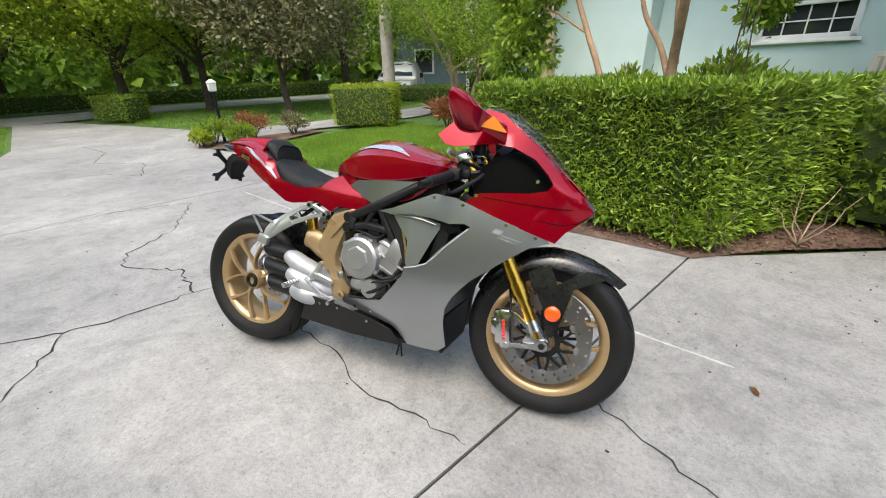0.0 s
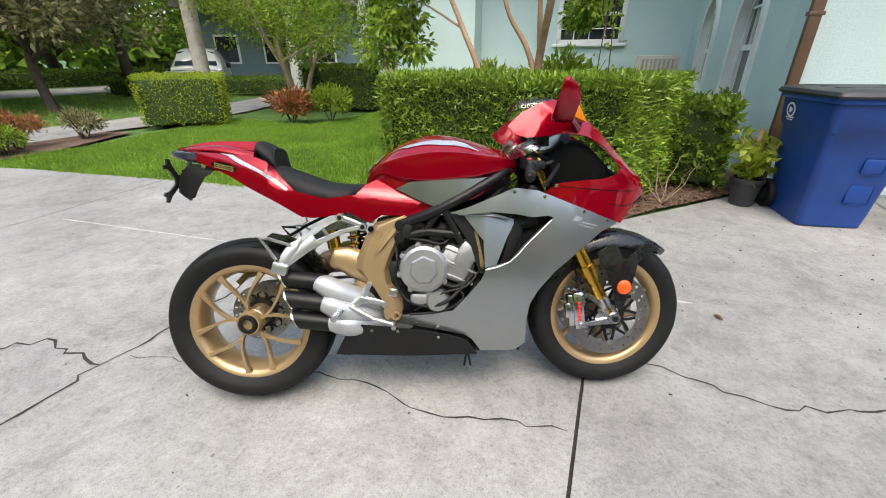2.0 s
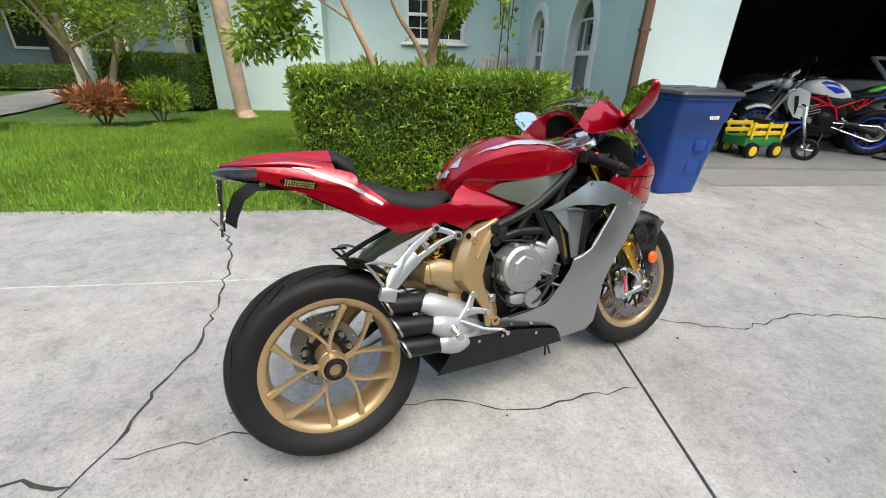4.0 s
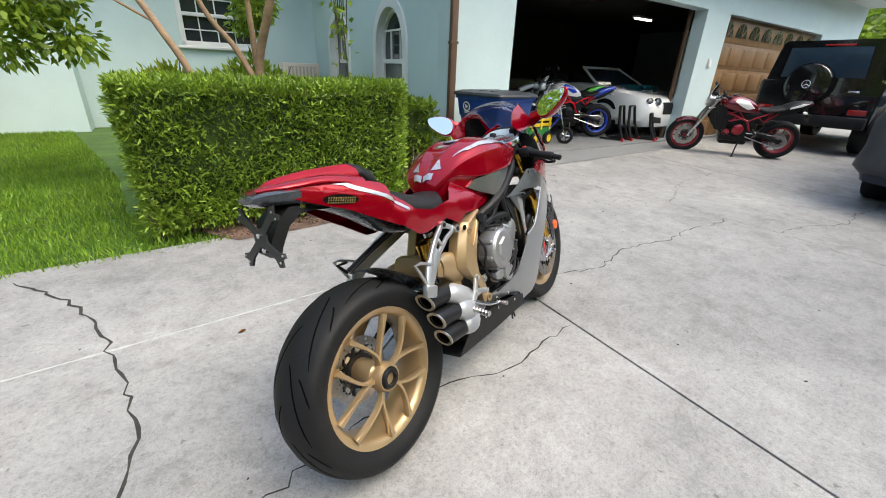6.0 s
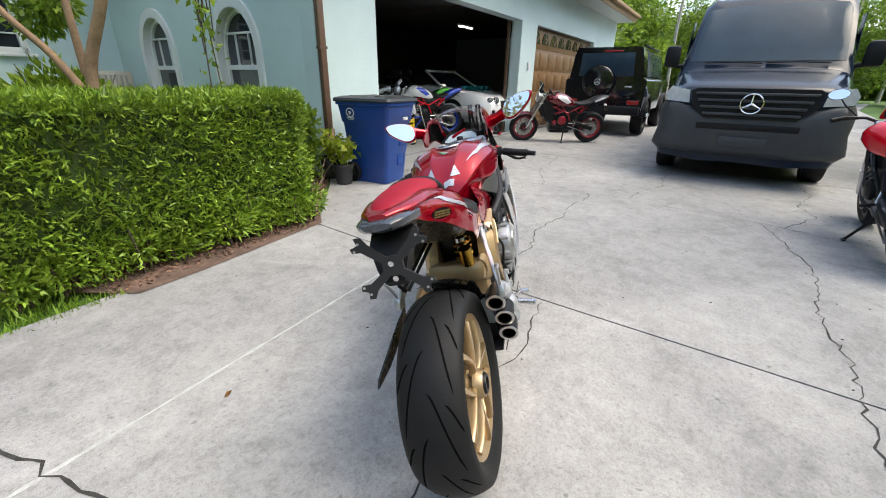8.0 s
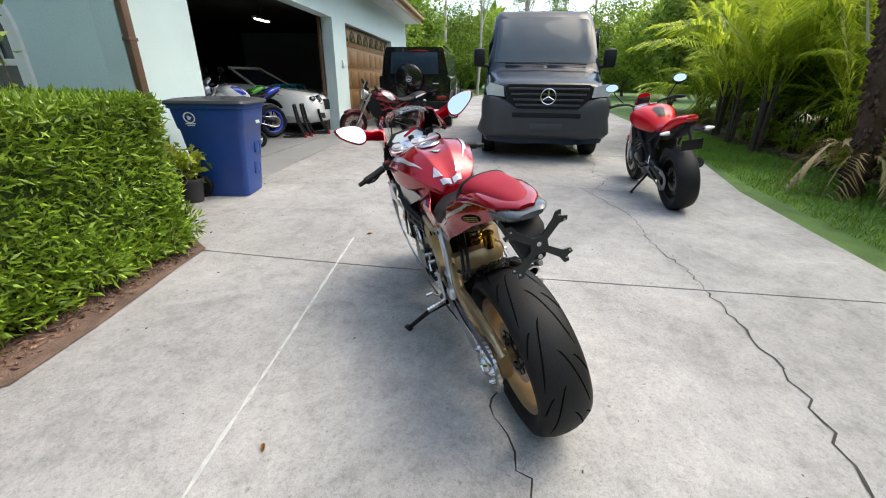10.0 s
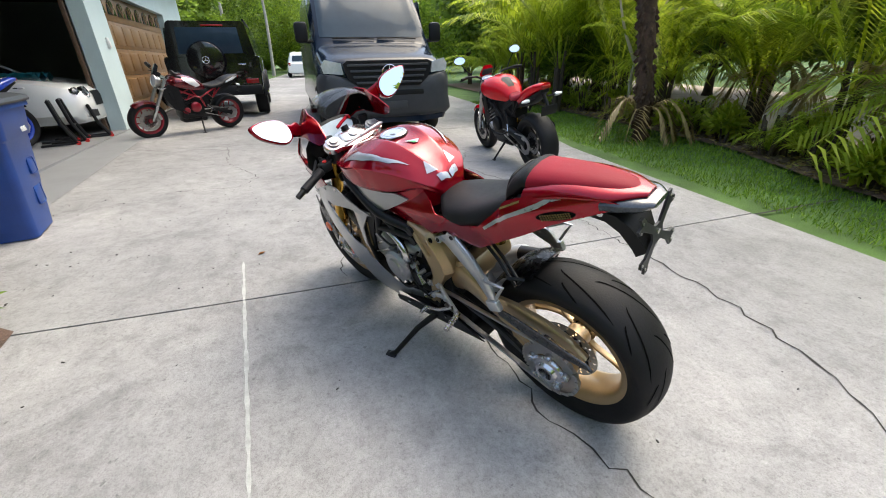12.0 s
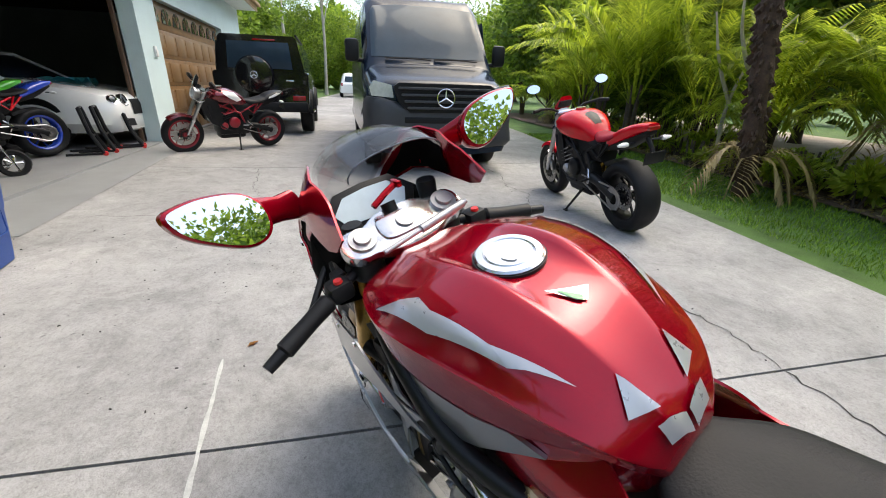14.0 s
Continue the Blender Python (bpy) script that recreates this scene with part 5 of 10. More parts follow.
def tyre_profile(radius, width, rim):
    h, w = radius - rim, width / 2
    out = [(rim, -w * 0.72), (rim + h * 0.25, -w * 0.90), (rim + h * 0.52, -w), (rim + h * 0.72, -w * 0.93)]
    top = [(radius - (h * 0.28) * (abs(t) ** 2.2), w * 0.93 * t) for t in (-0.8, -0.55, -0.3, 0, 0.3, 0.55, 0.8)]
    return out + top + [(r, -y) for r, y in out[::-1]]


def holed_disc(bm, r0, r1, y, thick, rows=5, cells=100, holes=True, m=None):
    """A brake disc with rows of through holes."""
    m = m or Matrix()
    vs = [[bm.verts.new(m @ Vector(((r0 + (r1 - r0) * i / rows) * math.cos(2 * math.pi * k / cells), y, (r0 + (r1 - r0) * i / rows) * math.sin(2 * math.pi * k / cells)))) for k in range(cells)] for i in range(rows + 1)]
    fs = []
    for i in range(rows):
        for k in range(cells):
            if holes and i % 2 and (k + i * 2) % 5 == 0:
                continue
            j = (k + 1) % cells
            fs.append(bm.faces.new((vs[i][k], vs[i][j], vs[i + 1][j], vs[i + 1][k])))
    bmesh.ops.solidify(bm, geom=fs, thickness=thick)
    return bm


def tread(bm, radius, width, pitch=12, seed=1):
    """Curved grooves over the crown of a tyre."""
    w = width / 2
    h = radius * 0.29
    for k in range(pitch):
        for side in (-1, 1):
            a0 = 2 * math.pi * (k + (0.5 if side > 0 else 0)) / pitch
            for lane, span, lead in ((0.05, 0.80, 0.72), (0.55, 0.96, 0.24)):
                pts = []
                for i in range(9):
                    t = lane + (span - lane) * i / 8
                    a = a0 + lead * ((i / 8) ** 1.5) + (0.10 if lead < 0.4 else 0)
                    r = radius - (h * 0.28) * (t ** 2.2) + 0.0006
                    pts.append((Vector((r * math.cos(a), side * w * 0.93 * t, r * math.sin(a))), a, t))
                prev = None
                for i, (p, a, t) in enumerate(pts):
                    q = pts[min(i + 1, 8)][0] - pts[max(i - 1, 0)][0]
                    out = Vector((math.cos(a), side * 0.4 * t, math.sin(a))).normalized()
                    s = q.cross(out).normalized() * (0.0028 if 0 < i < 8 else 0.0008)
                    e = (bm.verts.new(p + s), bm.verts.new(p - s))
                    if prev:
                        bm.faces.new((prev[0], prev[1], e[1], e[0]))
                    prev = e
    bmesh.ops.recalc_face_normals(bm, faces=bm.faces)
    return bm


GROOVE = material("groove_black", (0.004, 0.004, 0.004), 0.95, bump=0.0)


def wheel(parent, name, x, radius, width, rim_mat, discs, spokes=5, rim=0.218, spoke_y=0.0, spin=0.0, rubber=None, slim=1.0, grooves=9):
    """A cast wheel with its tyre, rim, Y spokes, hub and brake discs."""
    hold = new(name)
    hold.empty_display_size = 0.05
    hold.parent = parent
    hold.matrix_local = pose(x, 0, radius, 0, spin, 0)
    tyre = part("tyre", lathe(bmesh.new(), tyre_profile(radius, width, rim), 64), rubber or RUBBER, hold, smooth=50)
    if grooves:
        tagged(part("tread_groove", tread(bmesh.new(), radius, width, grooves), GROOVE, tyre), kind="stuff")
    w = width * 0.36
    prof = [(rim + 0.004, -w * 1.02), (rim + 0.006, -w * 0.9), (rim - 0.012, -w * 0.84), (rim - 0.022, -w * 0.5), (rim - 0.026, 0), (rim - 0.022, w * 0.5), (rim - 0.012, w * 0.84),
            (rim + 0.006, w * 0.9), (rim + 0.004, w * 1.02), (rim - 0.016, w * 0.98), (rim - 0.028, w * 0.7), (rim - 0.034, 0), (rim - 0.028, -w * 0.7), (rim - 0.016, -w * 0.98)]
    part("rim", lathe(bmesh.new(), prof, 64, closed=True), rim_mat, hold, smooth=50)
    bm = bmesh.new()
    y, c, s = spoke_y, math.cos, math.sin
    for k in range(spokes):
        a = 2 * math.pi * k / spokes
        for d in (-0.40, 0.40):
            line = curve_through([(r * c(a + d * f), y * g, r * s(a + d * f)) for r, f, g in ((0.036, 0.02, 0.86), (0.070, 0.07, 0.95), (0.112, 0.48, 1.0), (0.16, 0.83, 0.98), (rim - 0.02, 1.0, 0.92))], 3)
            n = len(line) - 1
            strap(bm, line, [slim * (0.0086 - 0.0034 * math.sin(math.pi * min(1, i / n * 1.1)) + 0.003 * (i / n) ** 6) for i in range(n + 1)], 0.0105)
    part("spoke_star", bm, rim_mat, hold, smooth=40)
    bm = lathe(bmesh.new(), [(0.0, -0.085), (0.024, -0.085), (0.028, -0.07), (0.03, -0.05), (0.042, -0.04), (0.042, 0.04), (0.03, 0.05), (0.028, 0.085), (0.0, 0.085)], 28)
    part("hub", bm, rim_mat, hold, smooth=40)
    for y, r0, r1 in discs:
        part("brake_disc", holed_disc(bmesh.new(), r0, r1, y, 0.005), STEEL, hold, smooth=20)
        bm = bmesh.new()
        for k in range(9):
            a = 2 * math.pi * k / 9
            for d in (-0.30, 0.30):
                strap(bm, [(0.05 * math.cos(a), y, 0.05 * math.sin(a)), (0.078 * math.cos(a + d * 0.42), y, 0.078 * math.sin(a + d * 0.42)), ((r0 + 0.006) * math.cos(a + d), y, (r0 + 0.006) * math.sin(a + d))], [0.0065, 0.0048, 0.0055], 0.004)
        lathe(bm, [(0.040, y - 0.005), (0.058, y - 0.005), (0.058, y + 0.005), (0.040, y + 0.005)], 28, closed=True)
        tagged(part("disc_carrier", bm, SATIN_BLACK, hold), kind="stuff")
        bm = bmesh.new()
        for k in range(9):
            for d in (-0.30, 0.30):
                a = 2 * math.pi * k / 9 + d
                bar(bm, (r0 * math.cos(a), y - 0.007, r0 * math.sin(a)), (r0 * math.cos(a), y + 0.007, r0 * math.sin(a)), 0.0075, n=10)
        tagged(part("disc_bobbin", bm, STEEL, hold), kind="stuff")
    return hold


def strap(bm, pts, widths, depth, flat=(0, 1, 0)):
    """A flat bar with chamfered edges along a line; flat is the way its thickness runs."""
    pts, flat = [Vector(q) for q in pts], Vector(flat)
    rings = []
    for i, q in enumerate(pts):
        d = (pts[min(i + 1, len(pts) - 1)] - pts[max(i - 1, 0)]).normalized()
        side = d.cross(flat).normalized()
        f = side.cross(d).normalized()
        w = widths[i] if isinstance(widths, (list, tuple)) else widths
        rings.append([q + side * w * a + f * depth * b for a, b in ((1, 0.55), (0.72, 1), (-0.72, 1), (-1, 0.55), (-1, -0.55), (-0.72, -1), (0.72, -1), (1, -0.55))])
    return loft(bm, rings)


def bolts(bm, spots, r=0.006, axis=(0, 1, 0), length=0.008):
    for p in spots:
        p = Vector(p)
        bar(bm, p, p + Vector(axis) * length, r, n=8)
    return bm


BIKE = pose(-1.108, 2.505, 0.010, 0, 0, -19.2) @ pose(0, 0, 0, -15.0)
TO_BIKE = BIKE.inverted()


def fairing_depth(x, z):
    d = 0.208 - 0.52 * max(0, x - 0.93) ** 2 - 0.30 * max(0, 0.93 - x) ** 2 - 0.55 * max(0, 0.56 - z) ** 2 - 0.35 * max(0, z - 0.6) ** 2
    return max(0.03, d)


def nose_depth(x, z):
    w = 0.182 * math.sqrt(max(0.02, 1 - max(0, (x - 1.0) / 0.485) ** 2))
    top = 1.10 - 0.55 * max(0, x - 1.10) - 0.5 * max(0, x - 1.24)
    q = min(1.0, max(0.0, (z - 0.80) / max(0.05, top - 0.80)))
    low = 0.9 * max(0, 0.78 - z) * max(0, x - 1.08)
    return max(0.012, w * math.sqrt(1 - 0.62 * q * q) + 0.012 * math.exp(-((z - (0.99 - (x - 1.15) * 0.75)) / 0.03) ** 2) - low * 0.3)


def tail_depth(x, z):
    mid = 0.835 + 0.09 * (0.15 - x) / 0.3 if x < 0.15 else 0.79 - (x - 0.15) * 0.12
    w = 0.064 + 0.074 * (0.5 - 0.5 * math.cos(math.pi * min(1, max(0, (x + 0.19) / 0.38)))) - 0.008 * math.exp(-((x - 0.38) / 0.08) ** 2)
    up = z - mid - 0.02
    return w - 0.10 * abs(z - mid) - 0.35 * (up + math.sqrt(up * up + 0.0003)) - 1.2 * max(0, mid - z - 0.03) ** 2


def motorcycle():
    t = thing("motorcycle", "candy red and silver sport motorcycle with gold wheels on side stand", "motorcycle", BIKE)

    def p(name, bm, mat, parent=t, label="", smooth=40):
        return part(name, bm, mat, parent, label, smooth)

    # wheels
    rear = wheel(t, "rear_wheel", 0.012, 0.305, 0.185, GOLD, [(0.045, 0.075, 0.112)], 5, 0.216, -0.068, -24)
    front = wheel(t, "front_wheel", 1.358, 0.297, 0.122, GOLD, [(-0.068, 0.112, 0.16), (0.068, 0.112, 0.16)], 5, 0.216, -0.01, 25, grooves=10)
    for o, lab in ((rear, "wide rear tyre on a gold wheel"), (front, "front tyre on a gold wheel with twin brake discs")):
        tagged(o, lab)
    p("wheel_nut", lathe(bmesh.new(), [(0.020, -0.098), (0.029, -0.098), (0.034, -0.090), (0.035, -0.072), (0.020, -0.072)], 18, closed=True), SATIN_BLACK, rear)
    p("hub_ring", lathe(bmesh.new(), [(0.036, -0.090), (0.040, -0.090), (0.045, -0.080), (0.047, -0.060), (0.036, -0.060)], 32, closed=True), GOLD, rear)
    bm = bmesh.new()
    holed_disc(bm, 0.06, 0.098, 0.145, 0.006, 3, 60, False)
    for k in range(42):
        a = 2 * math.pi * k / 42
        box(bm, (0.007, 0.006, 0.010), (0.102 * math.cos(a), 0.142, 0.102 * math.sin(a)), 0, (0, -math.degrees(a) + 90, 0))
    p("sprocket", bm, STEEL, rear)
    bm = lathe(bmesh.new(), [(0.020, 0.150), (0.024, 0.172), (0.034, 0.172), (0.040, 0.160), (0.052, 0.157), (0.056, 0.150), (0.056, 0.143), (0.020, 0.14)], 32, closed=True)
    for k in range(5):
        a = 2 * math.pi * k / 5
        bar(bm, (0.064 * math.cos(a), 0.142, 0.064 * math.sin(a)), (0.064 * math.cos(a), 0.160, 0.064 * math.sin(a)), 0.0165, 0.014, 14)
        bar(bm, (0.064 * math.cos(a), 0.158, 0.064 * math.sin(a)), (0.064 * math.cos(a), 0.167, 0.064 * math.sin(a)), 0.008, n=6)
    p("sprocket_carrier", bm, ALUMINIUM, rear)

    # single sided swingarm, chain and guard
    arm = [((0.50, 0.065, 0.42), 0.060, 0.03), ((0.40, 0.095, 0.49), 0.062, 0.026), ((0.31, 0.118, 0.498), 0.052, 0.022), ((0.22, 0.130, 0.470), 0.046, 0.02), ((0.13, 0.128, 0.415), 0.046, 0.02), ((0.06, 0.118, 0.35), 0.056, 0.02), ((0.012, 0.112, 0.305), 0.064, 0.02)]
    bm = bmesh.new()
    tracks = [curve_through([Vector(c) for c, h, w in arm], 3), curve_through([Vector((h, w, 0)) for c, h, w in arm], 3)]
    loft(bm, [[c + Vector((0, q.y * math.cos(a), q.x * math.sin(a))) for a in (2 * math.pi * k / 18 for k in range(18))] for c, q in zip(*tracks)])
    box(bm, (0.14, 0.20, 0.10), (0.47, 0.0, 0.44), 0.03, (0, 12, 0))
    loft(bm, [[Vector((x, -0.095 + 0.022 * math.cos(a), z + h * math.sin(a))) for a in (2 * math.pi * k / 16 for k in range(16))] for x, z, h in ((0.50, 0.48, 0.05), (0.44, 0.51, 0.058), (0.39, 0.53, 0.056), (0.345, 0.545, 0.036))])
    box(bm, (0.10, 0.22, 0.08), (0.37, 0.0, 0.535), 0.025, (0, 15, 0))
    p("swingarm", bm, GOLD)
    bm = strap(bmesh.new(), curve_through([(0.22, 0.128, 0.478), (0.12, 0.130, 0.488), (0.03, 0.128, 0.480), (-0.05, 0.124, 0.452), (-0.10, 0.118, 0.410)], 4), [0.034] * 5 + [0.028] * 4 + [0.022] * 4 + [0.012] * 4, 0.012)
    p("swingarm_horn", bm, GOLD)
    # lower brace of the swingarm in black
    bm = strap(bmesh.new(), curve_through([(0.48, 0.10, 0.375), (0.36, 0.118, 0.372), (0.22, 0.124, 0.335), (0.12, 0.122, 0.275), (0.05, 0.12, 0.215)], 4), [0.020] * 5 + [0.017] * 6 + [0.011] * 6, 0.009)
    p("chain_slider", bm, SATIN_BLACK)
    bm = lathe(bmesh.new(), [(0.03, 0.075), (0.066, 0.08), (0.072, 0.09), (0.072, 0.125), (0.06, 0.132), (0.03, 0.132)], 32, pose(0.012, 0, 0.305), closed=True)
    p("axle_clamp", bm, GOLD)
    bm = bmesh.new()
    slab(bm, [(-0.150, 0.440), (-0.135, 0.458), (0.0, 0.486), (0.11, 0.506), (0.178, 0.512), (0.172, 0.482), (0.09, 0.458), (-0.05, 0.438)], 0.166, 0.173, Matrix(((1, 0, 0, 0), (0, 0, 1, 0), (0, 1, 0, 0), (0, 0, 0, 1))), 0.003)
    p("chain_guard", bm, CARBON)
    bm = bmesh.new()
    links = []
    for k in range(44):
        f = k / 43
        links.append((Vector((0.02 + 0.46 * f, 0.145, 0.407 + 0.015 * f)), Vector((1, 0, 0.03))))
        links.append((Vector((0.02 + 0.46 * f, 0.145, 0.203 + 0.135 * f)), Vector((1, 0, 0.29))))
    for k in range(20):
        a = math.pi / 2 + math.pi * k / 19
        links.append((Vector((0.012 + 0.102 * math.cos(a), 0.145, 0.305 + 0.102 * math.sin(a))), Vector((-math.sin(a), 0, math.cos(a)))))
    for k, (c, d) in enumerate(links):
        box(bm, (0.0135, 0.016 if k % 2 else 0.011, 0.010), c, 0.0, (0, -math.degrees(math.atan2(d.z, d.x)), 0))
    p("chain", bm, STEEL)

    # rear hugger, shock
    bm = bmesh.new()
    rings = []
    for a in [radians(q) for q in (30, 38, 46, 54, 62, 68, 72, 76)]:
        r = 0.330 + 0.006 * (1 if 50 < math.degrees(a) < 70 else 0)
        rings.append([Vector((0.012 + r * math.cos(a), y, 0.305 + r * math.sin(a) - 2.4 * y * y)) for y in (-0.088, -0.07, -0.05, -0.046, -0.02, 0, 0.02, 0.046, 0.05, 0.07, 0.088)])
    vs = [[bm.verts.new(q) for q in ring] for ring in rings]
    for a, b in zip(vs, vs[1:]):
        ring_faces(bm, a, b, False)
    bmesh.ops.solidify(bm, geom=bm.faces[:], thickness=0.004)
    p("rear_hugger", bm, CARBON)
    bm = bmesh.new()
    bar(bm, (0.42, -0.03, 0.46), (0.40, -0.03, 0.66), 0.02)
    p("shock_absorber", bm, ALUMINIUM)
    bm = bar(bmesh.new(), (0.335, -0.055, 0.575), (0.325, -0.055, 0.64), 0.024, n=16)
    p("shock_reservoir", bm, GOLD_ANODISED)
    bm = bmesh.new()
    coil = [(0.412 + 0.032 * math.cos(a), -0.03 + 0.032 * math.sin(a), 0.49 + a * 0.0042) for a in (k * 0.5 for k in range(76))]
    tube(bm, coil, 0.0055, 6)
    p("shock_spring", bm, GOLD_ANODISED)

    # engine
    bm = box(bmesh.new(), (0.34, 0.24, 0.20), (0.62, 0, 0.44), 0.03)
    box(bm, (0.22, 0.26, 0.24), (0.76, 0, 0.53), 0.03, (0, 25, 0))
    box(bm, (0.30, 0.20, 0.12), (0.62, 0, 0.33), 0.03)
    box(bm, (0.2, 0.18, 0.14), (0.58, 0, 0.60), 0.03)
    engine = p("engine", bm, SATIN_BLACK, t, "black engine block")
    cc = (0.655, 0.516)
    bm = lathe(bmesh.new(), [(0.0, -0.196), (0.070, -0.194), (0.080, -0.186), (0.083, -0.172), (0.084, -0.12), (0.0, -0.12)], 48, pose(cc[0], 0, cc[1]))
    for k in range(8):
        a = 2 * math.pi * k / 8 + 0.2
        bar(bm, (cc[0] + 0.083 * math.cos(a), -0.125, cc[1] + 0.083 * math.sin(a)), (cc[0] + 0.083 * math.cos(a), -0.180, cc[1] + 0.083 * math.sin(a)), 0.0105, n=10)
    tagged(p("clutch_cover", bm, CAST_METAL, engine, "", 30), kind="stuff")
    bm = bmesh.new()
    lathe(bm, [(0.0, -0.203), (0.044, -0.202), (0.050, -0.1955)], 7, pose(cc[0], 0, cc[1], 0, 12, 0))
    for k in range(8):
        a = 2 * math.pi * k / 8 + 0.2
        bolts(bm, [(cc[0] + 0.083 * math.cos(a), -0.178, cc[1] + 0.083 * math.sin(a))], 0.0058, (0, -1, 0), 0.006)
    tagged(p("cover_facet", bm, CAST_METAL, engine, "", 15), kind="stuff")
    # crankcase bolts, cables and sensors round the covers
    bm = bmesh.new()
    for k in range(11):
        a = radians(200 + 22 * k)
        bar(bm, (cc[0] + 0.01 + 0.105 * math.cos(a), -0.12, cc[1] - 0.02 + 0.105 * math.sin(a)), (cc[0] + 0.01 + 0.105 * math.cos(a), -0.150, cc[1] - 0.02 + 0.105 * math.sin(a)), 0.008, n=8)
    tagged(p("crankcase_bolt", bm, SATIN_BLACK, engine), kind="stuff")
    for pts in ([(0.56, -0.13, 0.60), (0.565, -0.16, 0.54), (0.56, -0.15, 0.46), (0.60, -0.165, 0.40), (0.68, -0.17, 0.375)], [(0.58, -0.14, 0.62), (0.66, -0.16, 0.612), (0.72, -0.16, 0.60), (0.76, -0.15, 0.63)], [(0.74, -0.16, 0.46), (0.79, -0.175, 0.42), (0.76, -0.18, 0.385), (0.70, -0.17, 0.36), (0.60, -0.165, 0.352)], [(0.62, -0.15, 0.36), (0.66, -0.165, 0.39), (0.72, -0.175, 0.43), (0.80, -0.17, 0.45), (0.85, -0.15, 0.50)]):
        p("wiring_loom", tube(bmesh.new(), curve_through(pts, 5), 0.0045, 8), BLACK_PLASTIC, engine)
    p("connector", box(bmesh.new(), (0.05, 0.03, 0.04), (0.70, -0.145, 0.628), 0.006), BLACK_PLASTIC, engine)
    p("connector", box(bmesh.new(), (0.03, 0.03, 0.05), (0.60, -0.145, 0.645), 0.006, (0, 20, 0)), BLACK_PLASTIC, engine)
    bm = box(bmesh.new(), (0.12, 0.05, 0.12), (0.765, -0.14, 0.525), 0.02, (0, 25, 0))
    box(bm, (0.07, 0.05, 0.10), (0.80, -0.145, 0.555), 0.015, (0, 25, 0))
    for k in range(3):
        box(bm, (0.13, 0.055, 0.008), (0.765 + 0.012 * k, -0.14, 0.48 + 0.04 * k), 0.002, (0, 25, 0))
    p("cylinder_head", bm, CAST_METAL, engine)
    bm = lathe(bmesh.new(), [(0.0, -0.18), (0.035, -0.178), (0.042, -0.165), (0.045, -0.11), (0.0, -0.11)], 24, pose(0.70, 0, 0.40))
    box(bm, (0.10, 0.04, 0.05), (0.655, -0.15, 0.405), 0.015)
    p("water_pump", bm, CAST_METAL, engine)
    bm = lathe(bmesh.new(), [(0.0, 0.188), (0.040, 0.187), (0.048, 0.180), (0.064, 0.178), (0.074, 0.166), (0.078, 0.12), (0.0, 0.12)], 40, pose(0.715, 0, 0.455))
    for k in range(7):
        a = k * 2 * math.pi / 7 + 0.3
        bar(bm, (0.715 + 0.078 * math.cos(a), 0.12, 0.455 + 0.078 * math.sin(a)), (0.715 + 0.078 * math.cos(a), 0.168, 0.455 + 0.078 * math.sin(a)), 0.011, n=10)
    tagged(p("alternator_cover", bm, CAST_METAL, engine, "", 30), kind="stuff")
    bm = box(bmesh.new(), (0.13, 0.06, 0.13), (0.815, 0.13, 0.535), 0.02, (0, 25, 0))
    p("cylinder_head", bm, CAST_METAL, engine)
    for k in range(3):
        p("head_fin", box(bmesh.new(), (0.12, 0.01, 0.008), (0.80 + 0.014 * k, 0.162, 0.505 + 0.035 * k), 0.002, (0, 25, 0)), ALUMINIUM, engine)
    bm = lathe(bmesh.new(), [(0.0, 0.172), (0.030, 0.170), (0.040, 0.158), (0.042, 0.12), (0.0, 0.12)], 28, pose(0.60, 0, 0.44))
    p("sprocket_cover", bm, SATIN_BLACK, engine)
    p("starter_motor", bar(bmesh.new(), (0.60, 0.10, 0.535), (0.70, 0.13, 0.555), 0.030, n=18), CAST_METAL, engine)
    p("coolant_elbow", tube(bmesh.new(), curve_through([(0.66, 0.15, 0.50), (0.62, 0.17, 0.53), (0.64, 0.165, 0.59), (0.72, 0.15, 0.62)], 5), 0.014, 12), ALUMINIUM, engine)
    for k, pts in enumerate(([(0.58, 0.14, 0.56), (0.62, 0.168, 0.50), (0.60, 0.17, 0.40), (0.56, 0.15, 0.34)], [(0.64, 0.15, 0.60), (0.70, 0.172, 0.57), (0.78, 0.17, 0.60), (0.84, 0.15, 0.62)], [(0.63, 0.16, 0.38), (0.70, 0.17, 0.355), (0.78, 0.16, 0.39), (0.84, 0.14, 0.45)])):
        p("wiring_loom", tube(bmesh.new(), curve_through(pts, 5), 0.005, 8), BLACK_PLASTIC, engine)
    for x, z in ((0.60, 0.50), (0.64, 0.485), (0.57, 0.475)):
        p("hose_clamp", bar(bmesh.new(), (x, 0.14, z), (x + 0.004, 0.172, z), 0.010, n=10), STEEL, engine)
    bm = bmesh.new()
    for pts in ([(0.70, -0.175, 0.47), (0.76, -0.17, 0.45), (0.80, -0.16, 0.47), (0.83, -0.15, 0.52)], [(0.68, -0.17, 0.38), (0.73, -0.18, 0.40), (0.78, -0.17, 0.44), (0.83, -0.16, 0.50)],
                [(0.66, 0.15, 0.55), (0.72, 0.16, 0.50), (0.74, 0.16, 0.42), (0.70, 0.15, 0.36)], [(0.50, 0.13, 0.50), (0.58, 0.16, 0.44), (0.62, 0.15, 0.36)]):
        p("hose", tube(bmesh.new(), curve_through(pts, 5), 0.007, 8), BLACK_PLASTIC, engine)
    bm = bmesh.new()
    bar(bm, (0.47, 0.15, 0.43), (0.60, 0.155, 0.34), 0.006, n=8)
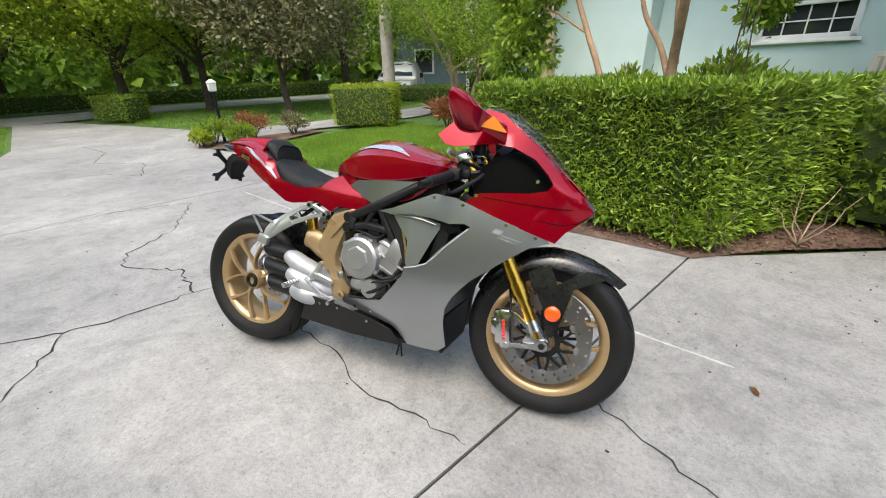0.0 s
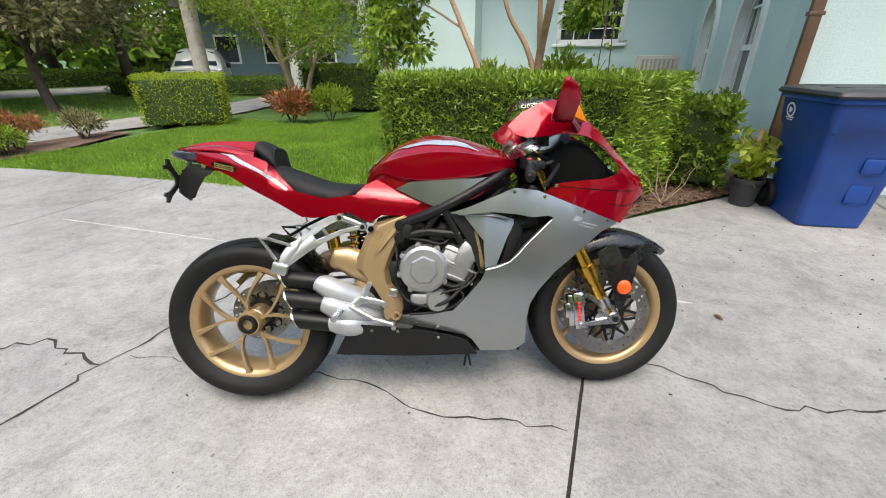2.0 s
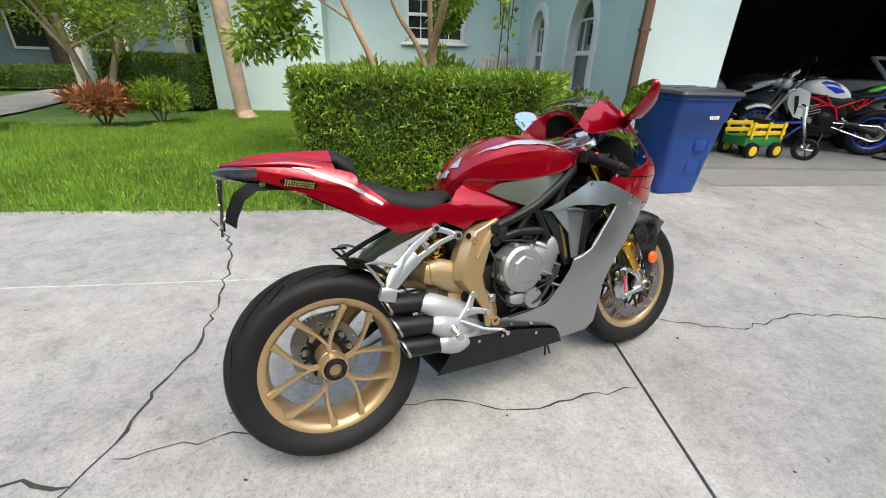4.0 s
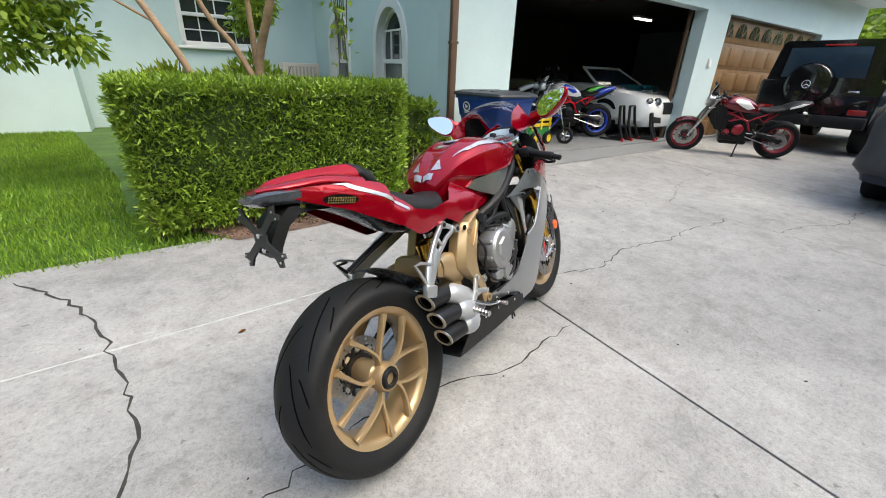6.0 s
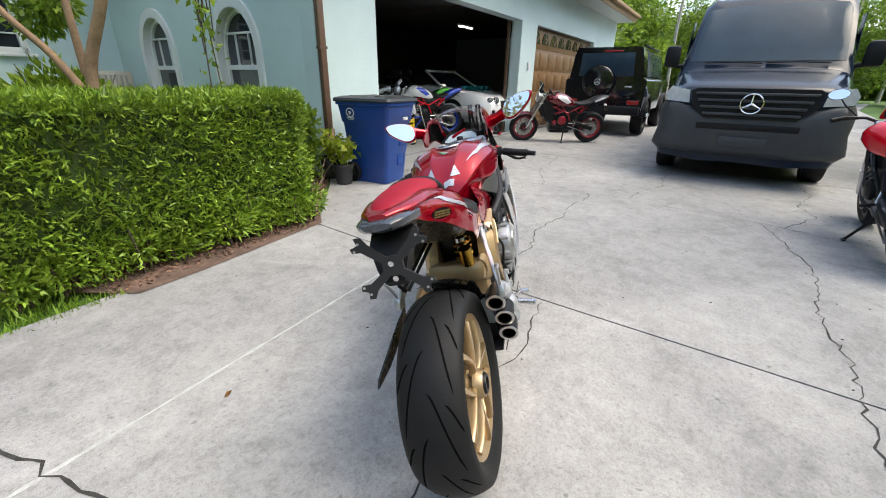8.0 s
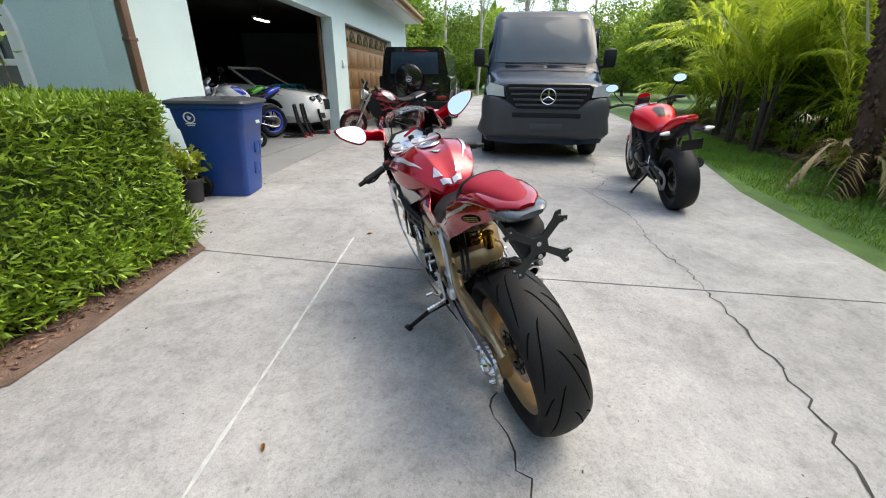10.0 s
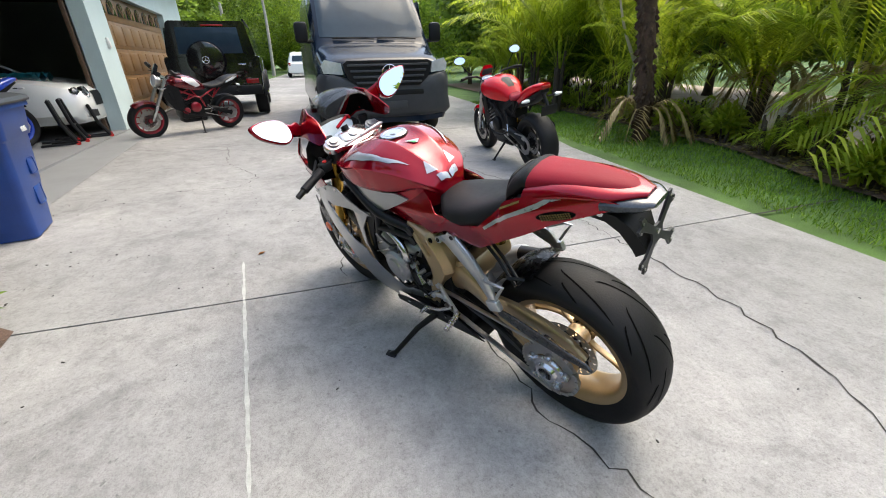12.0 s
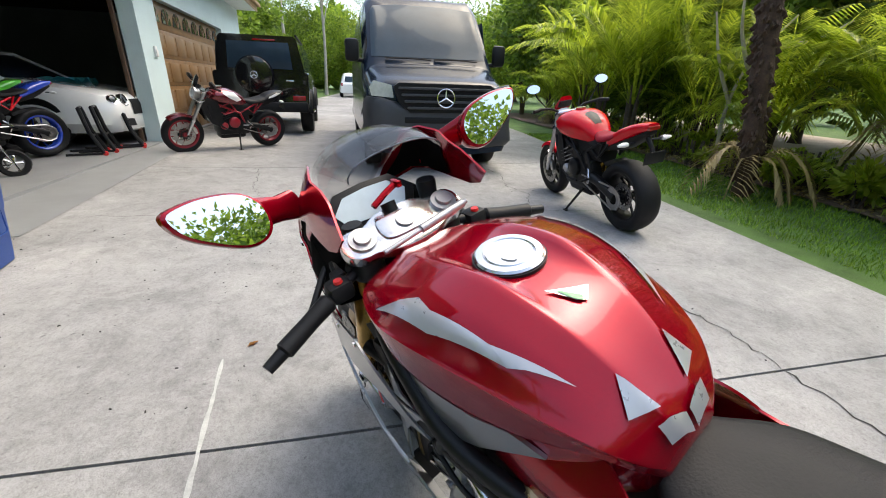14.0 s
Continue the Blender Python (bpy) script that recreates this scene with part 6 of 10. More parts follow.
    tube(bm, [(0.62, 0.14, 0.52), (0.57, 0.17, 0.47), (0.55, 0.175, 0.44)], 0.008, 8)
    p("shift_rod", bm, ALUMINIUM)

    # trellis frame
    for s in (-1, 1):
        bm = bmesh.new()
        tube(bm, curve_through([(0.97, s * 0.075, 0.865), (0.915, s * 0.145, 0.825), (0.80, s * 0.168, 0.762), (0.70, s * 0.17, 0.712), (0.575, s * 0.135, 0.662)], 5), 0.0175, 12)
        tube(bm, [(0.572, s * 0.135, 0.622), (0.67, s * 0.155, 0.642), (0.78, s * 0.16, 0.63)], 0.0155, 12)
        bar(bm, (0.725, s * 0.168, 0.722), (0.785, s * 0.16, 0.60), 0.0135)
        bar(bm, (0.66, s * 0.155, 0.64), (0.72, s * 0.17, 0.722), 0.011)
        bar(bm, (0.96, s * 0.07, 0.80), (0.80, s * 0.15, 0.66), 0.014)
        p("trellis_frame", bm, SATIN_BLACK)
        bm = bmesh.new()
        bolts(bm, [(0.578, s * 0.135, 0.664), (0.575, s * 0.135, 0.622)], 0.019, (0, s, 0), 0.02)
        p("frame_boss", bm, SATIN_BLACK)

    # gold side plates
    plate = [(0.466, 0.640), (0.490, 0.670), (0.606, 0.703), (0.620, 0.690), (0.604, 0.648), (0.574, 0.608), (0.545, 0.546), (0.532, 0.508), (0.541, 0.455), (0.574, 0.418), (0.581, 0.370), (0.573, 0.333), (0.551, 0.318), (0.532, 0.330), (0.516, 0.392), (0.484, 0.440), (0.454, 0.469), (0.418, 0.512), (0.422, 0.550), (0.446, 0.600)]

    def ridge(x, z):
        """The flat middle of the plate, which its bevelled flanks rise to."""
        line = 0.492 + 0.32 * (z - 0.52) + 0.10 * math.exp(-((z - 0.36) / 0.07) ** 2) * 0.5
        return line + (x - line) * 0.66, 0.51 + (z - 0.51) * 0.95

    for s in (-1, 1):
        inner = [ridge(x, z) for x, z in plate]
        bm = loft(bmesh.new(), [[(x, s * 0.080, z) for x, z in plate], [(x, s * (0.118 + 0.02 * (0.66 - z)), z) for x, z in plate], [(x, s * (0.143 + 0.02 * (0.66 - z)), z) for x, z in inner]])
        bmesh.ops.recalc_face_normals(bm, faces=bm.faces)
        bmesh.ops.bevel(bm, geom=[e for e in bm.edges if len(e.link_faces) == 2 and e.calc_face_angle(0) > 0.35], offset=0.0022, segments=1, profile=0.5, affect="EDGES")
        pl = p("side_plate", bm, GOLD, smooth=20)
        p("plate_rib", strap(bmesh.new(), [(0.594, s * 0.134, 0.690), (0.545, s * 0.147, 0.632), (0.500, s * 0.149, 0.575)], [0.006, 0.009, 0.004], 0.006), GOLD, pl, smooth=20)
        p("plate_hole", bar(bmesh.new(), (0.478, s * 0.139, 0.652), (0.478, s * 0.1425, 0.652), 0.010, n=16), VOID_BLACK, pl)
        for prof, x, y, z in (([(0.006, 0.0), (0.006, 0.004), (0.013, 0.004), (0.014, 0.0)], 0.500, 0.1435, 0.635), ([(0.009, -0.004), (0.009, 0.006), (0.017, 0.006), (0.018, -0.004)], 0.553, 0.148, 0.345)):
            p("plate_boss", lathe(bmesh.new(), prof, 20, Matrix.Translation((x, s * y, z)) @ Matrix.Diagonal((1, s, 1, 1)), closed=True), GOLD, pl)
        bm = box(bmesh.new(), (0.030, 0.006, 0.030), (0.546, s * 0.1475, 0.428), 0.004, (0, 8, 0))
        bolts(bm, [(0.546, s * 0.1475, 0.428)], 0.009, (0, s, 0), 0.008)
        tagged(p("plate_bolt", bm, STEEL, pl), kind="stuff")

    # exhaust: collector and three stacked pipes
    bm = bmesh.new()
    for k, (pts, rs) in enumerate((([(0.285, -0.146, 0.470), (0.315, -0.150, 0.460), (0.36, -0.142, 0.432), (0.43, -0.115, 0.395), (0.50, -0.08, 0.36)], [0.028, 0.037, 0.042, 0.041, 0.034]),
                                   ([(0.308, -0.160, 0.402), (0.335, -0.162, 0.393), (0.375, -0.150, 0.372), (0.44, -0.12, 0.345), (0.50, -0.08, 0.32)], [0.030, 0.039, 0.045, 0.043, 0.034]),
                                   ([(0.325, -0.158, 0.333), (0.355, -0.159, 0.326), (0.39, -0.148, 0.318), (0.45, -0.115, 0.31), (0.51, -0.08, 0.30)], [0.030, 0.038, 0.043, 0.041, 0.034]))):
        line = curve_through(pts, 5)
        tube(bm, line, [rs[min(4, i // 5)] + (rs[min(4, i // 5 + 1)] - rs[min(4, i // 5)]) * (i % 5) / 5 for i in range(len(line))], 20)
    tube(bm, [(0.42, -0.085, 0.33), (0.52, -0.06, 0.29), (0.64, -0.03, 0.27)], 0.055, 18)
    p("exhaust_collector", bm, EXHAUST_GREY, smooth=60)
    for k, (y, z) in enumerate(((-0.148, 0.484), (-0.164, 0.414), (-0.164, 0.343))):
        x1 = 0.175 + 0.018 * k
        to = pose(0, 0, 0)
        bm = bmesh.new()
        pts = [Vector((0.315 + 0.01 * k, y + 0.006, z - 0.016)), Vector((x1, y, z + 0.004))]
        d = (pts[1] - pts[0]).normalized()
        sx, up = frame_to(d)
        rings = []
        for dist, r in ((0.0, 0.030), ((pts[1] - pts[0]).length - 0.005, 0.031), ((pts[1] - pts[0]).length, 0.030), ((pts[1] - pts[0]).length, 0.024), ((pts[1] - pts[0]).length - 0.07, 0.022)):
            rings.append([pts[0] + d * (dist + (0.6 * r * (sx * math.cos(a) + up * math.sin(a)).z / 1.0 if dist > 0.04 else 0.0)) + (sx * math.cos(a) + up * math.sin(a)) * r for a in (2 * math.pi * i / 20 for i in range(20))])
        loft(bm, rings)
        pipe = p("silencer_pipe", bm, SATIN_BLACK)
        bm = bmesh.new()
        e = pts[0] + d * (pts[1] - pts[0]).length
        loft(bm, [[e + d * (o + 0.6 * r * (sx * math.cos(a) + up * math.sin(a)).z) + (sx * math.cos(a) + up * math.sin(a)) * r for a in (2 * math.pi * i / 20 for i in range(20))] for o, r in ((-0.004, 0.0325), (0.003, 0.0325), (0.003, 0.0245), (-0.01, 0.0235))], cap=False)
        p("pipe_rim", bm, STEEL, pipe)

    # belly pan
    for s in (-1, 1):
        bm = shell([(0.33, 0.195), (0.40, 0.325), (0.55, 0.31), (0.64, 0.296), (0.735, 0.276), (0.80, 0.255), (0.84, 0.192), (0.60, 0.185)], lambda x, z: 0.125 + 0.35 * (z - 0.2) + 0.06 * (x - 0.33), s, 0.004)
        p("belly_pan", bm, BLACK_PLASTIC)
        bm = bmesh.new()
        bolts(bm, [(0.56, s * 0.176, 0.298), (0.47, s * 0.170, 0.30), (0.70, s * 0.178, 0.272)], 0.006, (0, s, 0), 0.005)
        tagged(p("fairing_bolt", bm, ALUMINIUM), kind="stuff")
    bm = box(bmesh.new(), (0.55, 0.22, 0.02), (0.62, 0, 0.192), 0.008)
    box(bm, (0.3, 0.2, 0.1), (0.55, 0, 0.245), 0.03)
    p("belly_floor", bm, BLACK_PLASTIC)
    bm = bmesh.new()
    for dx in (-0.012, 0.012):
        bar(bm, (0.81, -0.10, 0.19), (0.81 + dx, -0.105, 0.125), 0.004, n=6)
    p("drain_hose", bm, BLACK_PLASTIC)

    # silver fairing sides
    side = [(0.742, 0.706), (0.80, 0.722), (0.906, 0.764), (0.958, 0.785), (1.034, 0.776), (1.09, 0.755), (1.165, 0.725), (1.25, 0.694), (1.338, 0.660), (1.345, 0.652), (1.279, 0.628), (1.191, 0.566), (1.101, 0.497), (1.047, 0.435), (1.02, 0.385), (1.012, 0.323),
            (1.017, 0.225), (0.981, 0.195), (0.856, 0.196), (0.82, 0.25), (0.793, 0.268), (0.70, 0.29), (0.552, 0.312), (0.553, 0.34), (0.66, 0.352), (0.752, 0.365), (0.80, 0.42), (0.848, 0.479), (0.866, 0.519), (0.942, 0.541),
            (0.996, 0.602), (1.05, 0.652), (1.092, 0.684), (1.072, 0.692), (1.02, 0.688), (0.96, 0.70), (0.88, 0.708), (0.79, 0.700)]
    for s in (-1, 1):
        ob = p("fairing_side", shell(side, fairing_depth, s, 0.004, 0.03), SILVER_PAINT, t, "silver grey fairing side panel", 35)
        tree = surface_of(ob)
        for line, mat in (([(1.16, 0.672), (1.19, 0.667), (1.20, 0.68), (1.175, 0.688)], DECAL), ([(1.185, 0.66), (1.245, 0.642), (1.242, 0.638), (1.185, 0.655)], DECAL), ([(1.195, 0.668), (1.26, 0.65), (1.257, 0.646), (1.195, 0.663)], DECAL)):
            p("stripe", decal(line, tree, s), mat, ob)
        # pale tube draws the bright highlight along the duct's lower edge
        edge = [(0.862, 0.514), (0.90, 0.522), (0.945, 0.540), (0.975, 0.568), (1.005, 0.602), (1.04, 0.634), (1.085, 0.676)]
        p("duct_highlight", tube(bmesh.new(), [(x, s * (fairing_depth(x, z) - 0.001), z) for x, z in edge], 0.0032, 8), DECAL, ob)
        bm = bmesh.new()
        bolts(bm, [(x, s * (fairing_depth(x, z) - 0.001), z) for x, z in ((1.06, 0.754), (1.205, 0.700), (0.958, 0.772), (0.70, 0.30), (0.62, 0.31), (1.30, 0.665))], 0.006, (0, s, 0), 0.004)
        tagged(p("fairing_bolt", bm, ALUMINIUM, ob), kind="stuff")
        # duct insert with its dark opening
        bm = shell([(0.79, 0.70), (0.88, 0.705), (0.975, 0.675), (0.94, 0.61), (0.90, 0.52), (0.862, 0.519), (0.858, 0.61)], lambda x, z: 0.188 - 0.10 * (z - 0.60) - 0.30 * max(0, x - 0.86), s, 0.004, 0.012)
        p("duct_insert", bm, SILVER_PAINT, smooth=50)
        p("duct_lip", tube(bmesh.new(), curve_through([(0.775, s * 0.176, 0.700), (0.84, s * 0.184, 0.697), (0.90, s * 0.184, 0.692), (0.96, s * 0.172, 0.676)], 4), 0.0035, 8), SILVER_PAINT)
        bm = shell([(0.84, 0.50), (0.98, 0.53), (1.12, 0.67), (1.06, 0.71), (0.90, 0.72), (0.84, 0.66)], lambda x, z: 0.118, s, 0.004, 0.05)
        p("duct_wall", bm, BLACK_PLASTIC)
        bm = bar(bmesh.new(), (0.99, s * 0.135, 0.655), (1.05, s * 0.15, 0.672), 0.016)
        p("duct_hose", bm, SATIN_BLACK)
        bm = shell([(0.75, 0.70), (0.788, 0.70), (0.857, 0.64), (0.878, 0.495), (0.848, 0.493), (0.818, 0.588)], lambda x, z: 0.172, s, 0.012, 0.05)
        vent = p("radiator_shroud", bm, BLACK_PLASTIC)
        bm = shell([(0.826, 0.645), (0.838, 0.64), (0.862, 0.53), (0.858, 0.51), (0.848, 0.52), (0.842, 0.58)], lambda x, z: 0.1745, s, 0.0, 0.05)
        p("vent_mesh", bm, MESH_GOLD, vent)
    bm = box(bmesh.new(), (0.05, 0.30, 0.34), (0.955, 0, 0.55), 0.01, (0, 14, 0))
    p("radiator", bm, SATIN_BLACK)
    bm = bmesh.new()
    loft(bm, [[(1.0, s * w, z) for s in (-1, 1)] + [(1.0 - 0.01, s * w, z) for s in (1, -1)] for w, z in ((0.13, 0.19), (0.16, 0.33))])
    p("belly_front", bm, BLACK_PLASTIC)

    # tank: red cover with a sharp lower edge
    def tank_section(x, top, w, edge, under):
        dip = 0.012 * math.exp(-((x - 0.725) / 0.09) ** 2)
        h = top - edge
        return (x, [(0, top - 0.003 - dip), (w * 0.24, top - 0.001 - dip), (w * 0.36, top), (w * 0.44, top - 0.004), (w * 0.80, top - 0.012 - 0.10 * h), (w * 0.97, top - 0.006 - 0.36 * h), (w, top - 0.006 - 0.42 * h), (w * 0.96, edge + 0.014), (w * 0.945, edge), (w * 0.84, edge - 0.012), (w * 0.78, under), (0, under)])

    bm = body([tank_section(0.458, 0.828, 0.050, 0.795, 0.77), tank_section(0.474, 0.856, 0.078, 0.812, 0.76), tank_section(0.505, 0.884, 0.108, 0.835, 0.75), tank_section(0.545, 0.914, 0.130, 0.834, 0.74), tank_section(0.60, 0.944, 0.150, 0.820, 0.73),
               tank_section(0.683, 0.965, 0.173, 0.813, 0.73), tank_section(0.768, 0.960, 0.187, 0.818, 0.74), tank_section(0.834, 0.944, 0.187, 0.825, 0.75), tank_section(0.90, 0.924, 0.172, 0.838, 0.79), tank_section(0.95, 0.906, 0.145, 0.852, 0.82), tank_section(0.985, 0.890, 0.10, 0.858, 0.84)], 4, 2)
    tank = p("fuel_tank", bm, RED_PAINT, t, "candy red fuel tank with silver flashes", 32)
    tree = surface_of(tank)
    for s in (-1, 1):
        for line in ([(0.530, s * 0.046), (0.487, s * 0.028), (0.501, s * 0.066)], [(0.473, s * 0.004), (0.482, s * 0.044), (0.468, s * 0.040), (0.461, s * 0.004)],
                     [(0.845, s * 0.172), (0.770, s * 0.134), (0.735, s * 0.140), (0.64, s * 0.126), (0.548, s * 0.088), (0.61, s * 0.128), (0.72, s * 0.160)]):
            p("flash", decal(line, tree, "top", 0.005 if line[0][0] < 0.5 else 0.003, 0.006), DECAL, tank)
    p("badge", decal([(0.640, 0.028), (0.612, -0.022), (0.598, -0.002), (0.606, 0.010)], tree, "top", 0.0032, 0.006), DECAL, tank)
    p("badge", decal([(0.634, 0.020), (0.606, -0.002), (0.600, 0.004), (0.608, 0.011)], tree, "top", 0.0044, 0.006), GREEN_DECAL, tank)
    bm = lathe(bmesh.new(), [(0.0, -0.0075), (0.034, -0.0075), (0.036, -0.0055), (0.038, -0.0075), (0.048, -0.007), (0.051, -0.004), (0.051, 0.02), (0.0, 0.02)], 48, pose(0.727, 0, 0.9555, -90, -1, 0))
    cap = p("fuel_cap", bm, ALUMINIUM, tank, smooth=30)
    bm = lathe(bmesh.new(), [(0.0515, -0.002), (0.0535, -0.002), (0.054, 0.003), (0.054, 0.02), (0.0515, 0.02)], 48, pose(0.727, 0, 0.9555, -90, -1, 0), closed=True)
    p("cap_ring", bm, SATIN_BLACK, tank)
    p("cap_flap", slab(bmesh.new(), [(0.012 * math.cos(k * 0.524), 0.007 * math.sin(k * 0.524)) for k in range(12)], 0, 0.0015, pose(0.715, 0.012, 0.9629, 0, 0, 20)), STEEL, tank)
    # silver flank inserts and the inner body
    for s in (-1, 1):
        bm = shell([(0.566, 0.786), (0.612, 0.808), (0.68, 0.812), (0.75, 0.817), (0.80, 0.822), (0.90, 0.828), (0.93, 0.818), (0.87, 0.786), (0.795, 0.757), (0.735, 0.732), (0.69, 0.728), (0.62, 0.758)],
                   lambda x, z: 0.150 + 0.022 * math.exp(-((x - 0.76) / 0.1) ** 2) - 0.28 * max(0, 0.66 - x) - 1.5 * max(0, z - 0.80) ** 2 - 0.15 * max(0, x - 0.86) - 0.04 * math.cos((x - 0.6) * 9) * (0.785 - z), s, 0.006, 0.03)
        p("tank_flank", bm, SILVER_PAINT)
    bm = body([(0.46, [(0, 0.80), (0.05, 0.80), (0.06, 0.74), (0.05, 0.70), (0, 0.70)]), (0.62, [(0, 0.82), (0.08, 0.81), (0.085, 0.76), (0.08, 0.71), (0, 0.69)]), (0.80, [(0, 0.85), (0.13, 0.84), (0.135, 0.78), (0.12, 0.73), (0, 0.70)]), (0.96, [(0, 0.86), (0.09, 0.85), (0.10, 0.82), (0.08, 0.78), (0, 0.76)])], 3, 2)
    p("airbox", bm, BLACK_PLASTIC)

    # tail
    tail = [(-0.16, 0.92), (-0.09, 0.932), (-0.03, 0.923), (0.05, 0.910), (0.10, 0.897), (0.135, 0.884), (0.155, 0.860), (0.186, 0.828), (0.232, 0.784), (0.32, 0.758), (0.43, 0.768), (0.462, 0.80), (0.50, 0.818), (0.56, 0.822), (0.605, 0.822), (0.562, 0.79), (0.60, 0.764), (0.66, 0.745), (0.72, 0.73), (0.69, 0.712), (0.594, 0.692),
            (0.516, 0.698), (0.476, 0.672), (0.447, 0.686), (0.40, 0.71), (0.36, 0.70), (0.282, 0.692), (0.245, 0.696), (0.175, 0.742), (0.088, 0.788), (0.003, 0.838), (-0.083, 0.875), (-0.14, 0.902)]
    for s in (-1, 1):
        ob = p("tail_panel", shell(tail, tail_depth, s, 0.004, 0.018), RED_PAINT, t, "candy red tail side panel", 60)
        tr = surface_of(ob)
        p("stripe", decal([(-0.022, 0.912), (0.022, 0.906), (0.046, 0.892), (0.126, 0.852), (0.21, 0.790), (0.203, 0.784), (0.118, 0.845), (0.034, 0.884), (0.008, 0.902)], tr, s), DECAL, ob)
        if s > 0:
            p("lettering_bar", decal([(0.150, 0.859), (0.088, 0.889), (0.089, 0.894), (0.151, 0.864)], tr, s, 0.0016, 0.008), MESH_GOLD, ob)
        oval = [(-0.010 + 0.050 * math.cos(a) * 0.96 + 0.016 * math.sin(a) * 0.1, 0.8685 - 0.050 * math.cos(a) * 0.2 + 0.0135 * math.sin(a)) for a in (2 * math.pi * k / 20 for k in range(20))]
        p("vent_recess", decal(oval, tr, s, 0.0012, 0.008), VOID_BLACK, ob)
        bm = bmesh.new()
        for i in range(12):
            for j in range(3):
                x, z = -0.046 + i * 0.0062 + j * 0.002, 0.868 + j * 0.006 - i * 0.0014
                box(bm, (0.0036, 0.004, 0.0042), (x, s * (tail_depth(x, z) + 0.001), z), 0, (0, 20, 0))
        p("vent_mesh", bm, MESH_GOLD, ob)
    bm = body([(-0.15, [(0, 0.918), (0.04, 0.916), (0.055, 0.910), (0.04, 0.89), (0, 0.885)]), (0.0, [(0, 0.93), (0.07, 0.925), (0.082, 0.90), (0.066, 0.855), (0, 0.84)]), (0.13, [(0, 0.89), (0.085, 0.88), (0.098, 0.85), (0.08, 0.79), (0, 0.77)]),
               (0.25, [(0, 0.77), (0.09, 0.77), (0.10, 0.75), (0.075, 0.715), (0, 0.70)]), (0.46, [(0, 0.75), (0.085, 0.75), (0.09, 0.73), (0.08, 0.69), (0, 0.68)])], 4, 2)
    p("undertail", bm, CARBON)
    pil = [(-0.172, [(0, 0.940), (0.010, 0.938), (0.018, 0.932), (0.016, 0.924), (0, 0.922)]), (-0.13, [(0, 0.952), (0.022, 0.950), (0.038, 0.941), (0.036, 0.928), (0, 0.924)]), (-0.04, [(0, 0.959), (0.034, 0.956), (0.057, 0.944), (0.055, 0.930), (0, 0.928)]),
           (0.088, [(0, 0.957), (0.041, 0.952), (0.071, 0.936), (0.071, 0.913), (0, 0.898)])]
    p("pillion_seat", body(pil, 5, 3), RED_VINYL, t, "red vinyl pillion seat pad", 50)
    p("seat_hump", body([pil[-1], (0.100, [(0, 0.957), (0.045, 0.953), (0.075, 0.936), (0.074, 0.91), (0, 0.89)]), (0.118, [(0, 0.949), (0.048, 0.945), (0.079, 0.924), (0.077, 0.89), (0, 0.87)]), (0.146, [(0, 0.929), (0.048, 0.925), (0.079, 0.904), (0.077, 0.87), (0, 0.86)]), (0.158, [(0, 0.90), (0.045, 0.896), (0.074, 0.880), (0.074, 0.85), (0, 0.84)])], 5, 3), LEATHER, t, smooth=50)
    p("seat_piping", tube(bmesh.new(), curve_through([(0.150, -0.078, 0.872), (0.149, -0.073, 0.899), (0.148, -0.048, 0.9255), (0.148, 0, 0.9300), (0.148, 0.048, 0.9255), (0.149, 0.073, 0.899), (0.150, 0.078, 0.872)], 4), 0.0045, 8), BLACK_PLASTIC)
    p("rider_seat", body([(0.125, [(0, 0.885), (0.055, 0.882), (0.076, 0.866), (0.076, 0.85), (0, 0.83)]), (0.17, [(0, 0.866), (0.065, 0.864), (0.094, 0.842), (0.094, 0.815), (0, 0.80)]), (0.24, [(0, 0.836), (0.075, 0.836), (0.116, 0.812), (0.116, 0.762), (0, 0.75)]),
                          (0.32, [(0, 0.808), (0.07, 0.81), (0.118, 0.792), (0.120, 0.748), (0, 0.74)]), (0.40, [(0, 0.80), (0.05, 0.80), (0.108, 0.786), (0.11, 0.755), (0, 0.75)]), (0.462, [(0, 0.802), (0.03, 0.80), (0.058, 0.793), (0.06, 0.775), (0, 0.77)])], 5, 3), LEATHER, t, "black vinyl rider seat", 50)
    bm = body([(-0.196, [(0, 0.938), (0.014, 0.937), (0.022, 0.932), (0.018, 0.927), (0, 0.925)]), (-0.13, [(0, 0.944), (0.046, 0.941), (0.066, 0.931), (0.060, 0.922), (0, 0.918)]), (-0.02, [(0, 0.944), (0.064, 0.941), (0.086, 0.927), (0.080, 0.914), (0, 0.91)]), (0.09, [(0, 0.925), (0.070, 0.920), (0.096, 0.900), (0.090, 0.885), (0, 0.88)])], 4, 3)
    p("tail_cover", bm, RED_PAINT, t, "candy red tail tip", 40)
    # tail light and plate holder
    bm = body([(-0.216, [(0, 0.922), (0.024, 0.921), (0.034, 0.917), (0.026, 0.909), (0, 0.906)]), (-0.185, [(0, 0.928), (0.042, 0.927), (0.060, 0.919), (0.048, 0.898), (0, 0.892)]), (-0.11, [(0, 0.926), (0.050, 0.924), (0.074, 0.914), (0.058, 0.884), (0, 0.878)])], 4, 2)
    p("tail_light", bm, CLEAR_LENS, t, "smoked clear tail light")
    bm = bmesh.new()
    loft(bm, [[(x - 0.01, s * w, z + 0.01) for s in (-1, 1)] + [(x + 0.015, s * w, z - 0.012) for s in (1, -1)] for x, z, w in ((0.0, 0.855, 0.034), (-0.08, 0.868, 0.044), (-0.130, 0.870, 0.052), (-0.165, 0.848, 0.050), (-0.190, 0.80, 0.036), (-0.197, 0.772, 0.026))])
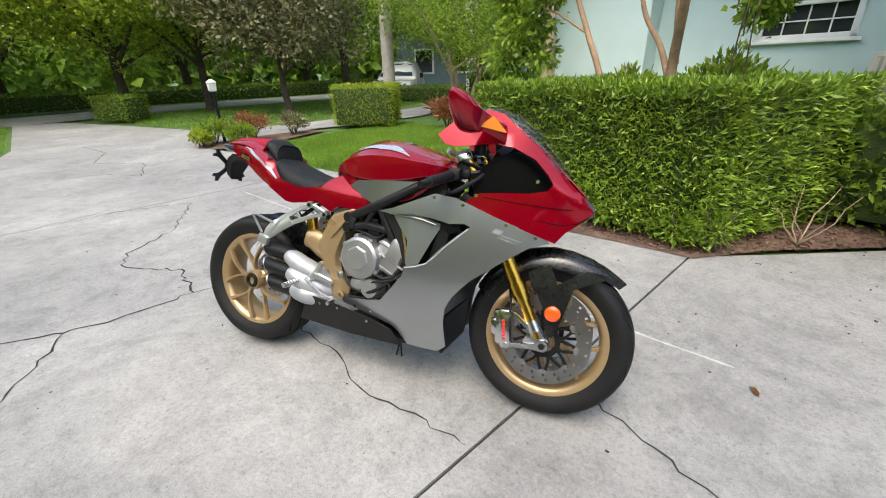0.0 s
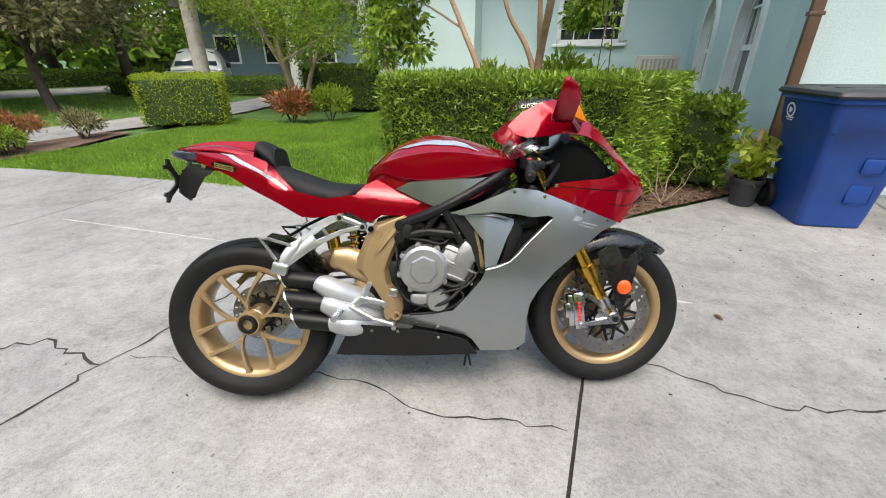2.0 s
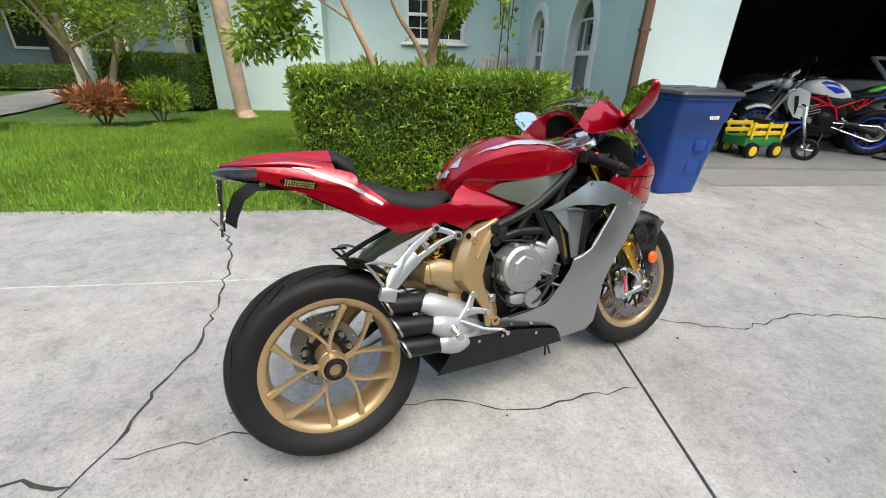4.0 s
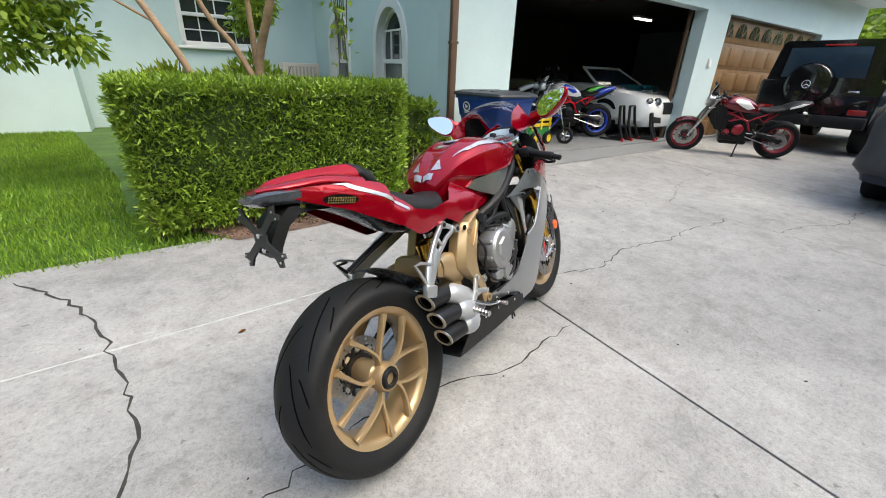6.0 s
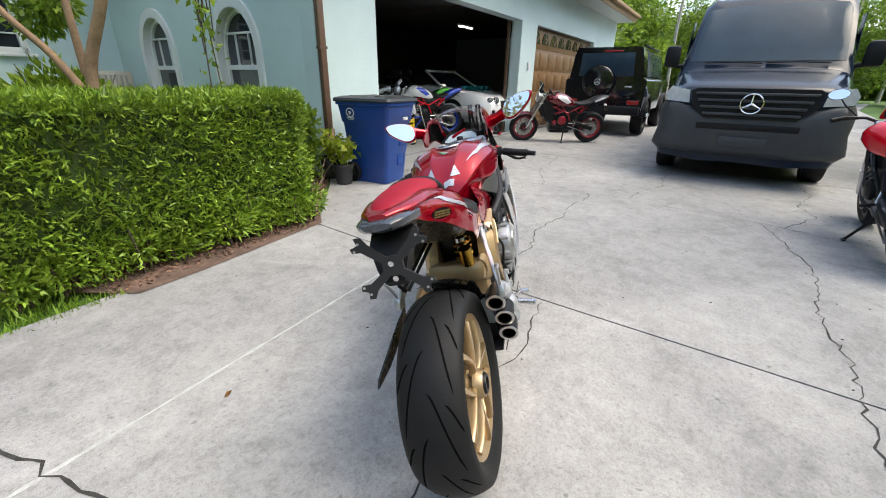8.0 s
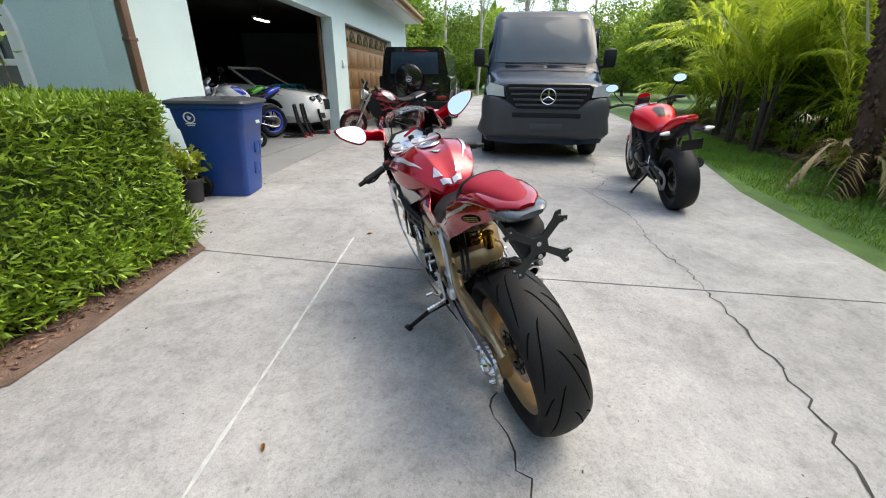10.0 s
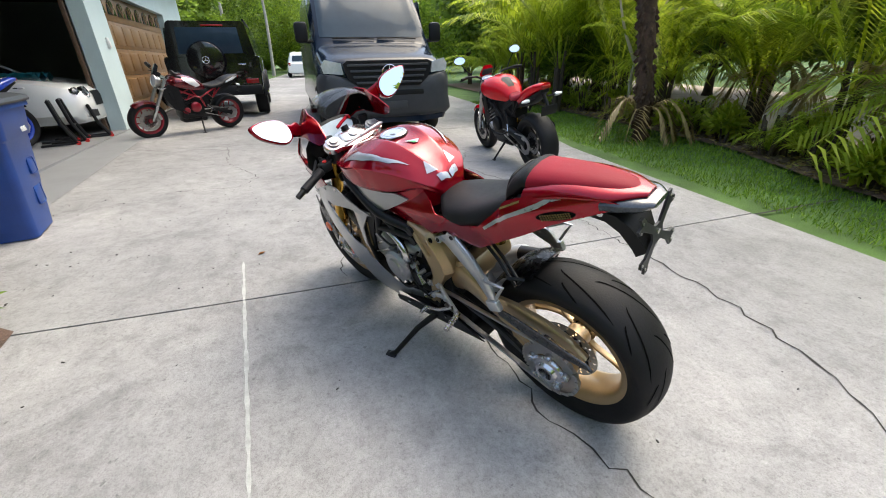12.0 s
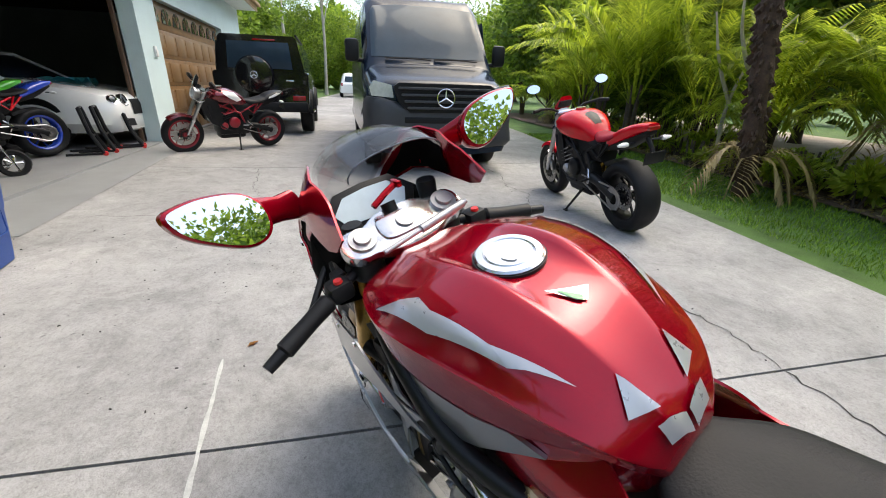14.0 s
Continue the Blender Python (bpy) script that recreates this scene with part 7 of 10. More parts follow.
    holder = p("plate_holder", bm, BLACK_PLASTIC)
    bm = bmesh.new()
    to = Matrix(((0, 0.10, -1, 0), (1, 0, 0, 0), (0, 1, 0.10, 0), (0, 0, 0, 1)))
    arm = [(0.012, 0.026), (0.048, 0.064), (0.060, 0.085), (0.074, 0.086), (0.070, 0.066), (0.088, 0.060), (0.084, 0.047), (0.064, 0.046), (0.024, 0.010), (0.024, -0.012), (0.060, -0.042), (0.082, -0.044), (0.086, -0.058), (0.070, -0.064), (0.072, -0.084), (0.058, -0.084), (0.048, -0.062), (0.012, -0.028)]
    star = arm + [(-a, b) for a, b in reversed(arm)]
    slab(bm, [(a * 1.05, b * 0.86) for a, b in star], 0.0, 0.006, pose(-0.207, -0.010, 0.822) @ to)
    bracket = p("plate_bracket", bm, BRACKET_GREY, holder)
    bm = bmesh.new()
    for a in (-0.066, 0.066, -0.080, 0.080):
        for b in (-0.070, 0.070):
            bar(bm, pose(-0.207, -0.010, 0.822) @ to @ Vector((a * 1.05 * (1 if abs(a) < 0.07 else 0.98), b * 0.86 * (1 if abs(a) < 0.07 else 0.72), 0.005)), pose(-0.207, -0.010, 0.822) @ to @ Vector((a * 1.05 * (1 if abs(a) < 0.07 else 0.98), b * 0.86 * (1 if abs(a) < 0.07 else 0.72), 0.0075)), 0.0032, n=8)
    tagged(p("bracket_hole", bm, STEEL, bracket), kind="stuff")
    bm = bmesh.new()
    bolts(bm, [(-0.209, -0.008, 0.828), (-0.206, -0.008, 0.790)], 0.007, (-1, 0, 0), 0.007)
    bolts(bm, [(-0.10, -0.05, 0.875), (-0.10, 0.042, 0.875)], 0.009, (0, 1, 0), 0.008)
    tagged(p("plate_bolt", bm, ALUMINIUM, holder), kind="stuff")

    # footrest brackets under the seat
    for s in (-1, 1):
        bm = bmesh.new()
        strap(bm, curve_through([(0.372, s * 0.118, 0.692), (0.31, s * 0.132, 0.662), (0.235, s * 0.154, 0.612), (0.195, s * 0.168, 0.565), (0.180, s * 0.174, 0.530)], 4), [0.009] * 5 + [0.011] * 4 + [0.018] * 4 + [0.015] * 4, 0.007)
        strap(bm, [(0.448, s * 0.114, 0.658), (0.38, s * 0.124, 0.644), (0.29, s * 0.142, 0.608), (0.225, s * 0.160, 0.580)], [0.007, 0.008, 0.010, 0.010], 0.0055)
        strap(bm, [(0.372, s * 0.118, 0.692), (0.412, s * 0.117, 0.676), (0.448, s * 0.114, 0.658)], 0.009, 0.0045)
        strap(bm, [(0.315, s * 0.136, 0.655), (0.33, s * 0.135, 0.632)], 0.006, 0.005)
        if s > 0:
            strap(bm, [(0.41, 0.118, 0.674), (0.33, 0.136, 0.636), (0.25, 0.153, 0.594), (0.192, 0.170, 0.548)], [0.032, 0.028, 0.021, 0.017], 0.0062)
        else:
            strap(bm, [(0.292, -0.1435, 0.620), (0.25, -0.153, 0.594), (0.192, -0.170, 0.548)], [0.022, 0.021, 0.017], 0.0062)
        box(bm, (0.052, 0.022, 0.040), (0.176, s * 0.178, 0.530), 0.006, (0, 20, 0))
        for x, z in ((0.372, 0.692), (0.448, 0.658)):
            bar(bm, (x, s * 0.108, z), (x, s * 0.130, z), 0.014, n=14)
        br = p("footrest_bracket", bm, FORGED)
        bm = bmesh.new()
        strap(bm, [(0.165, s * 0.178, 0.560), (0.140, s * 0.182, 0.605), (0.122, s * 0.184, 0.633), (0.150, s * 0.184, 0.632), (0.215, s * 0.168, 0.606)], 0.005, 0.004)
        p("heel_guard", bm, FORGED, br)
        for x, z in ((0.372, 0.692), (0.448, 0.658)):
            p("bracket_bolt", bar(bmesh.new(), (x, s * 0.128, z), (x, s * 0.133, z), 0.008, n=8), SATIN_BLACK, br)
    # rear stays to the left under the tail
    bm = bmesh.new()
    for dy in (0.0, 0.02):
        tube(bm, [(0.30, 0.05 + dy, 0.69), (0.20, 0.08 + dy, 0.645), (0.12, 0.11 + dy, 0.60)], 0.006, 8)
    tube(bm, [(0.12, 0.12, 0.60), (0.09, 0.125, 0.635), (0.14, 0.14, 0.63)], 0.006, 8)
    p("exhaust_hanger", bm, SATIN_BLACK)
    # rider controls: rearsets
    for s in (-1, 1):
        bm = bmesh.new()
        strap(bm, [(0.467, s * 0.160, 0.464), (0.452, s * 0.164, 0.438), (0.440, s * 0.166, 0.412)], [0.009, 0.011, 0.016], 0.006)
        strap(bm, [(0.515, s * 0.160, 0.392), (0.478, s * 0.164, 0.405), (0.440, s * 0.166, 0.412)], [0.009, 0.010, 0.016], 0.006)
        strap(bm, [(0.440, s * 0.166, 0.414), (0.412, s * 0.170, 0.392), (0.392, s * 0.174, 0.372)], [0.016, 0.012, 0.012], 0.006)
        bolts(bm, [(0.467, s * 0.162, 0.464), (0.515, s * 0.162, 0.392), (0.440, s * 0.166, 0.412)], 0.010, (0, s, 0), 0.012)
        rs = p("rearset", bm, FORGED)
        bm = bmesh.new()
        bar(bm, (0.372, s * 0.18, 0.383), (0.360, s * 0.262, 0.375), 0.010)
        for k in range(5):
            lathe(bm, [(0.0105, -0.002), (0.0125, 0), (0.0105, 0.002)], 10, pose(0.369 - 0.0023 * k, s * (0.2 + 0.013 * k), 0.3815 - 0.0016 * k))
        p("foot_peg", bm, ALUMINIUM, rs)
        bm = bmesh.new()
        tube(bm, [(0.40, s * 0.18, 0.395), (0.48, s * 0.19, 0.35), (0.55, s * 0.195, 0.33)], 0.007, 8)
        bar(bm, (0.55, s * 0.195, 0.33), (0.55, s * 0.23, 0.328), 0.008)
        p("foot_lever", bm, ALUMINIUM, rs)
    # side stand
    foot = TO_BIKE @ Vector((-0.331, 2.622, 0.012))
    bm = bmesh.new()
    tube(bm, [(0.545, 0.10, 0.29), (0.56, 0.14, 0.25), Vector((0.545, 0.10, 0.29)).lerp(foot, 0.5), foot + Vector((-0.03, -0.012, 0.02)), foot], [0.019, 0.016, 0.0125, 0.011, 0.011], 10)
    bolts(bm, [(0.545, 0.09, 0.29)], 0.022, (0, 1, 0), 0.03)
    stand = p("side_stand", bm, SATIN_BLACK)
    bm = box(bmesh.new(), (0.05, 0.03, 0.012), foot - Vector((0, 0, 0.004)), 0.004, (-9, 0, 20))
    p("stand_foot", bm, SATIN_BLACK, stand)

    # front end
    rake = Vector((-0.35, 0, 0.675)).normalized()
    for s in (-1, 1):
        y = s * 0.098
        low = Vector((1.350, y, 0.30))
        bm = bar(bmesh.new(), low + rake * 0.16, low + rake * 0.70, 0.0265, n=20)
        leg = p("fork_leg", bm, GOLD_ANODISED, t, "gold fork leg")
        bm = bmesh.new()
        bar(bm, low + rake * 0.02, low + rake * 0.20, 0.0205, n=18)
        p("fork_slider", bm, GOLD_ANODISED, leg)
        bm = bar(bmesh.new(), low + rake * 0.185, low + rake * 0.225, 0.031, n=18)
        p("fork_seal", bm, GOLD_ANODISED, leg)
        bm = bar(bmesh.new(), low + rake * 0.045, low + rake * 0.085, 0.025, 0.022, 18)
        strap(bm, [low + rake * 0.07, (1.345, y, 0.315), (1.358, y, 0.297)], [0.020, 0.026, 0.026], 0.018)
        bar(bm, (1.358, y - s * 0.02, 0.297), (1.358, y + s * 0.026, 0.297), 0.025, 0.021, 20)
        strap(bm, [(1.350, s * 0.104, 0.312), (1.305, s * 0.108, 0.352), (1.248, s * 0.104, 0.392)], [0.018, 0.010, 0.010], 0.009)
        strap(bm, [(1.352, s * 0.104, 0.288), (1.30, s * 0.108, 0.282), (1.238, s * 0.104, 0.272)], [0.018, 0.011, 0.010], 0.009)
        strap(bm, [(1.335, s * 0.102, 0.302), (1.30, s * 0.102, 0.318)], [0.028, 0.026], 0.006)
        p("fork_foot", bm, ALUMINIUM, leg)
        p("axle_bolt", bar(bmesh.new(), (1.358, y + s * 0.02, 0.297), (1.358, y + s * 0.030, 0.297), 0.012, n=6), SATIN_BLACK, leg)
        bm = box(bmesh.new(), (0.058, 0.050, 0.130), (1.212, s * 0.088, 0.330), 0.014, (0, -6, 0))
        box(bm, (0.042, 0.030, 0.146), (1.224, s * 0.106, 0.330), 0.011, (0, -6, 0))
        box(bm, (0.026, 0.030, 0.060), (1.186, s * 0.098, 0.330), 0.008, (0, -6, 0))
        for dz in (-0.058, 0.058):
            bar(bm, (1.236, s * 0.094, 0.330 + dz), (1.236, s * 0.126, 0.330 + dz), 0.010, n=12)
        cal = p("brake_caliper", bm, ALUMINIUM, t)
        for k in range(6):
            bm = box(bmesh.new(), (0.012, 0.003, 0.009), (1.226 - 0.0012 * k, s * 0.1215, 0.296 + 0.0128 * k), 0.001, (0, -6, 0))
            p("red_mark", bm, CALIPER_RED, cal)
        p("brake_hose", tube(bmesh.new(), curve_through([(1.235, s * 0.088, 0.395), (1.225, s * 0.075, 0.45), (1.20, s * 0.07, 0.54), (1.15, s * 0.06, 0.66)], 5), 0.004, 8), BLACK_PLASTIC, cal)
        bm = lathe(bmesh.new(), [(0.0, 0.010), (0.018, 0.010), (0.025, 0.006), (0.027, 0.0), (0.0, -0.002)], 28, pose(1.382, s * 0.126, 0.418) @ (Matrix.Diagonal((1, s, 1, 1))))
        p("reflector", bm, ORANGE, t, "round orange side reflector")
    # front mudguard
    bm = bmesh.new()
    rings = []
    for q, w, up in ((150, 0.070, 0.0), (138, 0.078, 0.004), (122, 0.081, 0.010), (106, 0.081, 0.014), (92, 0.080, 0.014), (80, 0.077, 0.012), (68, 0.070, 0.012), (58, 0.056, 0.014), (50, 0.034, 0.018), (44, 0.010, 0.022)):
        a, r = radians(q), 0.312 + up
        rings.append([Vector((1.36 + (r - d * (1 if q > 60 else 0.5)) * math.cos(a), y * w, 0.297 + (r - d * (1 if q > 60 else 0.5)) * math.sin(a))) for y, d in ((-1, 0.060), (-0.97, 0.030), (-0.72, 0.008), (-0.3, 0.0), (0, -0.002), (0.3, 0.0), (0.72, 0.008), (0.97, 0.030), (1, 0.060))])
    vs = [[bm.verts.new(q) for q in ring] for ring in rings]
    for a, b in zip(vs, vs[1:]):
        ring_faces(bm, a, b, False)
    bmesh.ops.recalc_face_normals(bm, faces=bm.faces)
    bmesh.ops.solidify(bm, geom=bm.faces[:], thickness=0.003)
    guard = p("front_mudguard", bm, CARBON)
    for s in (-1, 1):
        bm = shell([(1.285, 0.545), (1.335, 0.572), (1.36, 0.568), (1.385, 0.515), (1.47, 0.572), (1.535, 0.545), (1.50, 0.536), (1.438, 0.505), (1.425, 0.45), (1.408, 0.38), (1.388, 0.330), (1.372, 0.328), (1.360, 0.36), (1.345, 0.43), (1.322, 0.476), (1.30, 0.50)], lambda x, z: 0.112 - 0.35 * max(0, x - 1.43) - 0.10 * max(0, z - 0.50), s, 0.005, 0.02)
        p("mudguard_stay", bm, CARBON, guard)
    # top yoke, clip-ons, switches, levers
    bm = bmesh.new()
    top = Vector((1.026, 0, 0.914))
    line = [(-0.058, 0.0), (-0.054, 0.045), (-0.040, 0.085), (-0.038, 0.112), (-0.026, 0.134), (0.0, 0.141), (0.026, 0.134), (0.036, 0.112), (0.032, 0.080), (0.048, 0.045)]
    slab(bm, curve_loop(line + [(0.052, 0.0)] + [(a, -b) for a, b in reversed(line[1:])], 3), -0.012, 0.012, Matrix.Translation(top) @ pose(0, 0, 0, 0, -26, 0), 0.005)
    slab(bm, curve_loop([(-0.030, 0.0), (-0.026, 0.05), (0.0, 0.06), (0.026, 0.05), (0.030, 0.0), (0.026, -0.05), (0.0, -0.06), (-0.026, -0.05)], 3), 0.012, 0.018, Matrix.Translation(top) @ pose(0, 0, 0, 0, -26, 0), 0.003)
    yoke = p("top_yoke", bm, ALUMINIUM)
    bm = bmesh.new()
    for s in (-1, 1):
        c = top + Vector((0.0, s * 0.098, 0.0))
        bar(bm, c - rake * 0.02, c + rake * 0.020, 0.029, 0.027, 24)
        bar(bm, c + rake * 0.018, c + rake * 0.027, 0.018, 0.016, 16)
    bar(bm, top - rake * 0.02, top + rake * 0.024, 0.020, n=18)
    p("yoke_nut", bm, CAST_METAL, yoke)
    bm = bmesh.new()
    bar(bm, (1.055, 0.005, 0.925), (1.068, 0.005, 0.955), 0.016, n=14)
    p("steering_damper", bar(bar(bmesh.new(), (0.962, -0.115, 0.935), (0.962, 0.085, 0.915), 0.005, n=12), (0.962, -0.105, 0.934), (0.962, 0.0, 0.924), 0.009, n=14), CAST_METAL, yoke)
    p("ignition_lock", bm, SATIN_BLACK, yoke)
    bm = bmesh.new()
    tube(bm, [(1.060, 0.040, 0.962), (1.066, 0.005, 0.976), (1.069, -0.020, 0.984)], 0.0068, 8)
    box(bm, (0.03, 0.012, 0.014), (1.069, -0.026, 0.986), 0.003)
    p("steering_damper_rod", bm, TINT_RED, yoke)
    for s in (-1, 1):
        root = Vector((1.040, s * 0.098, 0.872))
        end = Vector((0.975, s * 0.326, 0.818))
        d = (end - root).normalized()
        bm = bar(bmesh.new(), root, end, 0.011)
        bar(bm, root - Vector((0.01, 0, 0.024)), root + Vector((-0.01, 0, 0.024)), 0.034, n=18)
        clip = p("clip_on_bar", bm, SATIN_BLACK)
        bm = tube(bmesh.new(), [root + d * 0.105, root + d * 0.11, root + d * 0.16, root + d * 0.222, root + d * 0.226], [0.014, 0.0185, 0.0165, 0.0175, 0.012], 16)
        p("grip", bm, BLACK_PLASTIC, clip)
        p("bar_end", bar(bmesh.new(), root + d * 0.226, root + d * 0.262, 0.0125, 0.011), SATIN_BLACK, clip)
        bm = box(bmesh.new(), (0.045, 0.05, 0.042), root + d * 0.078, 0.012, (0, 0, 0))
        box(bm, (0.03, 0.03, 0.03), root + d * 0.062 + Vector((0.03, 0, 0.0)), 0.008)
        p("switch_block", bm, BLACK_PLASTIC, clip)
        bm = lathe(bmesh.new(), [(0.0, 0.006), (0.008, 0.006), (0.009, 0.0), (0.0, 0.0)], 14, Matrix.Translation(root + d * 0.078 + Vector((-0.008, 0, 0.0205))) @ pose(0, 0, 0, 90, 0, 0))
        p("button", bm, CALIPER_RED, clip)
        bm = bmesh.new()
        q = root + Vector((0.075, s * 0.055, -0.01))
        tube(bm, curve_through([root + d * 0.06 + Vector((0.03, 0, 0)), q, end + Vector((0.075, s * -0.08, -0.018)), end + Vector((0.055, s * -0.03, -0.022))], 5), [0.009] * 5 + [0.0075] * 6 + [0.006] * 4 + [0.008], 8)
        p("lever", bm, SATIN_BLACK, clip)
        bm = lathe(bmesh.new(), [(0.0, 0.02), (0.02, 0.02), (0.022, 0.012), (0.02, -0.022), (0.0, -0.022)], 18, pose(1.075, s * 0.10 if s < 0 else 0.09, 0.945 if s < 0 else 0.92, 90, 0, 0))
        p("fluid_reservoir", bm, SATIN_BLACK if s < 0 else BLACK_PLASTIC)
    bm = bmesh.new()
    for pts in ([(1.03, -0.14, 0.90), (1.10, -0.10, 0.87), (1.10, -0.04, 0.82)], [(1.03, 0.14, 0.88), (1.09, 0.11, 0.85), (1.07, 0.05, 0.80)], [(1.0, 0.05, 0.86), (1.04, 0.07, 0.80), (1.0, 0.06, 0.74)]):
        p("cable", tube(bmesh.new(), curve_through(pts, 5), 0.006, 8), BLACK_PLASTIC)
    bm = box(bmesh.new(), (0.05, 0.23, 0.04), (1.045, 0, 0.77), 0.012, (0, 27, 0))
    bar(bm, top - rake * 0.02, (1.045, 0, 0.77), 0.03, n=14)
    p("bottom_yoke", bm, SATIN_BLACK)

    # nose fairing
    nose = [(0.94, 0.985), (0.99, 1.03), (1.06, 1.062), (1.10, 1.072), (1.155, 1.060), (1.20, 1.02), (1.275, 0.96), (1.345, 0.888), (1.425, 0.815), (1.468, 0.76), (1.44, 0.73), (1.39, 0.69), (1.36, 0.652), (1.25, 0.692), (1.165, 0.723), (1.09, 0.753), (1.06, 0.764),
            (1.105, 0.797), (1.18, 0.804), (1.268, 0.809), (1.322, 0.821), (1.338, 0.842), (1.320, 0.870), (1.275, 0.916), (1.205, 0.950), (1.135, 0.960), (1.057, 0.950), (1.003, 0.946), (0.966, 0.956)]
    for s in (-1, 1):
        panel = p("nose_panel", shell(nose, nose_depth, s, 0.004, 0.025), RED_PAINT, t, "candy red nose fairing panel", 35)
        p("nose_liner", shell([(1.06, 1.03), (1.10, 1.05), (1.155, 1.04), (1.2, 1.0), (1.275, 0.94), (1.345, 0.87), (1.40, 0.80), (1.36, 0.70), (1.234, 0.72), (1.11, 0.765), (1.2, 0.79), (1.30, 0.80), (1.335, 0.825), (1.345, 0.842), (1.325, 0.872), (1.278, 0.920), (1.205, 0.955), (1.135, 0.965), (1.06, 0.96)], lambda x, z: max(0.008, nose_depth(x, z) - 0.006), s, 0.002, 0.025), VOID_BLACK, panel)
        for line in ([(1.12, 0.786), (1.22, 0.776), (1.32, 0.768), (1.40, 0.765), (1.45, 0.772)], [(1.30, 0.725), (1.36, 0.715), (1.42, 0.722), (1.455, 0.745)]):
            p("panel_gap", tube(bmesh.new(), curve_through([(x, s * (nose_depth(x, z) + 0.0005), z) for x, z in line], 5), 0.0014, 6), VOID_BLACK, panel)
        bm = bmesh.new()
        bolts(bm, [(1.29, s * (nose_depth(1.29, 0.85) + 0.002), 0.848), (1.10, s * (nose_depth(1.10, 0.79) + 0.002), 0.79)], 0.006, (0, s, 0), 0.004)
        tagged(p("fairing_bolt", bm, ALUMINIUM), kind="stuff")
    bm = body([(1.085, [(0, 0.86), (0.08, 0.88), (0.158, 0.86), (0.164, 0.775), (0, 0.75)]), (1.16, [(0, 0.93), (0.08, 0.935), (0.154, 0.90), (0.162, 0.757), (0, 0.74)]), (1.24, [(0, 0.95), (0.06, 0.93), (0.132, 0.88), (0.146, 0.747), (0, 0.72)]), (1.34, [(0, 0.86), (0.03, 0.85), (0.07, 0.82), (0.08, 0.76), (0, 0.71)]), (1.41, [(0, 0.80), (0.02, 0.795), (0.035, 0.78), (0.035, 0.74), (0, 0.72)])], 4, 2)
    p("cockpit_shell", bm, VOID_BLACK)
    bm = body([(1.385, [(0, 0.835), (0.03, 0.83), (0.055, 0.785), (0.035, 0.735), (0, 0.725)]), (1.44, [(0, 0.80), (0.02, 0.795), (0.034, 0.765), (0.02, 0.735), (0, 0.73)]), (1.468, [(0, 0.775), (0.01, 0.773), (0.016, 0.76), (0.01, 0.748), (0, 0.745)])], 4, 3)
    p("headlight", bm, CLEAR_LENS)
    # windscreen: bubble between the nose panels
    bm = bmesh.new()
    rings = []
    for x, z, w, h in ((0.995, 1.055, 0.100, 0.034), (1.05, 1.06, 0.108, 0.044), (1.12, 1.053, 0.106, 0.052), (1.19, 1.017, 0.100, 0.058), (1.26, 0.965, 0.086, 0.058), (1.33, 0.895, 0.066, 0.052), (1.38, 0.848, 0.045, 0.042)):
        rings.append([Vector((x, w * math.sin(a), z - 0.006 + h * (math.cos(a) - 0.0) ** 0.8 if abs(a) < 1.5 else z - 0.006)) for a in (math.pi / 2 * k / 8 for k in range(-8, 9))])
    vs = [[bm.verts.new(q) for q in ring] for ring in rings]
    for a, b in zip(vs, vs[1:]):
        ring_faces(bm, a, b, False)
    bmesh.ops.recalc_face_normals(bm, faces=bm.faces)
    ws = p("windscreen", bm, SCREEN_CLEAR, t, "clear tinted windscreen", 60)
    bm = tube(bmesh.new(), [q + Vector((-0.002, 0, 0)) for q in rings[0]], 0.0015, 6)
    p("windscreen_edge", bm, CLEAR_LENS, ws)
    # instruments
    hold = Matrix.Translation((1.145, 0.01, 0.935)) @ pose(0, 0, 0, 0, -52, 0)
    bm = bmesh.new()
    slab(bm, [(-0.045, -0.09), (-0.05, 0.0), (-0.045, 0.09), (0.0, 0.115), (0.045, 0.07), (0.05, 0.0), (0.045, -0.07), (0.0, -0.115)], -0.02, 0.012, hold, 0.005)
    dash = p("instrument_panel", bm, BLACK_PLASTIC)
    bm = slab(bmesh.new(), [(-0.030, -0.072), (-0.034, 0.0), (-0.030, 0.072), (0.0, 0.088), (0.030, 0.055), (0.034, 0.0), (0.030, -0.055), (0.0, -0.088)], 0.0122, 0.0145, hold)
    p("display", bm, SCREEN, dash)
    # mirrors
    for s in (-1, 1):
        c = Vector((1.064, s * 0.296, 1.048))
        face = Matrix.Translation(c) @ Matrix.Rotation(radians(s * 25), 4, "X") @ Matrix.Rotation(radians(s * 6), 4, "Z") @ Matrix.Rotation(radians(23), 4, "Y")
        loop = [(-0.080, 0.004), (-0.055, -0.022), (-0.01, -0.036), (0.04, -0.042), (0.070, -0.030), (0.080, -0.006), (0.066, 0.026), (0.03, 0.042), (-0.02, 0.036), (-0.058, 0.022)]
        outer = [Vector((0, -s * a * 1.02, b * 1.08)) for a, b in curve_loop(loop)]
        rings = [[face @ (q * 0.93 + Vector((-0.003, 0, 0))) for q in outer], [face @ q for q in outer], [face @ (q * 1.04 + Vector((0.010, 0, 0))) for q in outer], [face @ (q * 0.92 + Vector((0.034, -s * 0.008, 0))) for q in outer], [face @ (q * 0.62 + Vector((0.060, -s * 0.024, 0))) for q in outer]]
        bm = loft(bmesh.new(), rings)
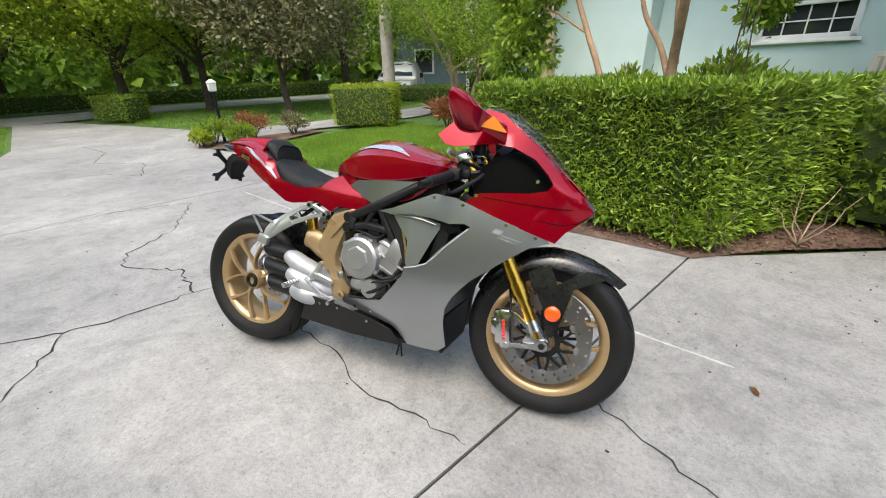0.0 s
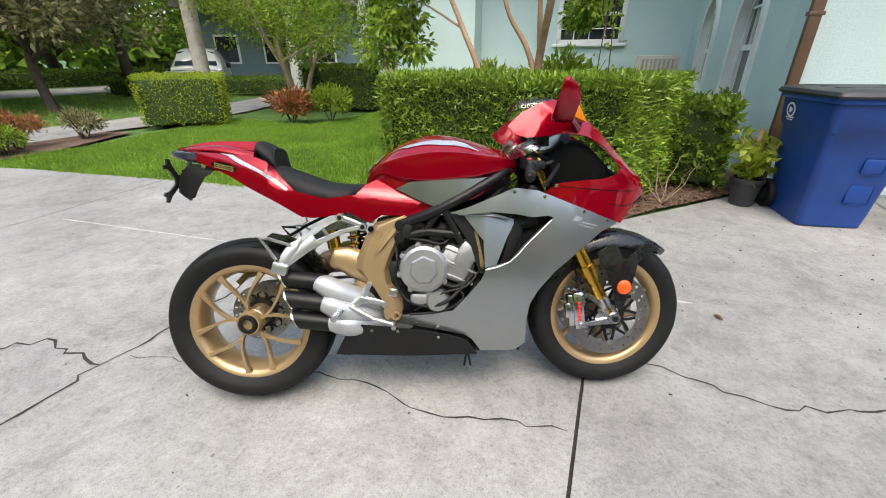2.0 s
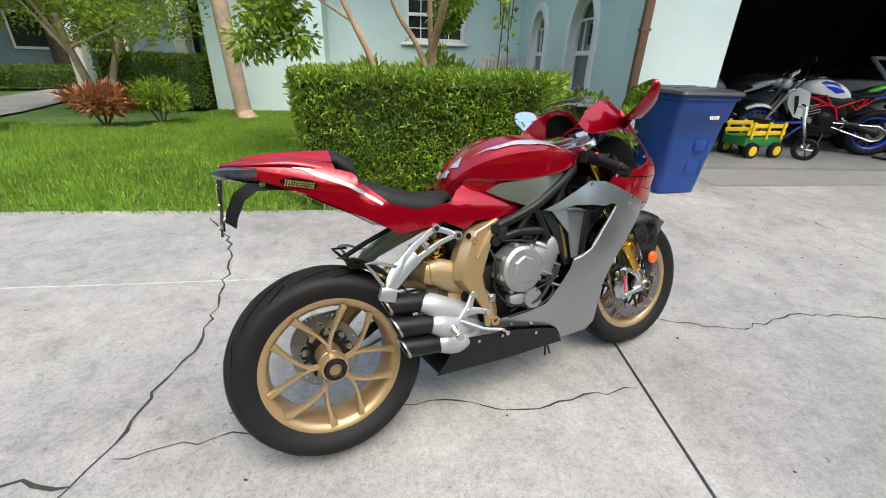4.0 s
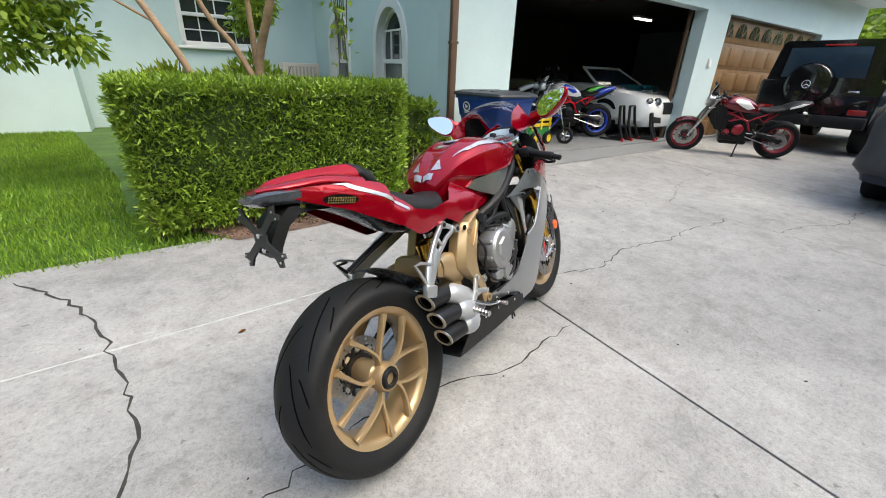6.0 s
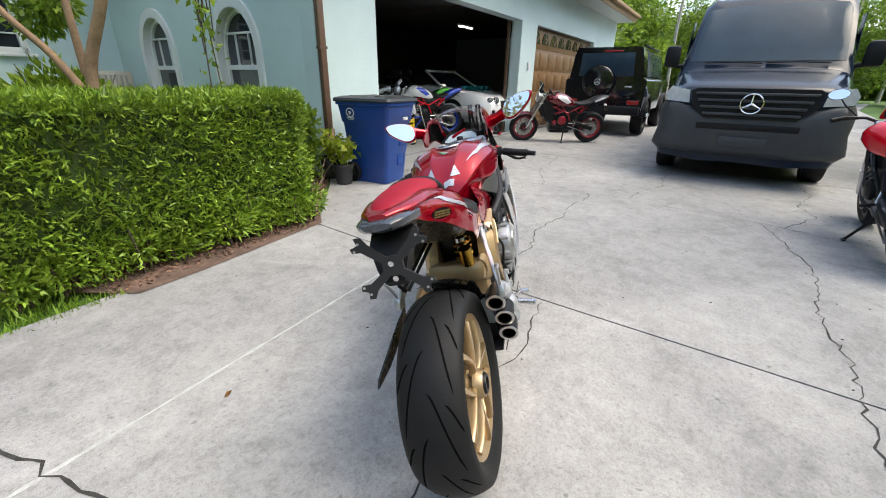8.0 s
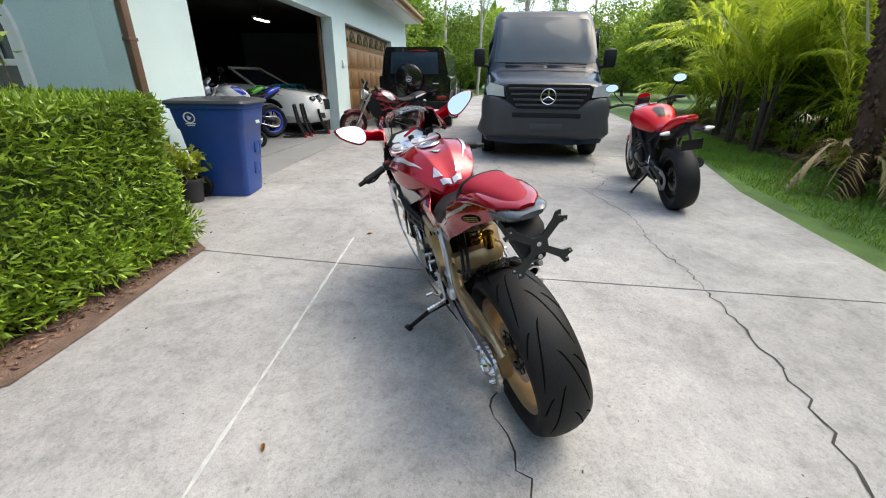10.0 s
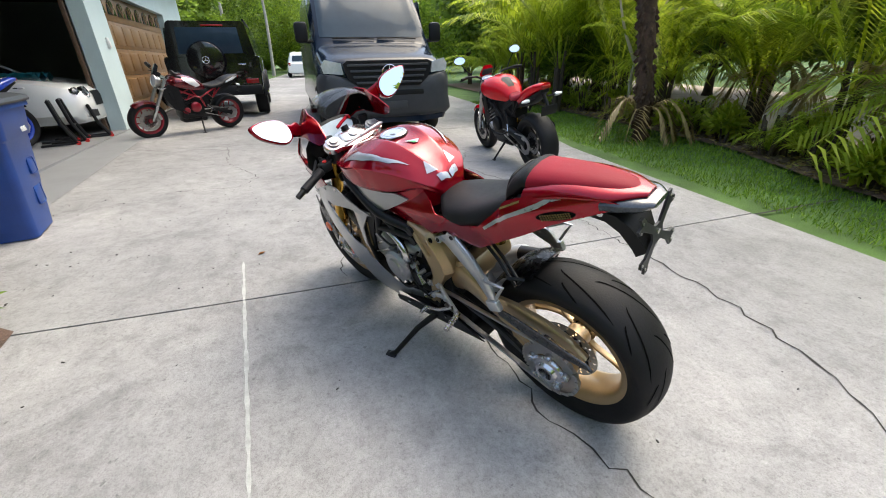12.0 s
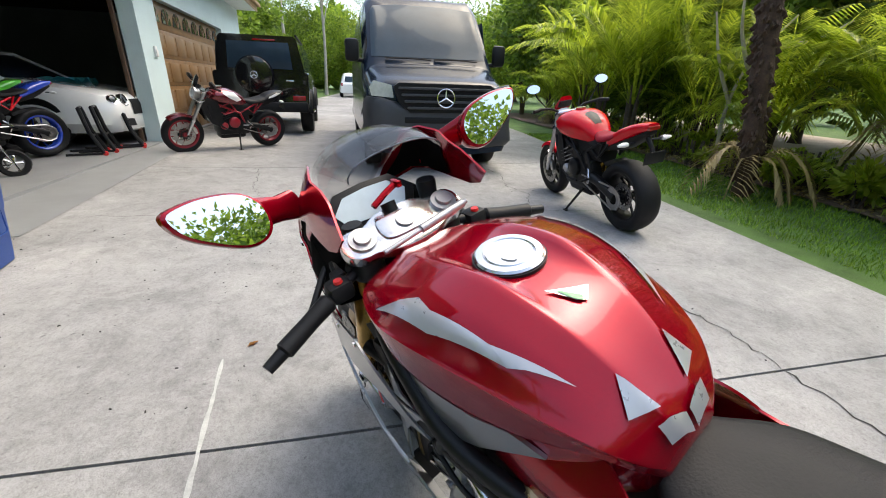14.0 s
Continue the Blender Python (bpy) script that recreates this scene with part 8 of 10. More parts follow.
        arm = [((1.10, 0.262, 1.030), 0.018, 0.036), ((1.125, 0.228, 1.016), 0.015, 0.030), ((1.150, 0.192, 1.000), 0.014, 0.027), ((1.170, 0.158, 0.990), 0.018, 0.032)]
        loft(bm, [[Vector((q[0] + 0.7 * w * math.cos(a), s * (q[1] + 0.7 * w * math.cos(a)), q[2] + h * math.sin(a))) for a in (2 * math.pi * k / 14 for k in range(14))] for q, w, h in arm])
        mir = p("mirror", bm, RED_PAINT, t, "candy red mirror with amber indicator")
        bm = bmesh.new()
        bm.faces.new([bm.verts.new(face @ (q * 0.92 + Vector((-0.0045, 0, 0)))) for q in outer])
        p("mirror_glass", bm, MIRROR, mir, smooth=0)
        # amber wedge on the outer face of the arm
        bm = bmesh.new()
        tri = [(1.118, 0.266, 1.000), (1.188, 0.196, 0.990), (1.150, 0.232, 1.036)]
        vs = [bm.verts.new((x, s * y, z)) for x, y, z in tri] + [bm.verts.new((x - 0.012, s * (y - 0.018), z)) for x, y, z in tri]
        for f in ((0, 1, 2), (5, 4, 3), (0, 3, 4, 1), (1, 4, 5, 2), (2, 5, 3, 0)):
            bm.faces.new([vs[i] for i in f])
        bmesh.ops.recalc_face_normals(bm, faces=bm.faces)
        p("indicator", bm, AMBER, mir, smooth=0)
    return t


def curve_loop(pts, steps=4):
    """A smooth closed line through 2D points."""
    n = len(pts)
    out = []
    for i in range(n):
        a, b, c, d = (Vector((*pts[(i + k) % n], 0)) for k in (-1, 0, 1, 2))
        for k in range(steps):
            t = k / steps
            q = 0.5 * (2 * b + (c - a) * t + (2 * a - 5 * b + 4 * c - d) * t * t + (3 * b - a - 3 * c + d) * t ** 3)
            out.append((q.x, q.y))
    return out


motorcycle()


# ---- bin, pot, lamp, fixtures ----
GREY_PLASTIC = material("grey_bumper_plastic", (0.042, 0.046, 0.052), 0.55, vary=0.12, scale=6, fine=150, bump=0.1)
LID_BLACK = material("bin_lid_plastic", (0.025, 0.028, 0.032), 0.45, vary=0.15, scale=6, fine=120, bump=0.06)
WHITE_PLASTIC = material("white_plastic", (0.72, 0.72, 0.70), 0.45, vary=0.05, scale=6, fine=90, bump=0.02)
CHROME = material("chrome", (0.80, 0.80, 0.81), 0.08, metal=1.0, vary=0.03, bump=0.0, rough_vary=0.02)
HEADLAMP = material("headlamp_lens", (0.80, 0.83, 0.86), 0.12, vary=0.12, scale=9, fine=30, bump=0.0, metal=0.35, coat=1.0)
WINDSHIELD = material("windshield_glass", (0.030, 0.050, 0.072), 0.03, vary=0.15, scale=2, bump=0.0, rough_vary=0.0, ior=1.3)
WINDSHIELD.node_tree.nodes["Principled BSDF"].inputs["Specular IOR Level"].default_value = 0.3
DARK_LENS = material("dark_headlamp_lens", (0.05, 0.055, 0.06), 0.08, vary=0.3, scale=30, bump=0.0, coat=1.0)
RED_LAMP = material("red_lamp_lens", (0.35, 0.01, 0.01), 0.15, vary=0.1, bump=0.0, coat=0.8)
WHITE_CAR = material("white_car_paint", (0.80, 0.80, 0.78), 0.2, vary=0.03, scale=3, bump=0.0, coat=1.0)
DARK_RED = material("dark_red_paint", (0.16, 0.006, 0.012), 0.25, metal=0.5, vary=0.06, bump=0.0, coat=1.0)
BRIGHT_RED = material("bright_red_paint", (0.58, 0.002, 0.012), 0.22, vary=0.05, bump=0.0, coat=0.3)
BRIGHT_RED.node_tree.nodes["Principled BSDF"].inputs["Specular IOR Level"].default_value = 0.2
WHITE_GLOSS = material("white_gloss_paint", (0.78, 0.78, 0.77), 0.2, vary=0.03, bump=0.0, coat=1.0)
BLUE_GLOSS = material("blue_gloss_paint", (0.02, 0.06, 0.45), 0.22, vary=0.05, bump=0.0, coat=1.0)
GREEN_GLOSS = material("green_gloss_paint", (0.10, 0.55, 0.04), 0.25, vary=0.05, bump=0.0, coat=1.0)
YELLOW_PLASTIC = material("yellow_plastic", (0.75, 0.52, 0.02), 0.4, vary=0.06, bump=0.02)
GREEN_PLASTIC = material("green_plastic", (0.03, 0.22, 0.05), 0.4, vary=0.08, bump=0.02)
TEAL_CLOTH = material("teal_cloth", (0.01, 0.36, 0.42), 0.85, vary=0.15, scale=14, fine=120, bump=0.3)
TERRACOTTA = material("dark_pot_plastic", (0.035, 0.035, 0.04), 0.6, vary=0.2, scale=8, fine=80)


def wheelie_bin():
    t = thing("wheelie_bin", "blue wheeled rubbish bin with a black lid by the garage", "bin", at(0.36, 4.03, 0.003, 9) @ Matrix.Diagonal((0.97, 0.97, 0.93, 1)))
    bm = bmesh.new()

    def ring(w, d, z, r=0.05, shift=0.0):
        pts = []
        for cx, cy, a0 in ((1, 1, 0), (-1, 1, 90), (-1, -1, 180), (1, -1, 270)):
            for k in range(4):
                a = radians(a0 + k * 30)
                pts.append((shift + cx * (w / 2 - r) + r * math.cos(a), cy * (d / 2 - r) + r * math.sin(a), z))
        return pts

    loft(bm, [ring(0.44, 0.48, 0.0), ring(0.46, 0.50, 0.10), ring(0.49, 0.54, 0.34), ring(0.50, 0.55, 0.36), ring(0.52, 0.58, 0.50), ring(0.56, 0.62, 0.72), ring(0.58, 0.65, 0.735), ring(0.62, 0.70, 0.93), ring(0.66, 0.74, 0.935), ring(0.66, 0.74, 0.975)])
    body_ob = part("body", bm, BIN_BLUE, t)
    bm = box(bmesh.new(), (0.16, 0.02, 0.16), (0.08, -0.262, 0.28), 0.02)
    box(bm, (0.14, 0.02, 0.12), (0.08, -0.29, 0.50), 0.02)
    part("grab_panel", bm, BIN_BLUE, t)
    bm = bmesh.new()
    loft(bm, [ring(0.69, 0.77, 0.97), ring(0.70, 0.78, 0.985), ring(0.68, 0.76, 1.01), ring(0.55, 0.62, 1.03), ring(0.30, 0.40, 1.035)])
    lid = part("lid", bm, LID_BLACK, t)
    bm = bmesh.new()
    for k in range(3):
        box(bm, (0.52, 0.05, 0.012), (0, -0.17 + 0.17 * k, 1.032), 0.005)
    part("lid_rib", bm, LID_BLACK, lid)
    tube_b = bar(bmesh.new(), (-0.2, 0.40, 0.96), (0.2, 0.40, 0.96), 0.014)
    part("handle", tube_b, BIN_BLUE, t)
    for s in (-1, 1):
        bm = lathe(bmesh.new(), [(0.06, -0.03), (0.115, -0.028), (0.125, -0.015), (0.125, 0.015), (0.115, 0.028), (0.06, 0.03)], 28, pose(s * 0.255, 0.22, 0.125, 0, 0, 90), closed=True)
        w = part("bin_wheel", bm, RUBBER, t)
        bm = lathe(bmesh.new(), [(0.0, -0.022), (0.06, -0.026), (0.06, 0.026), (0.0, 0.022)], 20, pose(s * 0.255, 0.22, 0.125, 0, 0, 90))
        part("wheel_disc", bm, LID_BLACK, w)
    # printed marks on the broad face
    bm = lathe(bmesh.new(), [(0.044, -0.002), (0.056, -0.002), (0.056, 0.002), (0.044, 0.002)], 28, pose(-0.313, 0.16, 0.845, 0, 0, 90) @ pose(0, 0, 0, -8), closed=True)
    box(bm, (0.004, 0.04, 0.02), (-0.314, 0.16, 0.85), 0.002, (30, -8, 0))
    box(bm, (0.004, 0.025, 0.025), (-0.312, 0.165, 0.835), 0.002, (0, -8, 0))
    box(bm, (0.004, 0.10, 0.010), (-0.305, 0.16, 0.785), 0.001, (0, -8, 0))
    box(bm, (0.004, 0.07, 0.008), (-0.302, 0.16, 0.768), 0.001, (0, -8, 0))
    part("emblem", bm, WHITE_PLASTIC, body_ob)
    bm = bmesh.new()
    for k in range(6):
        box(bm, (0.012, 0.004, 0.036), (0.06 + 0.018 * k, -0.3335, 0.775), 0.001, (-7, 0, 0))
    part("number_bar_row", bm, WHITE_PLASTIC, body_ob)


wheelie_bin()


def potted_plant(u, v, r, h, label, seed):
    t = thing("potted_plant", label, "plant", at(u, v, 0.002))
    bm = lathe(bmesh.new(), [(0.0, 0.0), (r * 0.75, 0.0), (r, h), (r * 1.08, h), (r * 1.08, h + 0.03), (r * 0.95, h + 0.03), (r * 0.9, h - 0.03), (0, h - 0.03)], 24, pose(0, 0, 0, 90))
    part("pot", bm, TERRACOTTA, t)
    bm = bmesh.new()
    rng = np.random.RandomState(seed)
    pos, way = [], []
    for k in range(5):
        a = k * 1.3
        c = curve_through([(0.02 * math.cos(a), 0.02 * math.sin(a), h - 0.03), (0.05 * math.cos(a), 0.05 * math.sin(a), h + 0.16), (0.14 * math.cos(a), 0.14 * math.sin(a), h + rng.uniform(0.2, 0.36))], 5)
        tube(bm, c, 0.006, 5)
        for q in c[3:]:
            for i in range(4):
                pos.append(np.array(q) + rng.normal(size=3) * 0.035)
    part("stem", bm, BARK_TAN, t)
    pos = np.array(pos)
    foliage("foliage", t, pos, rng.normal(size=pos.shape) + np.array([0, 0, -0.3]), 0.10, 0.045, seed, LEAF_LIME)


potted_plant(-0.08, 4.18, 0.115, 0.20, "leafy green plant in a dark pot by the bin", 401)
potted_plant(0.02, 4.50, 0.12, 0.22, "small green plant in a dark pot by the wall", 402)
bm = box(bmesh.new(), (0.035, 0.012, 0.5), (0, 0, 0.25), 0.003, (0, 4, 0))
solid("wooden_stake", bm, BARK_TAN, "short weathered wooden stake by the downpipe", "stake", at(-0.05, 4.35, 0.1))


def bare_twig(u, v):
    bm = bmesh.new()
    rnd = random.Random(6)
    for k in range(6):
        a = k * 1.05
        p = Vector((0, 0, 0))
        pts = [p]
        for i in range(4):
            p = p + Vector((math.cos(a) * 0.06 + rnd.uniform(-0.04, 0.04), math.sin(a) * 0.06 + rnd.uniform(-0.04, 0.04), 0.09))
            pts.append(p)
        tube(bm, pts, [0.006, 0.005, 0.004, 0.003, 0.002], 5)
    solid("bare_twig", bm, BARK_PALE, "bare pale twiggy stem in the mulch", "twig", at(u, v, 0.012), kind="stuff")


bare_twig(-0.72, 3.95)


CREAM_METAL = material("cream_painted_metal", (0.55, 0.51, 0.43), 0.5, vary=0.08, scale=4, fine=60, bump=0.03)


def air_conditioner():
    t = thing("air_conditioner", "cream outdoor air conditioning unit by the wall", "air conditioner", at(-0.46, 9.2, 0.0))
    part("case", box(bmesh.new(), (0.70, 0.4, 0.86), (0, 0, 0.74), 0.02), CREAM_METAL, t)
    for k in range(9):
        part("louvre", box(bmesh.new(), (0.034, 0.014, 0.72), (-0.28 + 0.07 * k, -0.207, 0.74), 0.003), CREAM_METAL, t)
    part("grille", box(bmesh.new(), (0.60, 0.006, 0.74), (0, -0.2025, 0.74)), BARK_GREY, t, smooth=0)
    part("base", box(bmesh.new(), (0.85, 0.5, 0.34), (0, 0, 0.14), 0.01), CONCRETE, t, smooth=0)


air_conditioner()


def lamp_post():
    t = thing("lamp_post", "slim dark lamp post with a white lantern", "lamp post", at(-9.4, 3.2))
    part("post", bar(bmesh.new(), (0, 0, 0), (0, 0, 0.92), 0.03, 0.026, 12), SATIN_BLACK, t)
    bm = bmesh.new()
    loft(bm, [[(w * x, w * y, z) for x, y in ((-1, -1), (1, -1), (1, 1), (-1, 1))] for w, z in ((0.04, 0.92), (0.055, 0.94), (0.065, 1.07), (0.075, 1.075), (0.02, 1.13))])
    part("lantern", bm, WHITE_PLASTIC, t, smooth=20)


lamp_post()


def wall_lantern():
    t = thing("wall_lantern", "small bronze wall lantern beside the garage opening", "wall light", PLAN @ pose(0.62, FACADE, FLOOR + 2.2))
    part("bracket", box(bmesh.new(), (0.08, 0.03, 0.16), (0, -0.016, 0.06), 0.006), BROWN_PAINT, t)
    bm = bmesh.new()
    tube(bm, [(0, -0.02, 0.1), (0, -0.08, 0.16), (0, -0.14, 0.14)], 0.012, 8)
    loft(bm, [[(w * math.cos(k * 1.047), -0.14 + w * math.sin(k * 1.047), z) for k in range(6)] for w, z in ((0.04, -0.10), (0.07, 0.08), (0.08, 0.085), (0.02, 0.14))])
    part("lantern_body", bm, BROWN_PAINT, t, smooth=20)


wall_lantern()
t = thing("door_keypad", "small white keypad on the garage pillar", "keypad", PLAN @ pose(6.22, FACADE, FLOOR + 1.42))
part("case", box(bmesh.new(), (0.10, 0.035, 0.17), (0, -0.018, 0), 0.012), WHITE_PLASTIC, t)
part("cover", box(bmesh.new(), (0.085, 0.012, 0.10), (0, -0.040, -0.02), 0.005), WHITE_PLASTIC, t)

# garage opening's tracks and ceiling lamp
for u0 in (1.19, 5.68):
    bm = box(bmesh.new(), (0.05, 0.06, 2.4), (0, 0, 1.2), 0.004)
    tube(bm, curve_through([(0, 0.02, 2.3), (0, 0.15, 2.6), (0, 0.5, 2.66), (0, 3.0, 2.66)], 6), 0.02, 8)
    solid("door_track", bm, BROWN_PAINT, "brown track of the open garage door", "track", PLAN @ pose(u0, FACADE + 0.28, FLOOR), kind="structure")
# raised door, coloured dark like the shaded room
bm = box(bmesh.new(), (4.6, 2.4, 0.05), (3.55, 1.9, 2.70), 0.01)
solid("door_2", bm, GARAGE_SHADE, "raised overhead garage door under the ceiling", "garage door", PLAN @ pose(0, FACADE + 0.3, FLOOR), kind="structure")
TUBE_GLOW = glowing("lamp_tube", (1.0, 0.93, 0.85), 5.0)
t = thing("ceiling_light", "lit strip light under the garage ceiling", "ceiling light", PLAN @ pose(7.5, 7.14, 2.58))
part("housing", box(bmesh.new(), (0.75, 0.12, 0.05), (0, 0, 0.04), 0.01), WHITE_PLASTIC, t)
part("lamp_tube", box(bmesh.new(), (0.65, 0.07, 0.03), (0, 0, 0.0), 0.01), TUBE_GLOW, t)
part("hanger", box(bmesh.new(), (0.02, 0.02, 0.30), (0, 0, 0.21)), STEEL, t)


# ---- vehicles ----
def car_wheel(parent, x, y, r, w, rim_mat, name="wheel"):
    hold = new(name)
    hold.empty_display_size = 0.05
    hold.parent = parent
    hold.matrix_local = pose(x, y, r)
    h = w / 2
    part("tyre", lathe(bmesh.new(), [(r * 0.62, -h * 0.9), (r * 0.8, -h), (r * 0.95, -h * 0.95), (r, -h * 0.75), (r, h * 0.75), (r * 0.95, h * 0.95), (r * 0.8, h), (r * 0.62, h * 0.9)], 36), RUBBER, hold, smooth=45)
    bm = lathe(bmesh.new(), [(0.0, -h * 0.55), (r * 0.2, -h * 0.6), (r * 0.25, -h * 0.4), (r * 0.55, -h * 0.5), (r * 0.64, -h * 0.92), (r * 0.66, -h * 0.8), (r * 0.6, 0), (r * 0.66, h * 0.8), (r * 0.64, h * 0.92), (r * 0.55, h * 0.5), (r * 0.25, h * 0.4), (r * 0.2, h * 0.6), (0, h * 0.55)], 30)
    part("rim", bm, rim_mat, hold)
    return hold


def star_emblem(bm, m, r, tubes):
    """A plain ring with three rays."""
    pts = [m @ Vector((r * math.cos(a), 0, r * math.sin(a))) for a in (2 * math.pi * k / 28 for k in range(29))]
    tube(bm, pts, tubes, 8)
    for a in (90, 210, 330):
        e = m @ Vector((r * math.cos(radians(a)), 0, r * math.sin(radians(a))))
        bar(bm, m @ Vector((0, 0, 0)), e, tubes * 1.5, tubes * 0.5, 6)
    return bm


def front_patch(outline, skin, lift=0.006, step=0.06):
    """A pane on a body's nose: outline in y and z, laid on the surface seen from -x."""
    bm = fill_grid(outline, step)
    for v in bm.verts:
        hit, no, _, _ = skin.ray_cast(Vector((-3, v.co.x, v.co.y)), Vector((1, 0, 0)))
        v.co = hit + (no if no.x < 0 else -no) * lift
    bmesh.ops.recalc_face_normals(bm, faces=bm.faces)
    return bm


def van():
    t = thing("van", "dark blue-grey high-sided panel van parked on the drive", "van", at(3.03, 0.41, 0, -1.0))
    # x runs from the nose (0) backwards along +x
    def sec(x, top, shoulder, wt, belt, wb, low=0.30):
        return (x, [(0, top), (wt * 0.7, top - 0.008), (wt, shoulder), (wb, belt), (wb + 0.01, 0.75), (wb - 0.03, low), (0, low - 0.02)])

    bm = body([sec(0.06, 0.98, 0.95, 0.70, 0.85, 0.84), sec(0.12, 1.15, 1.10, 0.78, 0.95, 0.92), sec(0.30, 1.24, 1.18, 0.84, 1.00, 0.97), sec(0.85, 1.40, 1.34, 0.88, 1.14, 0.99), sec(0.95, 1.46, 1.40, 0.90, 1.18, 0.99),
               sec(1.35, 1.92, 1.86, 0.885, 1.30, 0.995), sec(1.75, 2.28, 2.21, 0.87, 1.40, 1.0), sec(2.1, 2.42, 2.32, 0.87, 1.45, 1.0), sec(3.6, 2.44, 2.34, 0.87, 1.45, 1.0), sec(5.5, 2.43, 2.32, 0.87, 1.45, 0.99), sec(5.56, 2.38, 2.27, 0.84, 1.42, 0.96)], 3, 2)
    skin = surface_of(part("van_body", bm, VAN_GREY, t, "dark blue-grey painted van body", 38))
    bm = body([(-0.02, [(0, 0.84), (0.45, 0.84), (0.66, 0.82), (0.74, 0.62), (0.68, 0.44), (0, 0.42)]), (0.03, [(0, 0.92), (0.55, 0.92), (0.82, 0.95), (0.88, 0.66), (0.82, 0.40), (0, 0.37)]), (0.11, [(0, 0.92), (0.6, 0.92), (0.92, 0.98), (0.96, 0.66), (0.91, 0.37), (0, 0.34)]), (0.26, [(0, 0.92), (0.6, 0.92), (0.97, 0.99), (1.0, 0.66), (0.96, 0.36), (0, 0.32)]), (0.56, [(0, 0.9), (0.6, 0.9), (0.98, 0.98), (1.015, 0.64), (1.0, 0.36), (0, 0.3)])], 5, 3)
    part("bumper", bm, GREY_PLASTIC, t, "grey plastic front bumper", 45)
    bm = box(bmesh.new(), (0.05, 1.06, 0.085), (-0.004, 0, 0.715), 0.02)
    part("lower_grille", bm, BLACK_PLASTIC, t)
    bm = bmesh.new()
    slab(bm, [(-0.46, 0.81), (0.46, 0.81), (0.61, 0.94), (0.66, 1.12), (0.60, 1.16), (-0.60, 1.16), (-0.66, 1.12), (-0.61, 0.94)], 0, 0.10, Matrix(((0, 0, 1, -0.035), (1, 0, 0, 0), (0, 1, 0, 0), (0, 0, 0, 1))), 0.01)
    grille = part("grille", bm, BLACK_PLASTIC, t)
    for k in range(4):
        part("grille_slat", box(bmesh.new(), (0.035, 0.98 + 0.075 * k, 0.030), (-0.045, 0, 0.865 + 0.078 * k), 0.008), GREY_PLASTIC, grille)
    bm = star_emblem(bmesh.new(), pose(-0.072, 0, 0.99, 0, 0, 90), 0.112, 0.010)
    part("badge", bm, CHROME, grille)
    for s in (-1, 1):
        bm = bmesh.new()
        slab(bm, [(0.66, 0.98), (0.93, 1.00), (0.955, 1.10), (0.90, 1.18), (0.68, 1.13)], 0, 0.16, Matrix(((0.35 * s * s, 0, 1, 0.0), (s, 0, 0, 0), (0, 1, 0, 0), (0, 0, 0, 1))) @ pose(0, 0, -0.22), 0.012)
        lamp = part("headlight", bm, HEADLAMP, t, "clear headlight")
        bm = box(bmesh.new(), (0.12, 0.20, 0.30), (1.14, s * 1.11, 1.58), 0.05)
        bar(bm, (1.18, s * 0.97, 1.45), (1.15, s * 1.10, 1.46), 0.03)
        mir = part("wing_mirror", bm, BLACK_PLASTIC, t)
        bm = slab(bmesh.new(), [(1.28, 1.45), (1.75, 1.47), (1.80, 2.08), (1.58, 2.08)], 0, 0.006, Matrix(((1, 0, 0, 0), (0, 0, s, s * 0.955), (0, 1, 0, 0), (0, 0, 0, 1))) @ pose(0, 0, 0, 0, 0, 0))
        part("side_window", bm, WINDSHIELD, t)
        car_wheel(t, 0.98, s * 0.88, 0.345, 0.235, GREY_PLASTIC)
        car_wheel(t, 4.6, s * 0.88, 0.345, 0.235, GREY_PLASTIC)
        bm = tube(bmesh.new(), [(0.98 + 0.42 * math.cos(a), s * 0.985, 0.36 + 0.42 * math.sin(a)) for a in (math.pi * k / 14 for k in range(15))], 0.03, 6)
        part("wheel_arch", bm, BLACK_PLASTIC, t)
    # windscreen follows the slope
    part("windscreen", front_patch([(-0.85, 1.50), (0.85, 1.50), (0.845, 1.62), (0.81, 2.14), (0.76, 2.23), (0.4, 2.27), (-0.4, 2.27), (-0.76, 2.23), (-0.81, 2.14), (-0.845, 1.62)], skin), WINDSHIELD, t, smooth=60)
    bm = bmesh.new()
    for y0, y1 in ((-0.7, -0.05), (0.0, 0.66)):
        tube(bm, [(0.93, y0, 1.475), (0.93, (y0 + y1) / 2, 1.49), (0.945, y1, 1.485)], 0.010, 6)
    part("wiper", bm, BLACK_PLASTIC, t)
    part("plate_panel", box(bmesh.new(), (0.02, 0.5, 0.11), (-0.028, 0, 0.54), 0.006), GREY_PLASTIC, t)
    part("roof_beacon", lathe(bmesh.new(), [(0.0, 0.06), (0.02, 0.05), (0.03, 0.0), (0.0, 0.0)], 12, pose(1.95, 0, 2.40, 90) @ pose(0, 0, 0, 180)), BLACK_PLASTIC, t)


van()


